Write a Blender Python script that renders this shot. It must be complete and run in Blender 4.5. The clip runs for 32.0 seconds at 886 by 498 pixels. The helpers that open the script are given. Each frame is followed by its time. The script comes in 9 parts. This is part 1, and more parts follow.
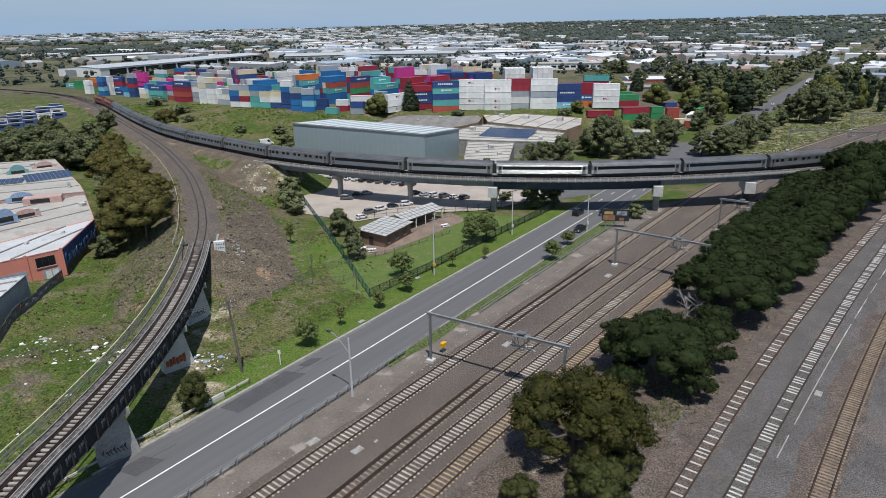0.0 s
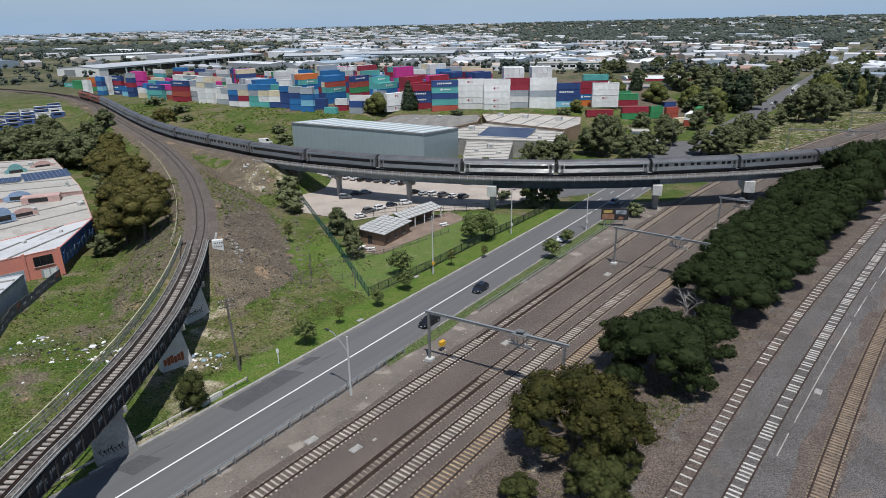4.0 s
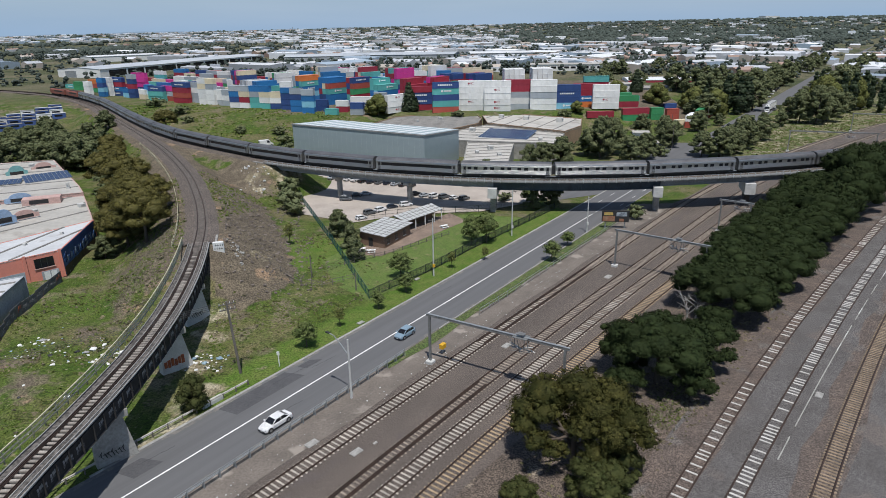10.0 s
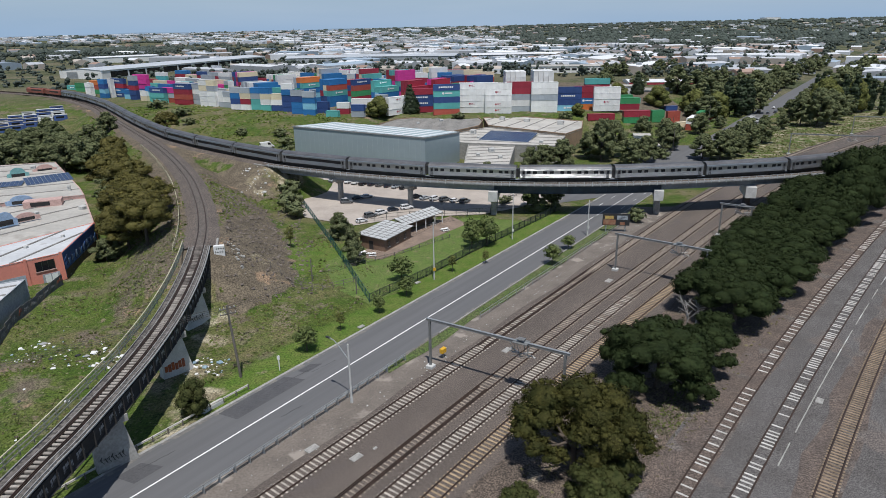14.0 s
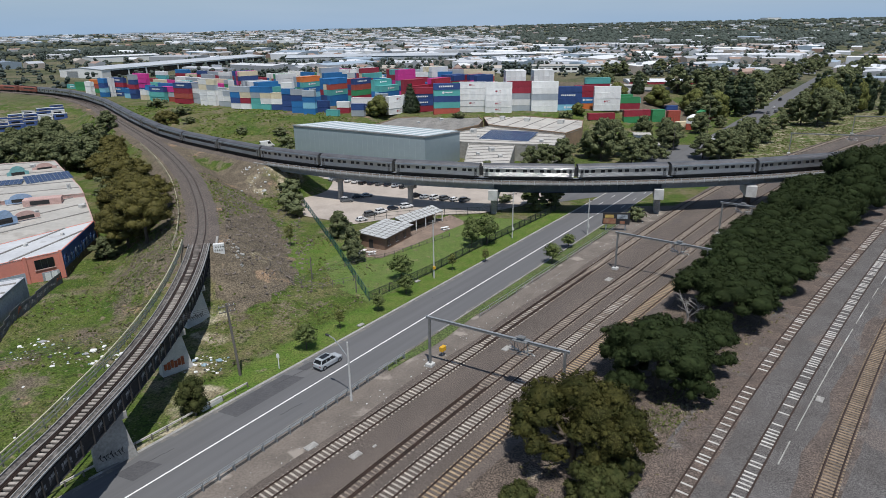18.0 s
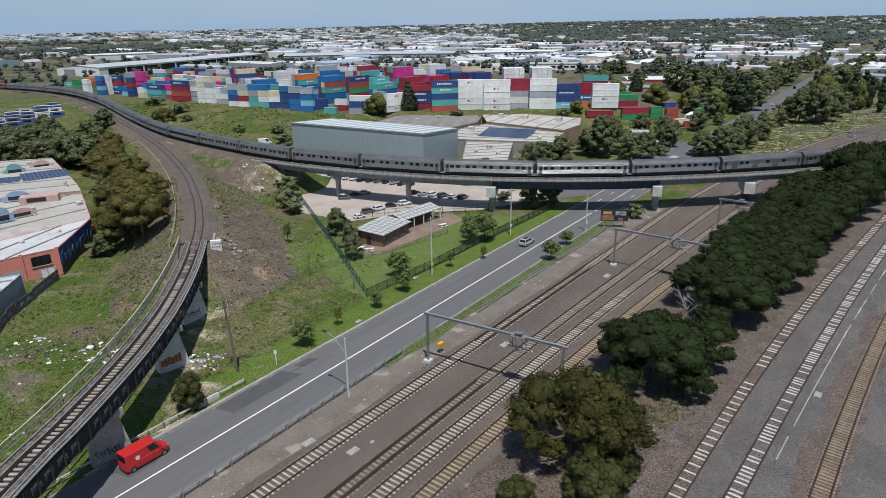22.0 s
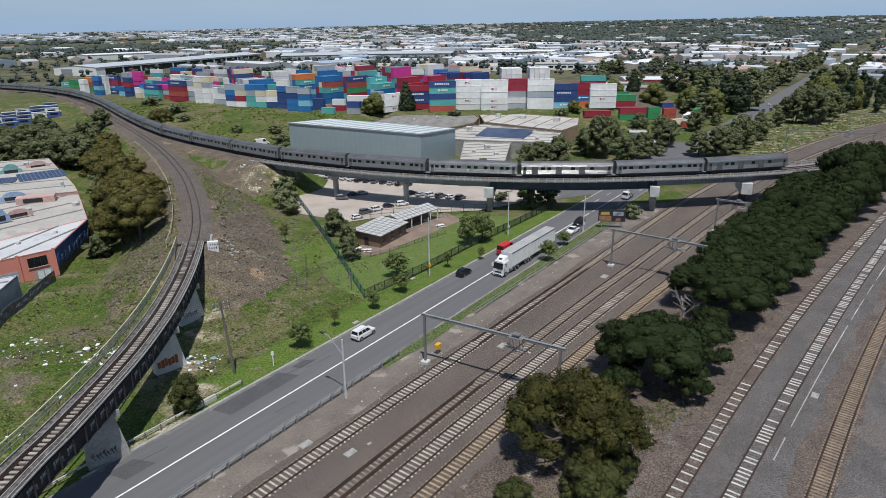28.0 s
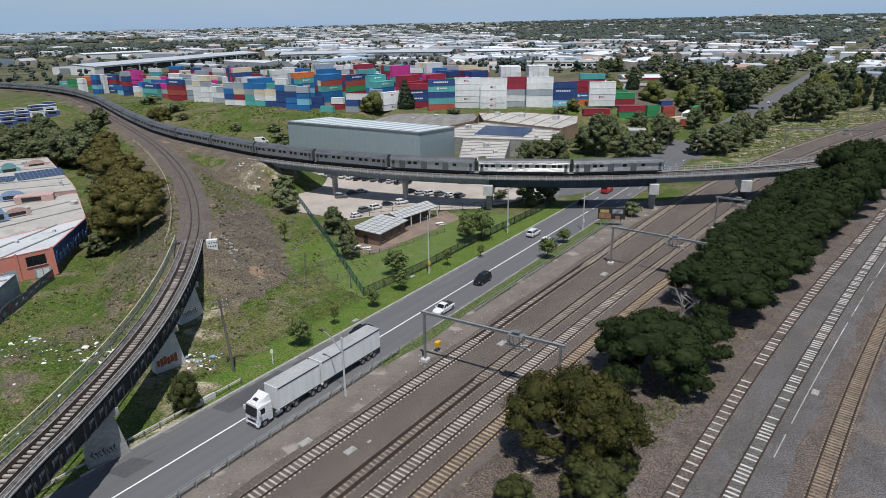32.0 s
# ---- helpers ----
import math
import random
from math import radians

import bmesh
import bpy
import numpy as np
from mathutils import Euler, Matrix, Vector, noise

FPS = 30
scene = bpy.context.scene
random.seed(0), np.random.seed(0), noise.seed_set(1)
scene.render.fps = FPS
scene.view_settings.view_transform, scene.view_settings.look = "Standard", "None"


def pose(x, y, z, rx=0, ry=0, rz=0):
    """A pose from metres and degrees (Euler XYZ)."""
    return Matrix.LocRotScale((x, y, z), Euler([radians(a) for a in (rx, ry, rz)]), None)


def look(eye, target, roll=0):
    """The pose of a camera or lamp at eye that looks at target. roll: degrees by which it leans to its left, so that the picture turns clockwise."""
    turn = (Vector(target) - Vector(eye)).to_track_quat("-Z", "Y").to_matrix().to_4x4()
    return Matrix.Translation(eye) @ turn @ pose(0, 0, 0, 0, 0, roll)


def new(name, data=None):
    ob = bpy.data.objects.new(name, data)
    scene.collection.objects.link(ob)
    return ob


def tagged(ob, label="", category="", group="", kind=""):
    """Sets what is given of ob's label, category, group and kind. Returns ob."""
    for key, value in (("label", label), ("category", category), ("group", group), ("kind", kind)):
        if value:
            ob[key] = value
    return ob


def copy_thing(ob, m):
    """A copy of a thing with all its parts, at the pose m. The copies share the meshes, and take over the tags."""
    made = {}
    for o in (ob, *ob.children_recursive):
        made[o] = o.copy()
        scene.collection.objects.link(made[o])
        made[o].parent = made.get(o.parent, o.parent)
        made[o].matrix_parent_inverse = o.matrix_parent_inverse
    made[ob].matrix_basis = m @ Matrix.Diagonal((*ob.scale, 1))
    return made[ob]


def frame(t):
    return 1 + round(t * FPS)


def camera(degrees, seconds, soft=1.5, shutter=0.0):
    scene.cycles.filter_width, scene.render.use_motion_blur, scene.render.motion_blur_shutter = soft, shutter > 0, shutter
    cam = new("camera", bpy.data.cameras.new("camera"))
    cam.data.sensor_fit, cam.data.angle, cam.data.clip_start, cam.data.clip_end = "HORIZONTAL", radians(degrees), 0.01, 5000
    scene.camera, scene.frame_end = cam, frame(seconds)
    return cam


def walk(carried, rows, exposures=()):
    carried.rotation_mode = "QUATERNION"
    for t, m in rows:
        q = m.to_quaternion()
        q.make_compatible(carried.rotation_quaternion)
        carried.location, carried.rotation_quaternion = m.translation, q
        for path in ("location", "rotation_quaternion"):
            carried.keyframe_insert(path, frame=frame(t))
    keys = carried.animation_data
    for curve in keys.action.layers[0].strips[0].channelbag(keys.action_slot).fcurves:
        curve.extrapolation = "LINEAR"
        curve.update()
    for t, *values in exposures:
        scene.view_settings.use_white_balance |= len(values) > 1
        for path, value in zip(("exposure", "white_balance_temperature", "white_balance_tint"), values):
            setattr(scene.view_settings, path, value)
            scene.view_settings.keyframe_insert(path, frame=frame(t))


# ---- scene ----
cam = camera(70, 32.0, 0.85)
# seconds, x, y, height, degrees below level, degrees to the left, lean to the right
HOVER = [
    (0, 0.00, -0.01, 46.02, 19.615, 0.003, 0.947),
    (1, 0.06, 0.09, 45.83, 19.600, 0.007, 0.965),
    (2, 0.09, 0.15, 45.74, 19.598, -0.008, 0.975),
    (3, 0.11, 0.11, 45.70, 19.603, -0.042, 0.972),
    (4, 0.06, 0.15, 45.68, 19.610, -0.069, 0.949),
    (5, -0.03, 0.19, 45.70, 19.568, -0.094, 0.907),
    (6, -0.05, 0.17, 45.83, 19.568, -0.101, 0.894),
    (7, -0.05, 0.17, 45.91, 19.556, -0.090, 0.882),
    (8, -0.02, 0.22, 45.89, 19.556, -0.058, 0.879),
    (9, 0.01, 0.24, 45.86, 19.537, -0.039, 0.914),
    (10, 0.05, 0.25, 45.92, 19.527, -0.017, 0.943),
    (11, 0.11, 0.26, 45.99, 19.494, 0.014, 0.949),
    (12, 0.12, 0.30, 46.07, 19.452, 0.017, 0.914),
    (13, 0.08, 0.32, 46.25, 19.426, 0.015, 0.879),
    (14, 0.12, 0.38, 46.42, 19.437, 0.063, 0.876),
    (15, 0.13, 0.44, 46.42, 19.430, 0.084, 0.843),
    (16, 0.18, 0.42, 46.47, 19.450, 0.102, 0.828),
    (17, 0.17, 0.44, 46.33, 19.440, 0.088, 0.801),
    (18, 0.16, 0.42, 46.13, 19.450, 0.072, 0.811),
    (19, 0.19, 0.40, 46.01, 19.483, 0.061, 0.824),
    (20, 0.20, 0.42, 45.90, 19.519, 0.021, 0.822),
    (21, 0.21, 0.47, 45.80, 19.567, -0.034, 0.810),
    (22, 0.26, 0.53, 45.69, 19.584, -0.069, 0.827),
    (23, 0.32, 0.59, 45.66, 19.591, -0.084, 0.842),
    (24, 0.32, 0.61, 45.70, 19.582, -0.119, 0.842),
    (25, 0.37, 0.62, 45.78, 19.584, -0.136, 0.842),
    (26, 0.37, 0.62, 45.87, 19.607, -0.181, 0.826),
    (27, 0.36, 0.62, 45.90, 19.621, -0.223, 0.803),
    (28, 0.35, 0.66, 45.85, 19.608, -0.265, 0.798),
    (29, 0.37, 0.65, 45.69, 19.606, -0.310, 0.817),
    (30, 0.36, 0.64, 45.55, 19.628, -0.358, 0.849),
    (31, 0.36, 0.72, 45.54, 19.672, -0.385, 0.868),
    (32, 0.30, 0.79, 45.60, 19.712, -0.339, 0.884),
]
walk(cam, [(t, pose(x, y, z, 90 - down, 0, left) @ pose(0, 0, 0, 0, 0, -lean))
           for t, x, y, z, down, left, lean in HOVER], [(0, 0.0, 6220, 10), (32, 0.0, 6220, 10)])

# ---- light ----
SUN_TO = Vector((0.055, -0.40, 1.0)).normalized()
world = bpy.data.worlds.new("sky")
scene.world = world
world.use_nodes = True
wn, wl = world.node_tree.nodes, world.node_tree.links
sky = wn.new("ShaderNodeTexSky")
sky.sky_type, sky.sun_disc = "NISHITA", False
sky.sun_elevation = math.asin(SUN_TO.z)
sky.sun_rotation = math.atan2(SUN_TO.x, SUN_TO.y)
sky.altitude, sky.air_density, sky.dust_density, sky.ozone_density = 40, 1.0, 0.25, 3.0
# pale blue summer haze low over the horizon
way = wn.new("ShaderNodeTexCoord")
up = wn.new("ShaderNodeSeparateXYZ")
low_air = wn.new("ShaderNodeMapRange")
low_air.interpolation_type = "SMOOTHSTEP"
low_air.inputs["From Min"].default_value, low_air.inputs["From Max"].default_value = -0.02, 0.14
haze = wn.new("ShaderNodeMix")
haze.data_type = "RGBA"
haze.inputs[6].default_value = (4.4, 6.2, 8.5, 1)
wl.new(way.outputs["Generated"], up.inputs[0])
wl.new(up.outputs["Z"], low_air.inputs["Value"])
wl.new(low_air.outputs[0], haze.inputs[0])
wl.new(sky.outputs[0], haze.inputs[7])
veil = wn.new("ShaderNodeTexNoise")
veil.inputs["Scale"].default_value, veil.inputs["Detail"].default_value = 1.6, 6
stretch = wn.new("ShaderNodeMapping")
stretch.inputs["Scale"].default_value = (1, 1, 7)
veil_at = wn.new("ShaderNodeMapRange")
veil_at.inputs["From Min"].default_value, veil_at.inputs["From Max"].default_value, veil_at.inputs["To Max"].default_value = 0.42, 0.75, 0.45
cloud = wn.new("ShaderNodeMix")
cloud.data_type = "RGBA"
cloud.inputs[7].default_value = (7.2, 8.2, 9.4, 1)
wl.new(way.outputs["Generated"], stretch.inputs[0])
wl.new(stretch.outputs[0], veil.inputs["Vector"])
wl.new(veil.outputs["Fac"], veil_at.inputs["Value"])
wl.new(veil_at.outputs[0], cloud.inputs[0])
wl.new(haze.outputs[2], cloud.inputs[6])
wl.new(cloud.outputs[2], wn["Background"].inputs[0])
wn["Background"].inputs[1].default_value = 0.071
sun_data = bpy.data.lights.new("sun", "SUN")
sun_data.energy, sun_data.angle, sun_data.color = 4.05, radians(0.6), (1.0, 0.95, 0.88)
sun = new("sun", sun_data)
sun.matrix_world = look(SUN_TO * 200, (0, 0, 0))
scene.view_settings.exposure = 0.0


# ---- materials ----
def surf(name, a, b=None, size=1.0, rough=0.8, metal=0.0, bump=0.0, fine=8.0, spot=None, spot_size=4.0, spot_at=0.6,
         per=0.0, streak=(1, 1, 1), spec=0.5, island=0.0, dark=0.72, grit=0.0, turn=0.0, thin=0.0):
    """Procedural surface: colours a and b mixed by noise of that size in metres, a second finer noise, spots and wear,
    a tone of its own per object (per) or per piece of a joined mesh (island), and fine relief."""
    m = bpy.data.materials.new(name)
    m.use_nodes = True
    n, l = m.node_tree.nodes, m.node_tree.links
    bs = n["Principled BSDF"]
    bs.inputs["Roughness"].default_value, bs.inputs["Metallic"].default_value = rough, metal
    bs.inputs["Specular IOR Level"].default_value = spec
    tc, mp = n.new("ShaderNodeTexCoord"), n.new("ShaderNodeMapping")
    mp.inputs["Scale"].default_value = streak
    if turn:
        mp.vector_type = "TEXTURE"
        mp.inputs["Scale"].default_value, mp.inputs["Rotation"].default_value = tuple(1 / q for q in streak), (0, 0, radians(turn))
    l.new(tc.outputs["Object"], mp.inputs["Vector"])

    def noise_of(metres, detail=4):
        t = n.new("ShaderNodeTexNoise")
        t.inputs["Scale"].default_value, t.inputs["Detail"].default_value = 1.0 / metres, detail
        l.new(mp.outputs[0], t.inputs["Vector"])
        return t.outputs["Fac"]

    def ramp(src, lo, hi):
        r = n.new("ShaderNodeMapRange")
        r.inputs["From Min"].default_value, r.inputs["From Max"].default_value = lo, hi
        l.new(src, r.inputs["Value"])
        return r.outputs[0]

    def mix(fac, c1, c2, blend="MIX"):
        x = n.new("ShaderNodeMix")
        x.data_type, x.blend_type = "RGBA", blend
        for sock, v in ((x.inputs[0], fac), (x.inputs[6], c1), (x.inputs[7], c2)):
            if isinstance(v, (int, float)):
                sock.default_value = v
            elif isinstance(v, tuple):
                sock.default_value = (*v, 1)
            else:
                l.new(v, sock)
        return x.outputs[2]

    b = b or tuple(0.75 * c for c in a)
    col = mix(ramp(noise_of(size), 0.35, 0.65), a, b)
    small = noise_of(size / fine, 3)
    col = mix(ramp(small, 0.3, 0.7), col, mix(1.0, col, (dark, dark, dark), "MULTIPLY"))
    if spot:
        col = mix(ramp(noise_of(spot_size, 6), spot_at, spot_at + 0.06), col, spot)
    if grit:
        g = ramp(noise_of(grit, 2), 0.4, 0.62)
        col = mix(g, mix(1.0, col, (0.46, 0.45, 0.44), "MULTIPLY"), mix(1.0, col, (1.4, 1.38, 1.35), "MULTIPLY"))
    if per or island:
        src = n.new("ShaderNodeObjectInfo").outputs["Random"] if per else n.new("ShaderNodeNewGeometry").outputs["Random Per Island"]
        h = n.new("ShaderNodeHueSaturation")
        r = n.new("ShaderNodeMapRange")
        w = per or island
        r.inputs["To Min"].default_value, r.inputs["To Max"].default_value = 1 - w, 1 + w
        l.new(src, r.inputs["Value"])
        l.new(r.outputs[0], h.inputs["Value"])
        l.new(col, h.inputs["Color"])
        col = h.outputs[0]
    l.new(col, bs.inputs["Base Color"])
    if bump:
        bp = n.new("ShaderNodeBump")
        bp.inputs["Strength"].default_value, bp.inputs["Distance"].default_value = min(1.0, bump * 4), bump
        l.new(small, bp.inputs["Height"])
        l.new(bp.outputs[0], bs.inputs["Normal"])
    if thin:  # light that comes through leaves
        lit, both = n.new("ShaderNodeBsdfTranslucent"), n.new("ShaderNodeMixShader")
        both.inputs[0].default_value = thin
        l.new(col, lit.inputs["Color"])
        l.new(bs.outputs[0], both.inputs[1])
        l.new(lit.outputs[0], both.inputs[2])
        l.new(both.outputs[0], n["Material Output"].inputs["Surface"])
    return m


ASPHALT = surf("asphalt", (0.136, 0.136, 0.139), (0.118, 0.118, 0.121), 1.4, 0.9, fine=7, dark=0.95, spot=(0.1, 0.1, 0.103), spot_size=5, spot_at=0.66, streak=(0.035, 1, 1), turn=54.4)
ASPHALT_NEW = surf("asphalt_patch", (0.085, 0.085, 0.09), (0.1, 0.1, 0.105), 2, 0.9)
ROAD_DUST = surf("road_dust", (0.24, 0.225, 0.2), (0.15, 0.147, 0.143), 1.5, 0.95, spot=(0.13, 0.13, 0.132), spot_size=1.2, spot_at=0.52)
PAINT_WHITE = surf("road_paint", (0.85, 0.85, 0.83), (0.76, 0.76, 0.74), 0.8, 0.7, dark=0.9)
CONCRETE = surf("concrete", (0.42, 0.41, 0.38), (0.32, 0.31, 0.29), 2.5, 0.9, bump=0.01, spot=(0.22, 0.21, 0.2), spot_size=3, spot_at=0.63)
CONCRETE_PALE = surf("concrete_pale", (0.6, 0.6, 0.58), (0.5, 0.5, 0.48), 1.5, 0.9, bump=0.01, dark=0.85)
# very dark concrete with paler blotches, for deck, abutment and pier shaft
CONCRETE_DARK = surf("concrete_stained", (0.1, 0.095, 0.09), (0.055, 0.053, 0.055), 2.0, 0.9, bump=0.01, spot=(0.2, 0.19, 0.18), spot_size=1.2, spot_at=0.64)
BALLAST = surf("ballast", (0.166, 0.138, 0.12), (0.124, 0.104, 0.091), 5, 0.95, bump=0.05, fine=26, spot=(0.118, 0.1, 0.092), spot_size=2.5, spot_at=0.6, grit=0.1, streak=(0.4, 1, 1), turn=52)
BALLAST_GREY = surf("ballast_grey", (0.158, 0.15, 0.148), (0.122, 0.114, 0.11), 5, 0.95, bump=0.06, fine=18, spot=(0.15, 0.13, 0.12), spot_size=9, spot_at=0.58, grit=0.13)
BALLAST_RUST = surf("ballast_rust", (0.168, 0.132, 0.112), (0.122, 0.1, 0.088), 3, 0.95, bump=0.06, fine=14, grit=0.16, spot=(0.145, 0.128, 0.118), spot_size=5, spot_at=0.56)
SLEEPER = surf("sleeper", (0.56, 0.51, 0.44), (0.4, 0.36, 0.31), 0.7, 0.9, bump=0.01, per=0.22)
SLEEPER_OLD = surf("sleeper_dusty", (0.37, 0.31, 0.25), (0.26, 0.215, 0.172), 0.7, 0.9, bump=0.01, per=0.22)
SLEEPER_WHITE = surf("sleeper_pale", (0.68, 0.66, 0.62), (0.55, 0.53, 0.49), 0.7, 0.9, per=0.15)
SLEEPER_BROWN = surf("sleeper_brown", (0.46, 0.35, 0.22), (0.34, 0.25, 0.155), 0.7, 0.9, bump=0.01, per=0.2)
SLEEPER_DARK = surf("sleeper_weathered", (0.23, 0.2, 0.178), (0.14, 0.124, 0.112), 0.5, 0.9, bump=0.01, per=0.25)
SLEEPER_TAN = surf("sleeper_tan", (0.34, 0.255, 0.17), (0.24, 0.182, 0.125), 0.7, 0.9, bump=0.01, per=0.2)
SLEEPER_TIMBER = surf("sleeper_timber", (0.44, 0.4, 0.355), (0.3, 0.27, 0.24), 0.5, 0.9, bump=0.01, per=0.25)
RAIL = surf("rail_steel", (0.08, 0.05, 0.038), (0.05, 0.034, 0.027), 1.5, 0.6, metal=0.2)
LAWN = surf("lawn", (0.105, 0.175, 0.03), (0.14, 0.185, 0.048), 2.6, 0.95, bump=0.06, fine=12, spot=(0.19, 0.185, 0.085), spot_size=2.4, spot_at=0.63, grit=0.12, dark=0.82)
VERGE_DRY = surf("rough_verge", (0.09, 0.14, 0.034), (0.125, 0.145, 0.055), 1.6, 0.95, bump=0.1, fine=14, spot=(0.2, 0.18, 0.11), spot_size=2.2, spot_at=0.64, grit=0.22)
SOIL = surf("soil", (0.222, 0.19, 0.162), (0.17, 0.146, 0.124), 3.5, 0.95, bump=0.02, fine=14, spot=(0.3, 0.262, 0.225), spot_size=4.5, spot_at=0.58, dark=0.68)
GRAVEL_LOT = surf("pale_gravel", (0.5, 0.44, 0.385), (0.4, 0.35, 0.305), 8, 0.95, bump=0.03, fine=20, dark=0.82, spot=(0.36, 0.31, 0.27), spot_size=5, spot_at=0.62)
STEEL_GREY = surf("galvanised", (0.42, 0.44, 0.45), (0.34, 0.36, 0.37), 1.5, 0.5, metal=0.4)
GIRDER = surf("girder_paint", (0.06, 0.085, 0.11), (0.045, 0.06, 0.08), 3, 0.6)
STAINLESS = surf("stainless", (0.52, 0.52, 0.515), (0.44, 0.44, 0.435), 3, 0.31, metal=0.85, streak=(0.2, 1, 3), dark=0.9)
ROOF_SILVER = surf("carriage_roof", (0.18, 0.18, 0.187), (0.135, 0.135, 0.142), 4, 0.5, metal=0.4)
GLASS_DARK = surf("dark_glass", (0.02, 0.022, 0.025), (0.015, 0.016, 0.02), 2, 0.12)
UNDER = surf("underframe", (0.035, 0.034, 0.033), (0.05, 0.045, 0.04), 1, 0.8)
LOCO_RED = surf("loco_red", (0.33, 0.11, 0.075), (0.24, 0.085, 0.06), 2, 0.6)
SHED_WALL = surf("shed_wall", (0.3, 0.365, 0.39), (0.28, 0.345, 0.37), 20, 0.55, dark=0.95)
SHED_ROOF = surf("shed_roof", (0.4, 0.48, 0.5), (0.36, 0.44, 0.46), 6, 0.5, dark=0.9)
SKYLIGHT = surf("skylight_sheet", (0.82, 0.84, 0.84), (0.74, 0.77, 0.77), 3, 0.4, dark=0.85)
ROOF_GREY = surf("roof_grey", (0.36, 0.34, 0.31), (0.28, 0.265, 0.245), 10, 0.6, spot=(0.24, 0.21, 0.18), spot_size=7, spot_at=0.6, dark=0.85)
ROOF_PALE = surf("roof_pale", (0.5, 0.475, 0.43), (0.43, 0.41, 0.37), 8, 0.6, spot=(0.36, 0.33, 0.29), spot_size=6, spot_at=0.6, dark=0.85)
WALL_WHITE = surf("wall_white", (0.8, 0.8, 0.78), (0.73, 0.73, 0.71), 6, 0.8, dark=0.88)
WALL_CORAL = surf("wall_coral", (0.72, 0.27, 0.2), (0.66, 0.25, 0.19), 3, 0.8, dark=0.92)
WALL_PINK = surf("wall_pink", (0.62, 0.42, 0.38), (0.55, 0.37, 0.33), 3, 0.8)
WALL_BLUE = surf("wall_blue", (0.3, 0.42, 0.6), (0.27, 0.38, 0.54), 3, 0.8)
CABIN_BLUE = surf("cabin_blue", (0.07, 0.13, 0.36), (0.06, 0.11, 0.3), 3, 0.7)
WALL_TEAL = surf("wall_teal", (0.2, 0.42, 0.42), (0.17, 0.36, 0.37), 3, 0.8)
WALL_GREY = surf("wall_grey", (0.44, 0.47, 0.5), (0.36, 0.39, 0.42), 3, 0.85, spot=(0.42, 0.42, 0.42), spot_size=2, spot_at=0.6)
ROOF_WORK = surf("roof_work", (0.62, 0.63, 0.64), (0.54, 0.55, 0.56), 7, 0.55, spot=(0.42, 0.41, 0.4), spot_size=5, spot_at=0.64, dark=0.9)
ROOF_LONG = surf("roof_long", (0.55, 0.58, 0.61), (0.47, 0.5, 0.53), 18, 0.5, dark=0.9)
ROOF_WHITE = surf("roof_white", (0.8, 0.81, 0.82), (0.7, 0.71, 0.72), 14, 0.5, dark=0.92)
MURAL = surf("painted_wall", (0.035, 0.075, 0.26), (0.06, 0.13, 0.34), 2.5, 0.7, spot=(0.3, 0.3, 0.33), spot_size=1.6, spot_at=0.66)
MURAL_DARK = surf("scrawled_fence", (0.1, 0.11, 0.14), (0.2, 0.2, 0.22), 0.9, 0.8, spot=(0.3, 0.17, 0.1), spot_size=1.6, spot_at=0.62)
BROWN_WOOD = surf("brown_fence", (0.1, 0.075, 0.055), (0.06, 0.05, 0.042), 1.2, 0.9, spot=(0.2, 0.2, 0.22), spot_size=1.2, spot_at=0.66)
BRICK = surf("brickwork", (0.25, 0.16, 0.11), (0.2, 0.13, 0.09), 2, 0.9, fine=10)
# cell blue is raised so the base colour holds some reflected sky
SOLAR = surf("solar_cells", (0.045, 0.075, 0.16), (0.035, 0.06, 0.13), 1.5, 0.2)
FENCE_GREEN = surf("fence_green", (0.014, 0.1, 0.1), (0.011, 0.08, 0.08), 2, 0.5)
FENCE_BLACK = surf("fence_black", (0.03, 0.045, 0.04), (0.02, 0.03, 0.03), 2, 0.5)
WOOD_GREY = surf("weathered_wood", (0.2, 0.18, 0.16), (0.14, 0.125, 0.11), 0.6, 0.9, bump=0.01, streak=(1, 1, 0.15))
LITTER = surf("leaf_litter", (0.16, 0.125, 0.1), (0.11, 0.088, 0.072), 3, 0.95, bump=0.05, fine=14, spot=(0.24, 0.2, 0.155), spot_size=4, spot_at=0.62, grit=0.2)
GIRDER_OLD = surf("old_girder", (0.038, 0.036, 0.036), (0.025, 0.024, 0.025), 1.5, 0.85, spot=(0.075, 0.068, 0.064), spot_size=1.0, spot_at=0.66)
CONCRETE_BLUE = surf("bridge_concrete", (0.33, 0.355, 0.37), (0.26, 0.28, 0.295), 2.5, 0.85, spot=(0.19, 0.2, 0.21), spot_size=2.5, spot_at=0.62)
RAIL_BRIGHT = surf("bright_galvanised", (0.58, 0.61, 0.63), (0.46, 0.49, 0.51), 1.2, 0.5, metal=0.2)
SPRAY_PALE = surf("spray_pale", (0.42, 0.42, 0.42), (0.2, 0.2, 0.21), 0.5, 0.8, spot=(0.08, 0.08, 0.085), spot_size=0.6, spot_at=0.5)
SPRAY_ORANGE = surf("spray_orange", (0.5, 0.13, 0.04), (0.25, 0.08, 0.05), 0.35, 0.7)
CLUB_SHEET = surf("club_sheet", (0.56, 0.57, 0.56), (0.46, 0.47, 0.46), 2, 0.5, dark=0.85)
BARRIER = surf("barrier_beam", (0.6, 0.57, 0.5), (0.48, 0.46, 0.41), 1.2, 0.6)
GANTRY_STEEL = surf("gantry_steel", (0.3, 0.305, 0.3), (0.22, 0.225, 0.22), 1.5, 0.5, metal=0.3)
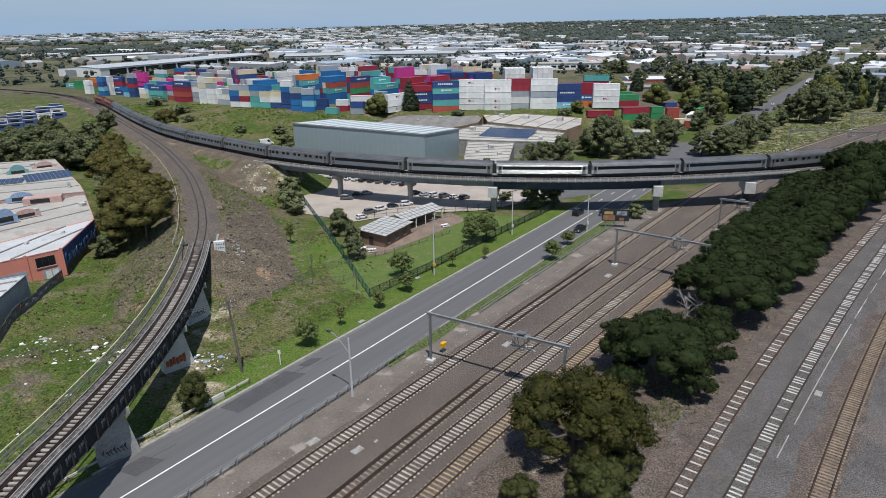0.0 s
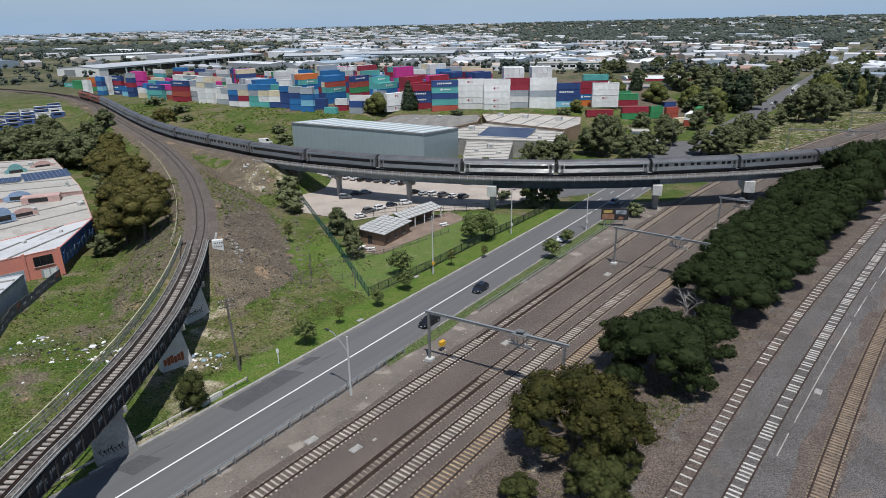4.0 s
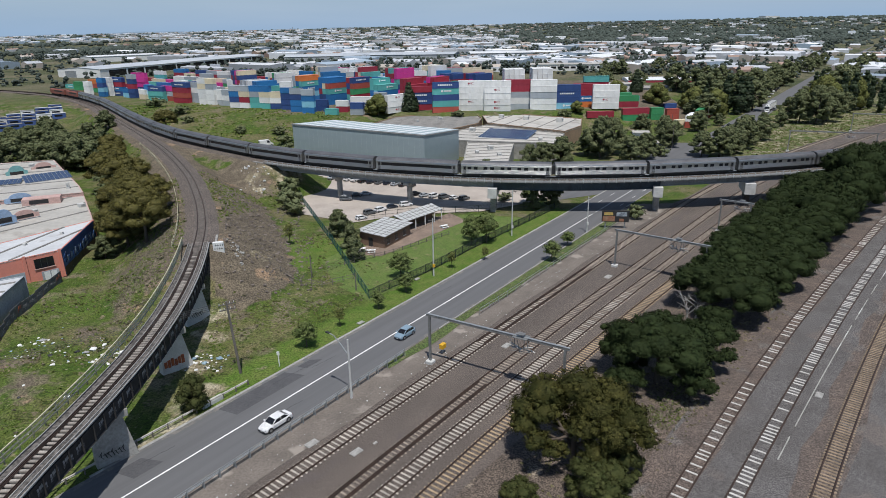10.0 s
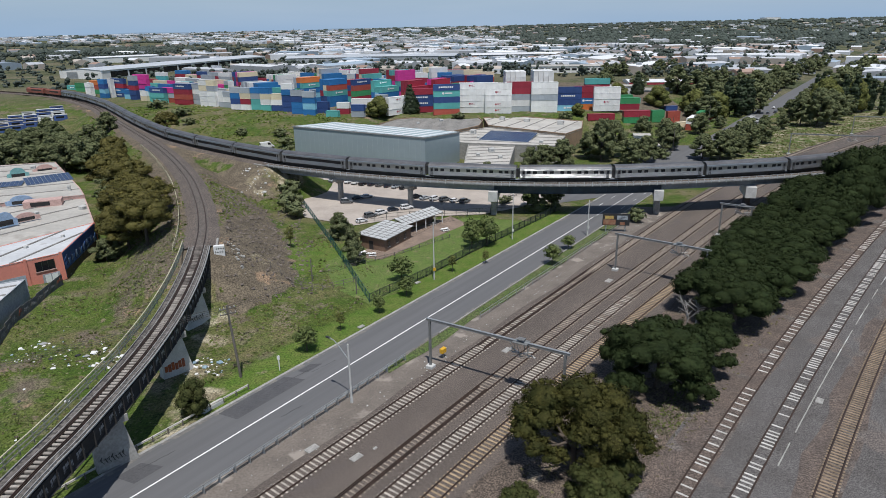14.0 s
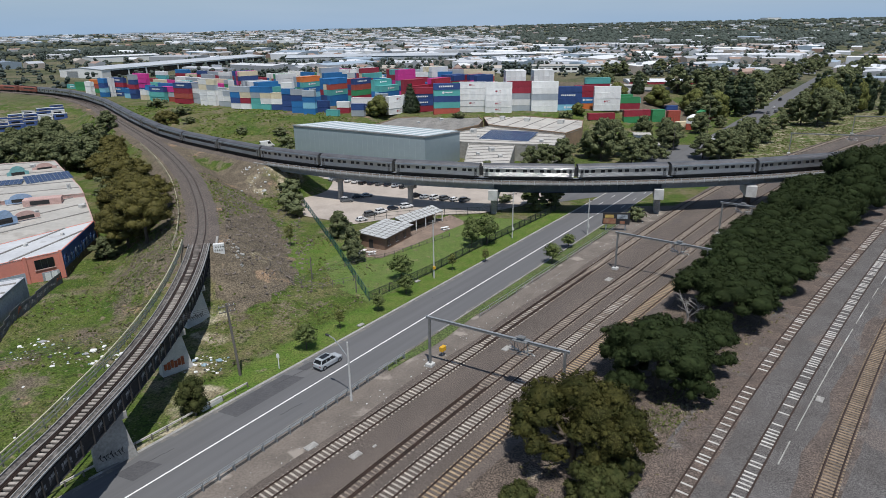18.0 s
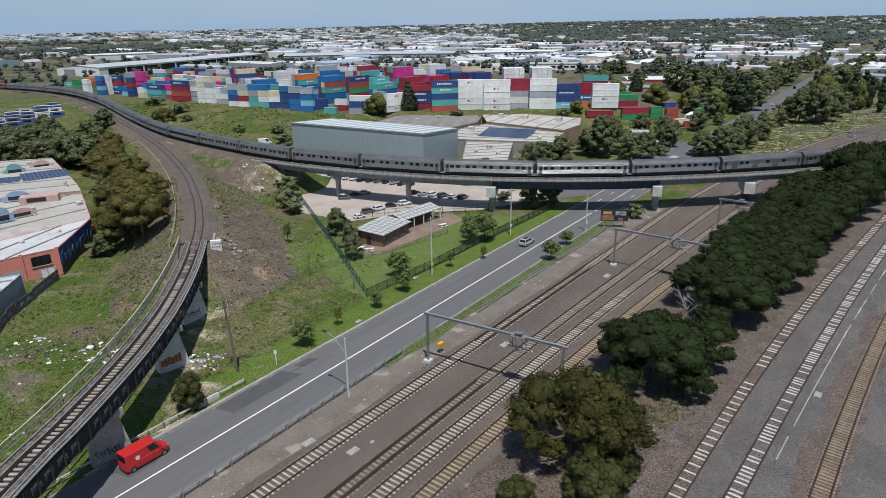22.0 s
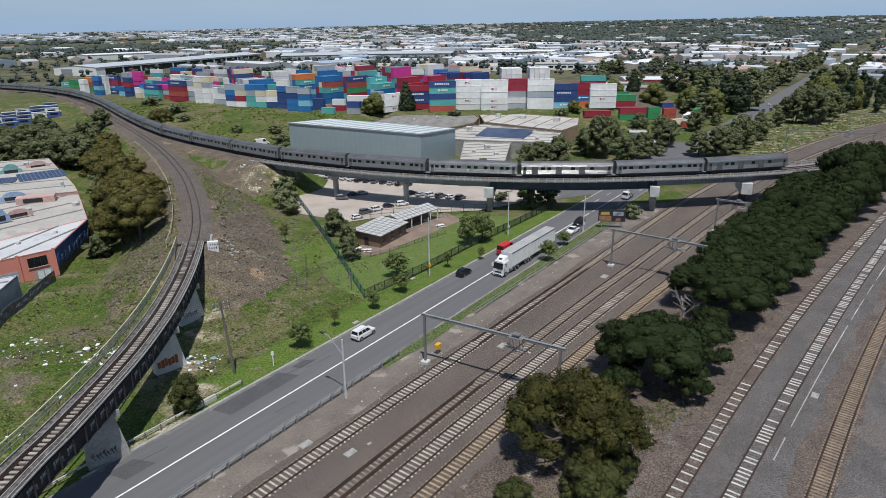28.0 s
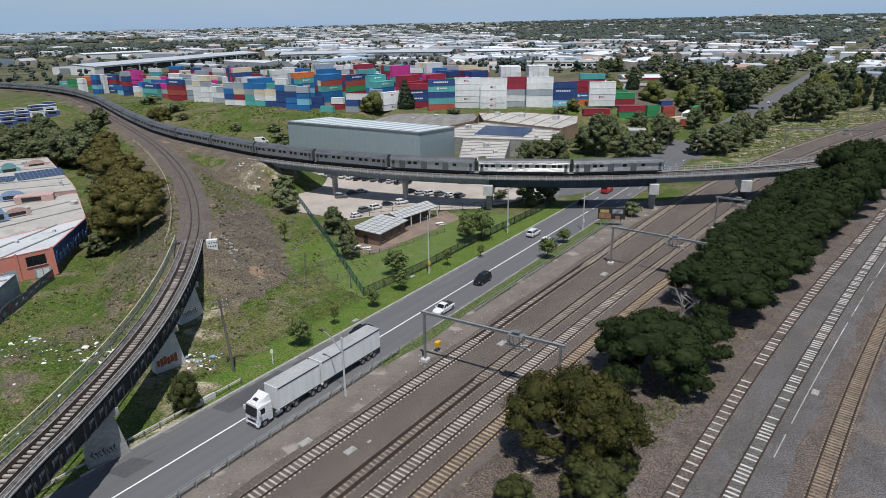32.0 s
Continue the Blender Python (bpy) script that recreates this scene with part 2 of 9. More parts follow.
YELLOW = surf("yellow_paint", (0.8, 0.45, 0.03), (0.7, 0.4, 0.03), 1, 0.5)
BARK = surf("bark", (0.13, 0.1, 0.08), (0.08, 0.065, 0.05), 0.5, 0.95, bump=0.03, streak=(1, 1, 0.25))
LEAF_DARK = surf("leaf_dark", (0.024, 0.037, 0.013), (0.038, 0.053, 0.019), 1.6, 0.8, island=0.3, spec=0.1)
LEAF_NEAR = surf("leaf_near", (0.038, 0.043, 0.012), (0.082, 0.077, 0.021), 1.6, 0.75, island=0.3, spec=0.12)
LEAF_OLIVE = surf("leaf_olive", (0.1, 0.094, 0.024), (0.15, 0.132, 0.034), 2.2, 0.65, island=0.28, spec=0.25)
LEAF_CYPRESS = surf("leaf_cypress", (0.05, 0.062, 0.02), (0.08, 0.086, 0.03), 1.2, 0.75, island=0.25, spec=0.1)
LEAF_GUM = surf("leaf_gum", (0.125, 0.15, 0.068), (0.175, 0.192, 0.092), 2.0, 0.7, island=0.16, spec=0.25, thin=0.12, dark=0.85)
LEAF_STREET = surf("leaf_street", (0.1, 0.135, 0.04), (0.14, 0.17, 0.055), 1.2, 0.7, island=0.2, spec=0.25, dark=0.85)
LEAF_LIME = surf("leaf_lime", (0.17, 0.19, 0.06), (0.22, 0.23, 0.08), 2.0, 0.7, island=0.4, spec=0.1, thin=0.3)
LEAF_POPLAR = surf("leaf_poplar", (0.03, 0.05, 0.02), (0.04, 0.06, 0.025), 2.0, 0.65, island=0.4, spec=0.3)
RUBBER = surf("tyre_rubber", (0.02, 0.02, 0.02), (0.03, 0.03, 0.03), 0.4, 0.85)
ALLOY = surf("wheel_alloy", (0.5, 0.5, 0.52), (0.42, 0.42, 0.44), 0.3, 0.35, metal=0.8)
LAMP_CLEAR = surf("headlamp_lens", (0.5, 0.52, 0.55), (0.45, 0.47, 0.5), 0.3, 0.1)
LAMP_RED = surf("tail_lamp_lens", (0.25, 0.015, 0.015), (0.2, 0.012, 0.012), 0.3, 0.2)
PLASTIC = surf("black_plastic", (0.025, 0.025, 0.027), (0.035, 0.035, 0.037), 0.5, 0.6)


def paint(name, c, rough=0.3):
    return surf(name, c, tuple(0.93 * v for v in c), 1.5, rough, spec=0.5)


# ---- mesh helpers ----
class Shape:
    """Collects boxes, sweeps and tubes into one mesh."""

    def __init__(self):
        self.v, self.f = [], []

    def add(self, verts, faces, m=None):
        k = len(self.v)
        self.v += [tuple(m @ Vector(p)) for p in verts] if m else [tuple(p) for p in verts]
        self.f += [tuple(i + k for i in q) for q in faces]
        return self

    def box(self, x0, x1, y0, y1, z0, z1, m=None):
        v = [(x, y, z) for z in (z0, z1) for y in (y0, y1) for x in (x0, x1)]
        return self.add(v, [(0, 2, 3, 1), (4, 5, 7, 6), (0, 1, 5, 4), (1, 3, 7, 5), (3, 2, 6, 7), (2, 0, 4, 6)], m)

    def bevel_box(self, x0, x1, y0, y1, z0, z1, b=0.05, m=None):
        """A box with chamfered upright and top edges."""
        ring = lambda e, z: [(x0 + e, y0 + b, z), (x0 + b, y0 + e, z), (x1 - b, y0 + e, z), (x1 - e, y0 + b, z),
                             (x1 - e, y1 - b, z), (x1 - b, y1 - e, z), (x0 + b, y1 - e, z), (x0 + e, y1 - b, z)]
        return self.loft([ring(0, z0), ring(0, z1 - b), ring(b * 0.7, z1)], m=m)

    def loft(self, rings, m=None, cap=True, closed=True):
        n = len(rings[0])
        v = [p for r in rings for p in r]
        f = []
        for i in range(len(rings) - 1):
            for j in range(n if closed else n - 1):
                a, b = i * n + j, i * n + (j + 1) % n
                f.append((a, b, b + n, a + n))
        if cap and closed:
            f.append(tuple(reversed(range(n))))
            f.append(tuple(range((len(rings) - 1) * n, len(rings) * n)))
        return self.add(v, f, m)

    def tube(self, pts, radii, n=6, m=None):
        rings = []
        for i, p in enumerate(pts):
            a, b = Vector(pts[max(0, i - 1)]), Vector(pts[min(len(pts) - 1, i + 1)])
            d = (b - a).normalized()
            s = d.cross(Vector((0, 0, 1)) if abs(d.z) < 0.9 else Vector((0, 1, 0))).normalized()
            u = s.cross(d)
            r = radii if isinstance(radii, (int, float)) else radii[i]
            rings.append([tuple(Vector(p) + r * (math.cos(2 * math.pi * k / n) * s + math.sin(2 * math.pi * k / n) * u)) for k in range(n)])
        return self.loft(rings, m)

    def sweep(self, line, profile, closed=True):
        """A profile of (aside to the right, up) carried along a level line of (x, y, z)."""
        rings = []
        for i, p in enumerate(line):
            a, b = line[max(0, i - 1)], line[min(len(line) - 1, i + 1)]
            dx, dy = b[0] - a[0], b[1] - a[1]
            q = math.hypot(dx, dy) or 1.0
            rings.append([(p[0] + o * dy / q, p[1] - o * dx / q, p[2] + h) for o, h in profile])
        return self.loft(rings, closed=closed, cap=closed)

    def mesh(self, name, smooth=False):
        me = bpy.data.meshes.new(name)
        me.from_pydata(self.v, [], self.f)
        if smooth:
            me.polygons.foreach_set("use_smooth", [True] * len(me.polygons))
        me.update()
        return me


def part(name, shape, material, parent=None, label="", smooth=False):
    me = shape if isinstance(shape, bpy.types.Mesh) else shape.mesh(name, smooth)
    if not me.materials:
        me.materials.append(material)
    ob = new(name, me)
    ob.parent = parent
    if label:
        tagged(ob, label)
    return ob


def thing(name, label, category, m=None, group="", kind=""):
    ob = tagged(new(name), label, category, group, kind)
    if m is not None:
        ob.matrix_basis = m
    return ob


def smoothed(points, step):
    """A Catmull-Rom line through the points, resampled at even steps."""
    p = [Vector(q) for q in points]
    p = [p[0] * 2 - p[1]] + p + [p[-1] * 2 - p[-2]]
    fine = []
    for i in range(1, len(p) - 2):
        for k in range(12):
            t = k / 12
            fine.append(0.5 * (2 * p[i] + (p[i + 1] - p[i - 1]) * t + (2 * p[i - 1] - 5 * p[i] + 4 * p[i + 1] - p[i + 2]) * t * t
                               + (3 * p[i] - 3 * p[i + 1] + p[i + 2] - p[i - 1]) * t ** 3))
    fine.append(p[-2])
    return even(fine, step)


def even(fine, step):
    d = np.concatenate([[0], np.cumsum([(fine[i + 1] - fine[i]).length for i in range(len(fine) - 1)])])
    s = np.arange(0, d[-1], step)
    cols = [np.interp(s, d, [q[k] for q in fine]) for k in range(len(fine[0]))]
    return [tuple(float(c[i]) for c in cols) for i in range(len(s))]


def offset(line, aside, up=0.0):
    out = []
    for i, p in enumerate(line):
        a, b = line[max(0, i - 1)], line[min(len(line) - 1, i + 1)]
        dx, dy = b[0] - a[0], b[1] - a[1]
        q = math.hypot(dx, dy) or 1.0
        out.append((p[0] + aside * dy / q, p[1] - aside * dx / q, p[2] + up))
    return out


def at(line, i):
    """Pose at point i of a line, x forward along it."""
    a, b = line[max(0, i - 1)], line[min(len(line) - 1, i + 1)]
    return pose(*line[i], 0, 0, math.degrees(math.atan2(b[1] - a[1], b[0] - a[0])))


# ---- the plan ----
RAIL_Z = 8.7       # rail top on the embankment and the bridges
PLATEAU = 7.5      # the yard and the plain beyond
ROAD_O, ROAD_U, ROAD_N = Vector((-33.9, 53.6)), Vector((0.5816, 0.8135)), Vector((0.8135, -0.5816))


def on_road(u, n, z=0.0):
    p = ROAD_O + u * ROAD_U + n * ROAD_N
    return (p.x, p.y, z)


MAIN = smoothed([(430, 330, RAIL_Z), (300, 262, RAIL_Z), (200, 209, RAIL_Z), (130, 178, RAIL_Z), (101, 167, RAIL_Z), (83.5, 162.4, RAIL_Z), (60.2, 158.9, RAIL_Z),
                 (36.8, 157.7, RAIL_Z), (14.2, 159.9, RAIL_Z), (-7.6, 165.8, RAIL_Z), (-28.7, 174.9, RAIL_Z), (-49.3, 187, RAIL_Z),
                 (-68.8, 203.2, RAIL_Z), (-87.6, 220.2, RAIL_Z), (-105, 239.2, RAIL_Z), (-130.2, 272.9, RAIL_Z), (-160.6, 316.5, RAIL_Z),
                 (-179.5, 342.2, RAIL_Z), (-217, 385, RAIL_Z), (-262, 420, RAIL_Z), (-330, 455, RAIL_Z), (-430, 490, RAIL_Z), (-600, 530, RAIL_Z)], 1.0)
BRANCH = smoothed([(-38.2, 20, RAIL_Z), (-38.1, 46.3, RAIL_Z), (-37.7, 54.2, RAIL_Z), (-37.6, 64.7, RAIL_Z), (-37.9, 72.4, RAIL_Z), (-39.0, 82.8, RAIL_Z),
                   (-41.4, 96.1, RAIL_Z), (-44.9, 110.3, RAIL_Z), (-49.4, 124.8, RAIL_Z), (-57.8, 145.8, RAIL_Z), (-71.8, 174.7, RAIL_Z),
                   (-96, 215.6, RAIL_Z), (-131, 266.5, RAIL_Z), (-165.5, 316, RAIL_Z), (-184.4, 342.6, RAIL_Z), (-222, 386, RAIL_Z), (-266, 424, RAIL_Z),
                   (-332, 459, RAIL_Z), (-431, 494, RAIL_Z), (-600, 534, RAIL_Z)], 1.0)
MAIN_ABUT = min(range(len(MAIN)), key=lambda i: math.hypot(MAIN[i][0] + 50.5, MAIN[i][1] - 188))
BRANCH_ABUT = min(range(len(BRANCH)), key=lambda i: math.hypot(BRANCH[i][0] + 44.9, BRANCH[i][1] - 111.5))
# level tracks: x as a quadratic of (y - 80), straight past y = 115; and their sleepers
LEVEL = {"a": (0.00018, 0.7603, 0.78), "b": (0.00057, 0.7682, 9.13), "c": (0.00077, 0.7849, 13.73), "d": (0.0011, 0.80, 18.7),
         "e": (0.00117, 0.8597, 46.25), "f": (0.00071, 0.8665, 52.82), "g": (0.0011, 0.868, 61.36)}


def level_x(key, y):
    c2, c1, c0 = LEVEL[key]
    q = min(y, 115.0) - 80
    return c2 * q * q + c1 * q + c0 + max(0.0, y - 115) * min(0.86 if key in "abcd" else 0.95, 2 * c2 * 35 + c1) + 0.002 * min(max(0.0, y - 150), 150) ** 2


def level_line(key, y0, y1, z, step=1.0):
    return even([Vector((level_x(key, y), y, z)) for y in np.arange(y0, y1, 0.5)], step)


# ---- ground: one sheet to the horizon ----
def nearest(xs, ys, line):
    q = np.array(line)[::3, :2]
    d = np.full(xs.shape, 1e9)
    for x, y in q:
        d = np.minimum(d, (xs - x) ** 2 + (ys - y) ** 2)
    return np.sqrt(d)


def step01(x):
    x = np.clip(x, 0, 1)
    return x * x * (3 - 2 * x)


def ground_height(x, y):
    x, y = np.asarray(x, float), np.asarray(y, float)
    d = np.minimum(nearest(x, y, MAIN[MAIN_ABUT + 2:]), nearest(x, y, BRANCH[BRANCH_ABUT + 2:]))
    bank = 8.05 - np.maximum(0, d - 5.2) / 1.55
    n = (x - ROAD_O.x) * ROAD_N.x + (y - ROAD_O.y) * ROAD_N.y
    east = step01((x + 45) / 25)
    plate = PLATEAU * step01((y + 0.35 * np.minimum(x, 0) - 228 - 42 * east) / (55 - 28 * east)) * (1 - step01((n + 62) / 44))
    flat = step01((np.abs(x + 12) - 50) / 8 + np.maximum(0, np.abs(y - 190) - 44) / 6)
    rough = flat * np.clip((-n - 10) / 12, 0, 1) * (0.22 * np.sin(x * 0.31 + 1.7 * np.sin(y * 0.17)) + 0.16 * np.sin(y * 0.43 + x * 0.11) + 0.1 * np.sin(x * 1.1 + y * 0.9))
    near = (y < 600) & (x > -400) & (x < 300)
    low = np.maximum(plate, 0) + (26 + 33 * x / np.maximum(1.0, np.hypot(x, y))) * step01((np.hypot(x, y) - 1700) / 3000)
    z = np.maximum(bank, low + np.where(near, rough * step01(np.abs(bank - low) / 2), 0))
    return z


def axis(lo, a, b, hi, fine, grow=1.16):
    mid = list(np.arange(a, b + fine, fine))
    out, s, q = [], fine, b
    while q < hi:
        s *= grow
        q += s
        out.append(min(q, hi))
    left, s, q = [], fine, a
    while q > lo:
        s *= grow
        q -= s
        left.append(max(q, lo))
    return np.array(left[::-1] + mid + out)


gx, gy = axis(-4700, -150, 150, 4700, 2.0), axis(-600, 36, 330, 4800, 2.0)
GX, GY = np.meshgrid(gx, gy)
GZ = ground_height(GX, GY)
verts = np.stack([GX, GY, GZ], -1).reshape(-1, 3)
w = len(gx)
idx = np.arange(len(gy) - 1)[:, None] * w + np.arange(w - 1)[None, :]
faces = np.stack([idx, idx + 1, idx + w + 1, idx + w], -1).reshape(-1, 4)
gm = bpy.data.meshes.new("ground")
gm.from_pydata(verts.tolist(), [], faces.tolist())
gm.polygons.foreach_set("use_smooth", [True] * len(gm.polygons))
dm, db = nearest(verts[:, 0], verts[:, 1], MAIN[MAIN_ABUT + 2:]), nearest(verts[:, 0], verts[:, 1], BRANCH[BRANCH_ABUT + 2:])
inner = (verts[:, 0] * 0.83 + verts[:, 1] * 0.55) > (-44.9 * 0.83 + 111.9 * 0.55)
stony = np.maximum(np.clip((8.5 - np.minimum(dm, db)) / 5, 0, 1), np.clip((27 - db) / 12, 0, 1) * (verts[:, 2] > 0.6) * inner * (verts[:, 1] < 190) * (verts[:, 0] > -90))
stony = np.maximum(stony, 0.55 * np.clip((16 - db) / 8, 0, 1) * (verts[:, 1] < 160))
for cx, cy, cr in ((-55.5, 101, 6), (-57, 109, 6), (-58.5, 117, 6), (-56, 92, 5), (-57, 75, 6), (-64, 83, 6), (-61, 113, 7), (-62, 125, 8), (-34, 97, 4), (-52, 104, 6)):
    stony = np.maximum(stony, 0.54 * np.exp(-((verts[:, 0] - cx) ** 2 + (verts[:, 1] - cy) ** 2) / cr ** 2))
yard_edge = np.where(verts[:, 0] < -75, 446 - 0.78 * (verts[:, 0] + 236), 306)
yard_ground = (verts[:, 1] > yard_edge) & (verts[:, 1] < yard_edge + 150) & (verts[:, 0] > -236) & (verts[:, 0] < 130)
stony = np.where(yard_ground, 0.9, stony)
plain = np.clip((verts[:, 1] - 360) / 80, 0, 1) * ~yard_ground
sandy = 0.53 * np.clip((15 - np.hypot(verts[:, 0] + 49, verts[:, 1] - 181)) / 9, 0, 1) * (dm > 3.4)
for sx, sy, sr in ((-33.0, 73.5, 7.5), (-36.5, 89, 5.5), (-38.5, 97, 5.0), (-31.5, 66, 6.0), (-35, 61, 6.0), (-36, 80, 6.0), (-26.5, 80.5, 3.0), (-35.5, 114.8, 4.2), (-56.5, 112, 3.5), (-39.5, 92, 3.5)):
    sandy = np.maximum(sandy, 0.6 * np.clip((sr - np.hypot(verts[:, 0] - sx, verts[:, 1] - sy)) / (0.7 * sr), 0, 1))
road_u_, road_n_ = (verts[:, :2] - np.array(ROAD_O)) @ np.array(ROAD_U), (verts[:, :2] - np.array(ROAD_O)) @ np.array(ROAD_N)
lush = np.clip((road_n_ + 14.5) / 5.5, 0, 1) * (road_n_ < -3) * np.clip((road_u_ - 12) / 8, 0, 1) * (road_u_ < 124)
lush = np.maximum(lush, 0.62 * np.clip((20 - np.hypot(verts[:, 0] + 29, verts[:, 1] - 128)) / 12, 0, 1))
lush = np.maximum(lush, 0.4 * np.clip((16 - np.hypot(verts[:, 0] + 67, verts[:, 1] - 104)) / 12, 0, 1))
scrub = (road_n_ > 8) & (verts[:, 1] > 205) & (verts[:, 1] < 420)
sandy = np.maximum(sandy, 0.48 * scrub)
for key, values in (("stony", stony), ("plain", plain), ("sandy", sandy), ("lush", lush)):
    gm.attributes.new(key, "FLOAT", "POINT").data.foreach_set("value", values.astype(np.float32))


def ground_material():
    m = bpy.data.materials.new("ground_cover")
    m.use_nodes = True
    n, l = m.node_tree.nodes, m.node_tree.links
    bs = n["Principled BSDF"]
    bs.inputs["Roughness"].default_value, bs.inputs["Specular IOR Level"].default_value = 0.95, 0.2
    pos = n.new("ShaderNodeTexCoord").outputs["Object"]

    def noise_of(metres, detail=4):
        t = n.new("ShaderNodeTexNoise")
        t.inputs["Scale"].default_value, t.inputs["Detail"].default_value, t.inputs["Roughness"].default_value = 1.0 / metres, detail, 0.6
        l.new(pos, t.inputs["Vector"])
        return t.outputs["Fac"]

    def ramp(src, lo, hi):
        r = n.new("ShaderNodeMapRange")
        r.inputs["From Min"].default_value, r.inputs["From Max"].default_value = lo, hi
        l.new(src, r.inputs["Value"])
        return r.outputs[0]

    def mix(fac, c1, c2, blend="MIX"):
        x = n.new("ShaderNodeMix")
        x.data_type, x.blend_type = "RGBA", blend
        for sock, v in ((x.inputs[0], fac), (x.inputs[6], c1), (x.inputs[7], c2)):
            if isinstance(v, (int, float)):
                sock.default_value = v
            elif isinstance(v, tuple):
                sock.default_value = (*v, 1)
            else:
                l.new(v, sock)
        return x.outputs[2]

    def add(a, b):
        x = n.new("ShaderNodeMath")
        l.new(a, x.inputs[0])
        l.new(b, x.inputs[1])
        return x.outputs[0]

    def attr(key):
        a = n.new("ShaderNodeAttribute")
        a.attribute_name = key
        return a.outputs["Fac"]

    green = mix(ramp(noise_of(5), 0.35, 0.65), (0.06, 0.11, 0.016), (0.115, 0.145, 0.036))
    green = mix(ramp(noise_of(14, 6), 0.47, 0.6), green, (0.165, 0.15, 0.075))
    green = mix(ramp(noise_of(7.5, 6), 0.54, 0.62), green, (0.2, 0.172, 0.12))
    green = mix(ramp(noise_of(2.2, 5), 0.6, 0.68), green, (0.22, 0.18, 0.125))
    green = mix(ramp(noise_of(16, 6), 0.62, 0.68), green, (0.27, 0.2, 0.14))
    green = mix(ramp(noise_of(1.5, 5), 0.55, 0.64), green, (0.055, 0.08, 0.02))
    green = mix(ramp(noise_of(0.7, 3), 0.62, 0.7), green, (0.26, 0.24, 0.15))
    turf = mix(ramp(noise_of(2.4, 5), 0.4, 0.62), (0.1, 0.17, 0.028), (0.15, 0.19, 0.05))
    turf = mix(ramp(noise_of(1.1, 4), 0.64, 0.76), turf, (0.18, 0.18, 0.08))
    green = mix(ramp(add(attr("lush"), noise_of(3.2, 6)), 0.82, 1.12), green, turf)
    rock = mix(ramp(noise_of(3, 5), 0.38, 0.62), (0.2, 0.162, 0.128), (0.14, 0.114, 0.092))
    rock = mix(ramp(noise_of(7, 5), 0.6, 0.66), rock, (0.34, 0.235, 0.17))
    rock = mix(ramp(noise_of(0.9, 4), 0.67, 0.73), rock, (0.1, 0.115, 0.05))
    field = mix(ramp(noise_of(90, 5), 0.4, 0.6), (0.095, 0.105, 0.055), (0.18, 0.16, 0.11))
    field = mix(ramp(noise_of(40, 6), 0.57, 0.64), field, (0.065, 0.082, 0.042))
    col = mix(ramp(add(attr("stony"), noise_of(3.5, 6)), 0.86, 1.02), green, rock)
    sand = mix(ramp(noise_of(2.5, 5), 0.42, 0.56), (0.48, 0.42, 0.33), (0.24, 0.2, 0.14))
    col = mix(ramp(add(attr("sandy"), noise_of(4, 5)), 0.95, 1.1), col, sand)
    col = mix(attr("plain"), col, field)
    grain = noise_of(0.28, 3)
    col = mix(ramp(grain, 0.36, 0.66), mix(1.0, col, (0.42, 0.43, 0.4), "MULTIPLY"), mix(1.0, col, (1.22, 1.24, 1.12), "MULTIPLY"))
    l.new(col, bs.inputs["Base Color"])
    bp = n.new("ShaderNodeBump")
    bp.inputs["Strength"].default_value, bp.inputs["Distance"].default_value = 0.8, 0.15
    l.new(grain, bp.inputs["Height"])
    l.new(bp.outputs[0], bs.inputs["Normal"])
    return m


gm.materials.append(ground_material())
ground = tagged(new("ground", gm), "uneven grass land with bare earth and a stony railway embankment", "ground", kind="structure")


def sheet(name, line_l, line_r, z, material, label, category, kind="structure"):
    """A flat strip between two lines with the same number of points."""
    s = Shape()
    n = len(line_l)
    s.add([(*p[:2], z) for p in line_l] + [(*p[:2], z) for p in line_r], [(i, i + n, i + n + 1, i + 1) for i in range(n - 1)])
    return tagged(part(name, s, material), label, category, kind=kind)


# ---- road ----
us = [float(u) for u in np.arange(-60, 190, 5)]
far_us = [-520.0, -60.0, *us[1:], 260.0, 500.0, 900.0, 1700.0]
sheet("road", [on_road(u, -6.0) for u in far_us], [on_road(u, 4.9) for u in far_us], 0.04, ASPHALT, "grey two-lane asphalt road with darker patches", "road")
kerb = [(-0.08, 0), (-0.07, 0.15), (0.07, 0.16), (0.2, 0.06), (0.22, 0)]
tagged(part("kerb", Shape().sweep([on_road(u, -6.1, 0.02) for u in us[12:]], kerb), CONCRETE), "worn concrete kerb along the road", "kerb", kind="structure")
tagged(part("kerb", Shape().sweep([on_road(u, 4.95, 0.02) for u in us[22:]], [(-x, z) for x, z in kerb[::-1]]), CONCRETE), "worn concrete kerb along the road", "kerb", kind="structure")
line = Shape().add([on_road(-60, -0.11, 0.048), on_road(-60, 0.11, 0.048), on_road(124, 0.11, 0.048), on_road(124, -0.11, 0.048)], [(0, 1, 2, 3)])
tagged(part("road_marking", line, PAINT_WHITE), "solid white centre line", "road marking", kind="structure")
for i in range(9):
    for n in (-3.0, 3.1):
        u = 126 + i * 9
        tagged(part("road_marking", Shape().add([on_road(u, n - 0.07, 0.046), on_road(u, n + 0.07, 0.046), on_road(u + 3, n + 0.07, 0.046), on_road(u + 3, n - 0.07, 0.046)],
                                                 [(0, 1, 2, 3)]), PAINT_WHITE), "white lane dash", "road marking", group="lane dashes", kind="structure")
line = Shape().add([on_road(126, 0.0, 0.046), on_road(126, 0.16, 0.046), on_road(188, 0.16, 0.046), on_road(188, 0.0, 0.046)], [(0, 1, 2, 3)])
tagged(part("road_marking", line, PAINT_WHITE), "solid white centre line", "road marking", kind="structure")
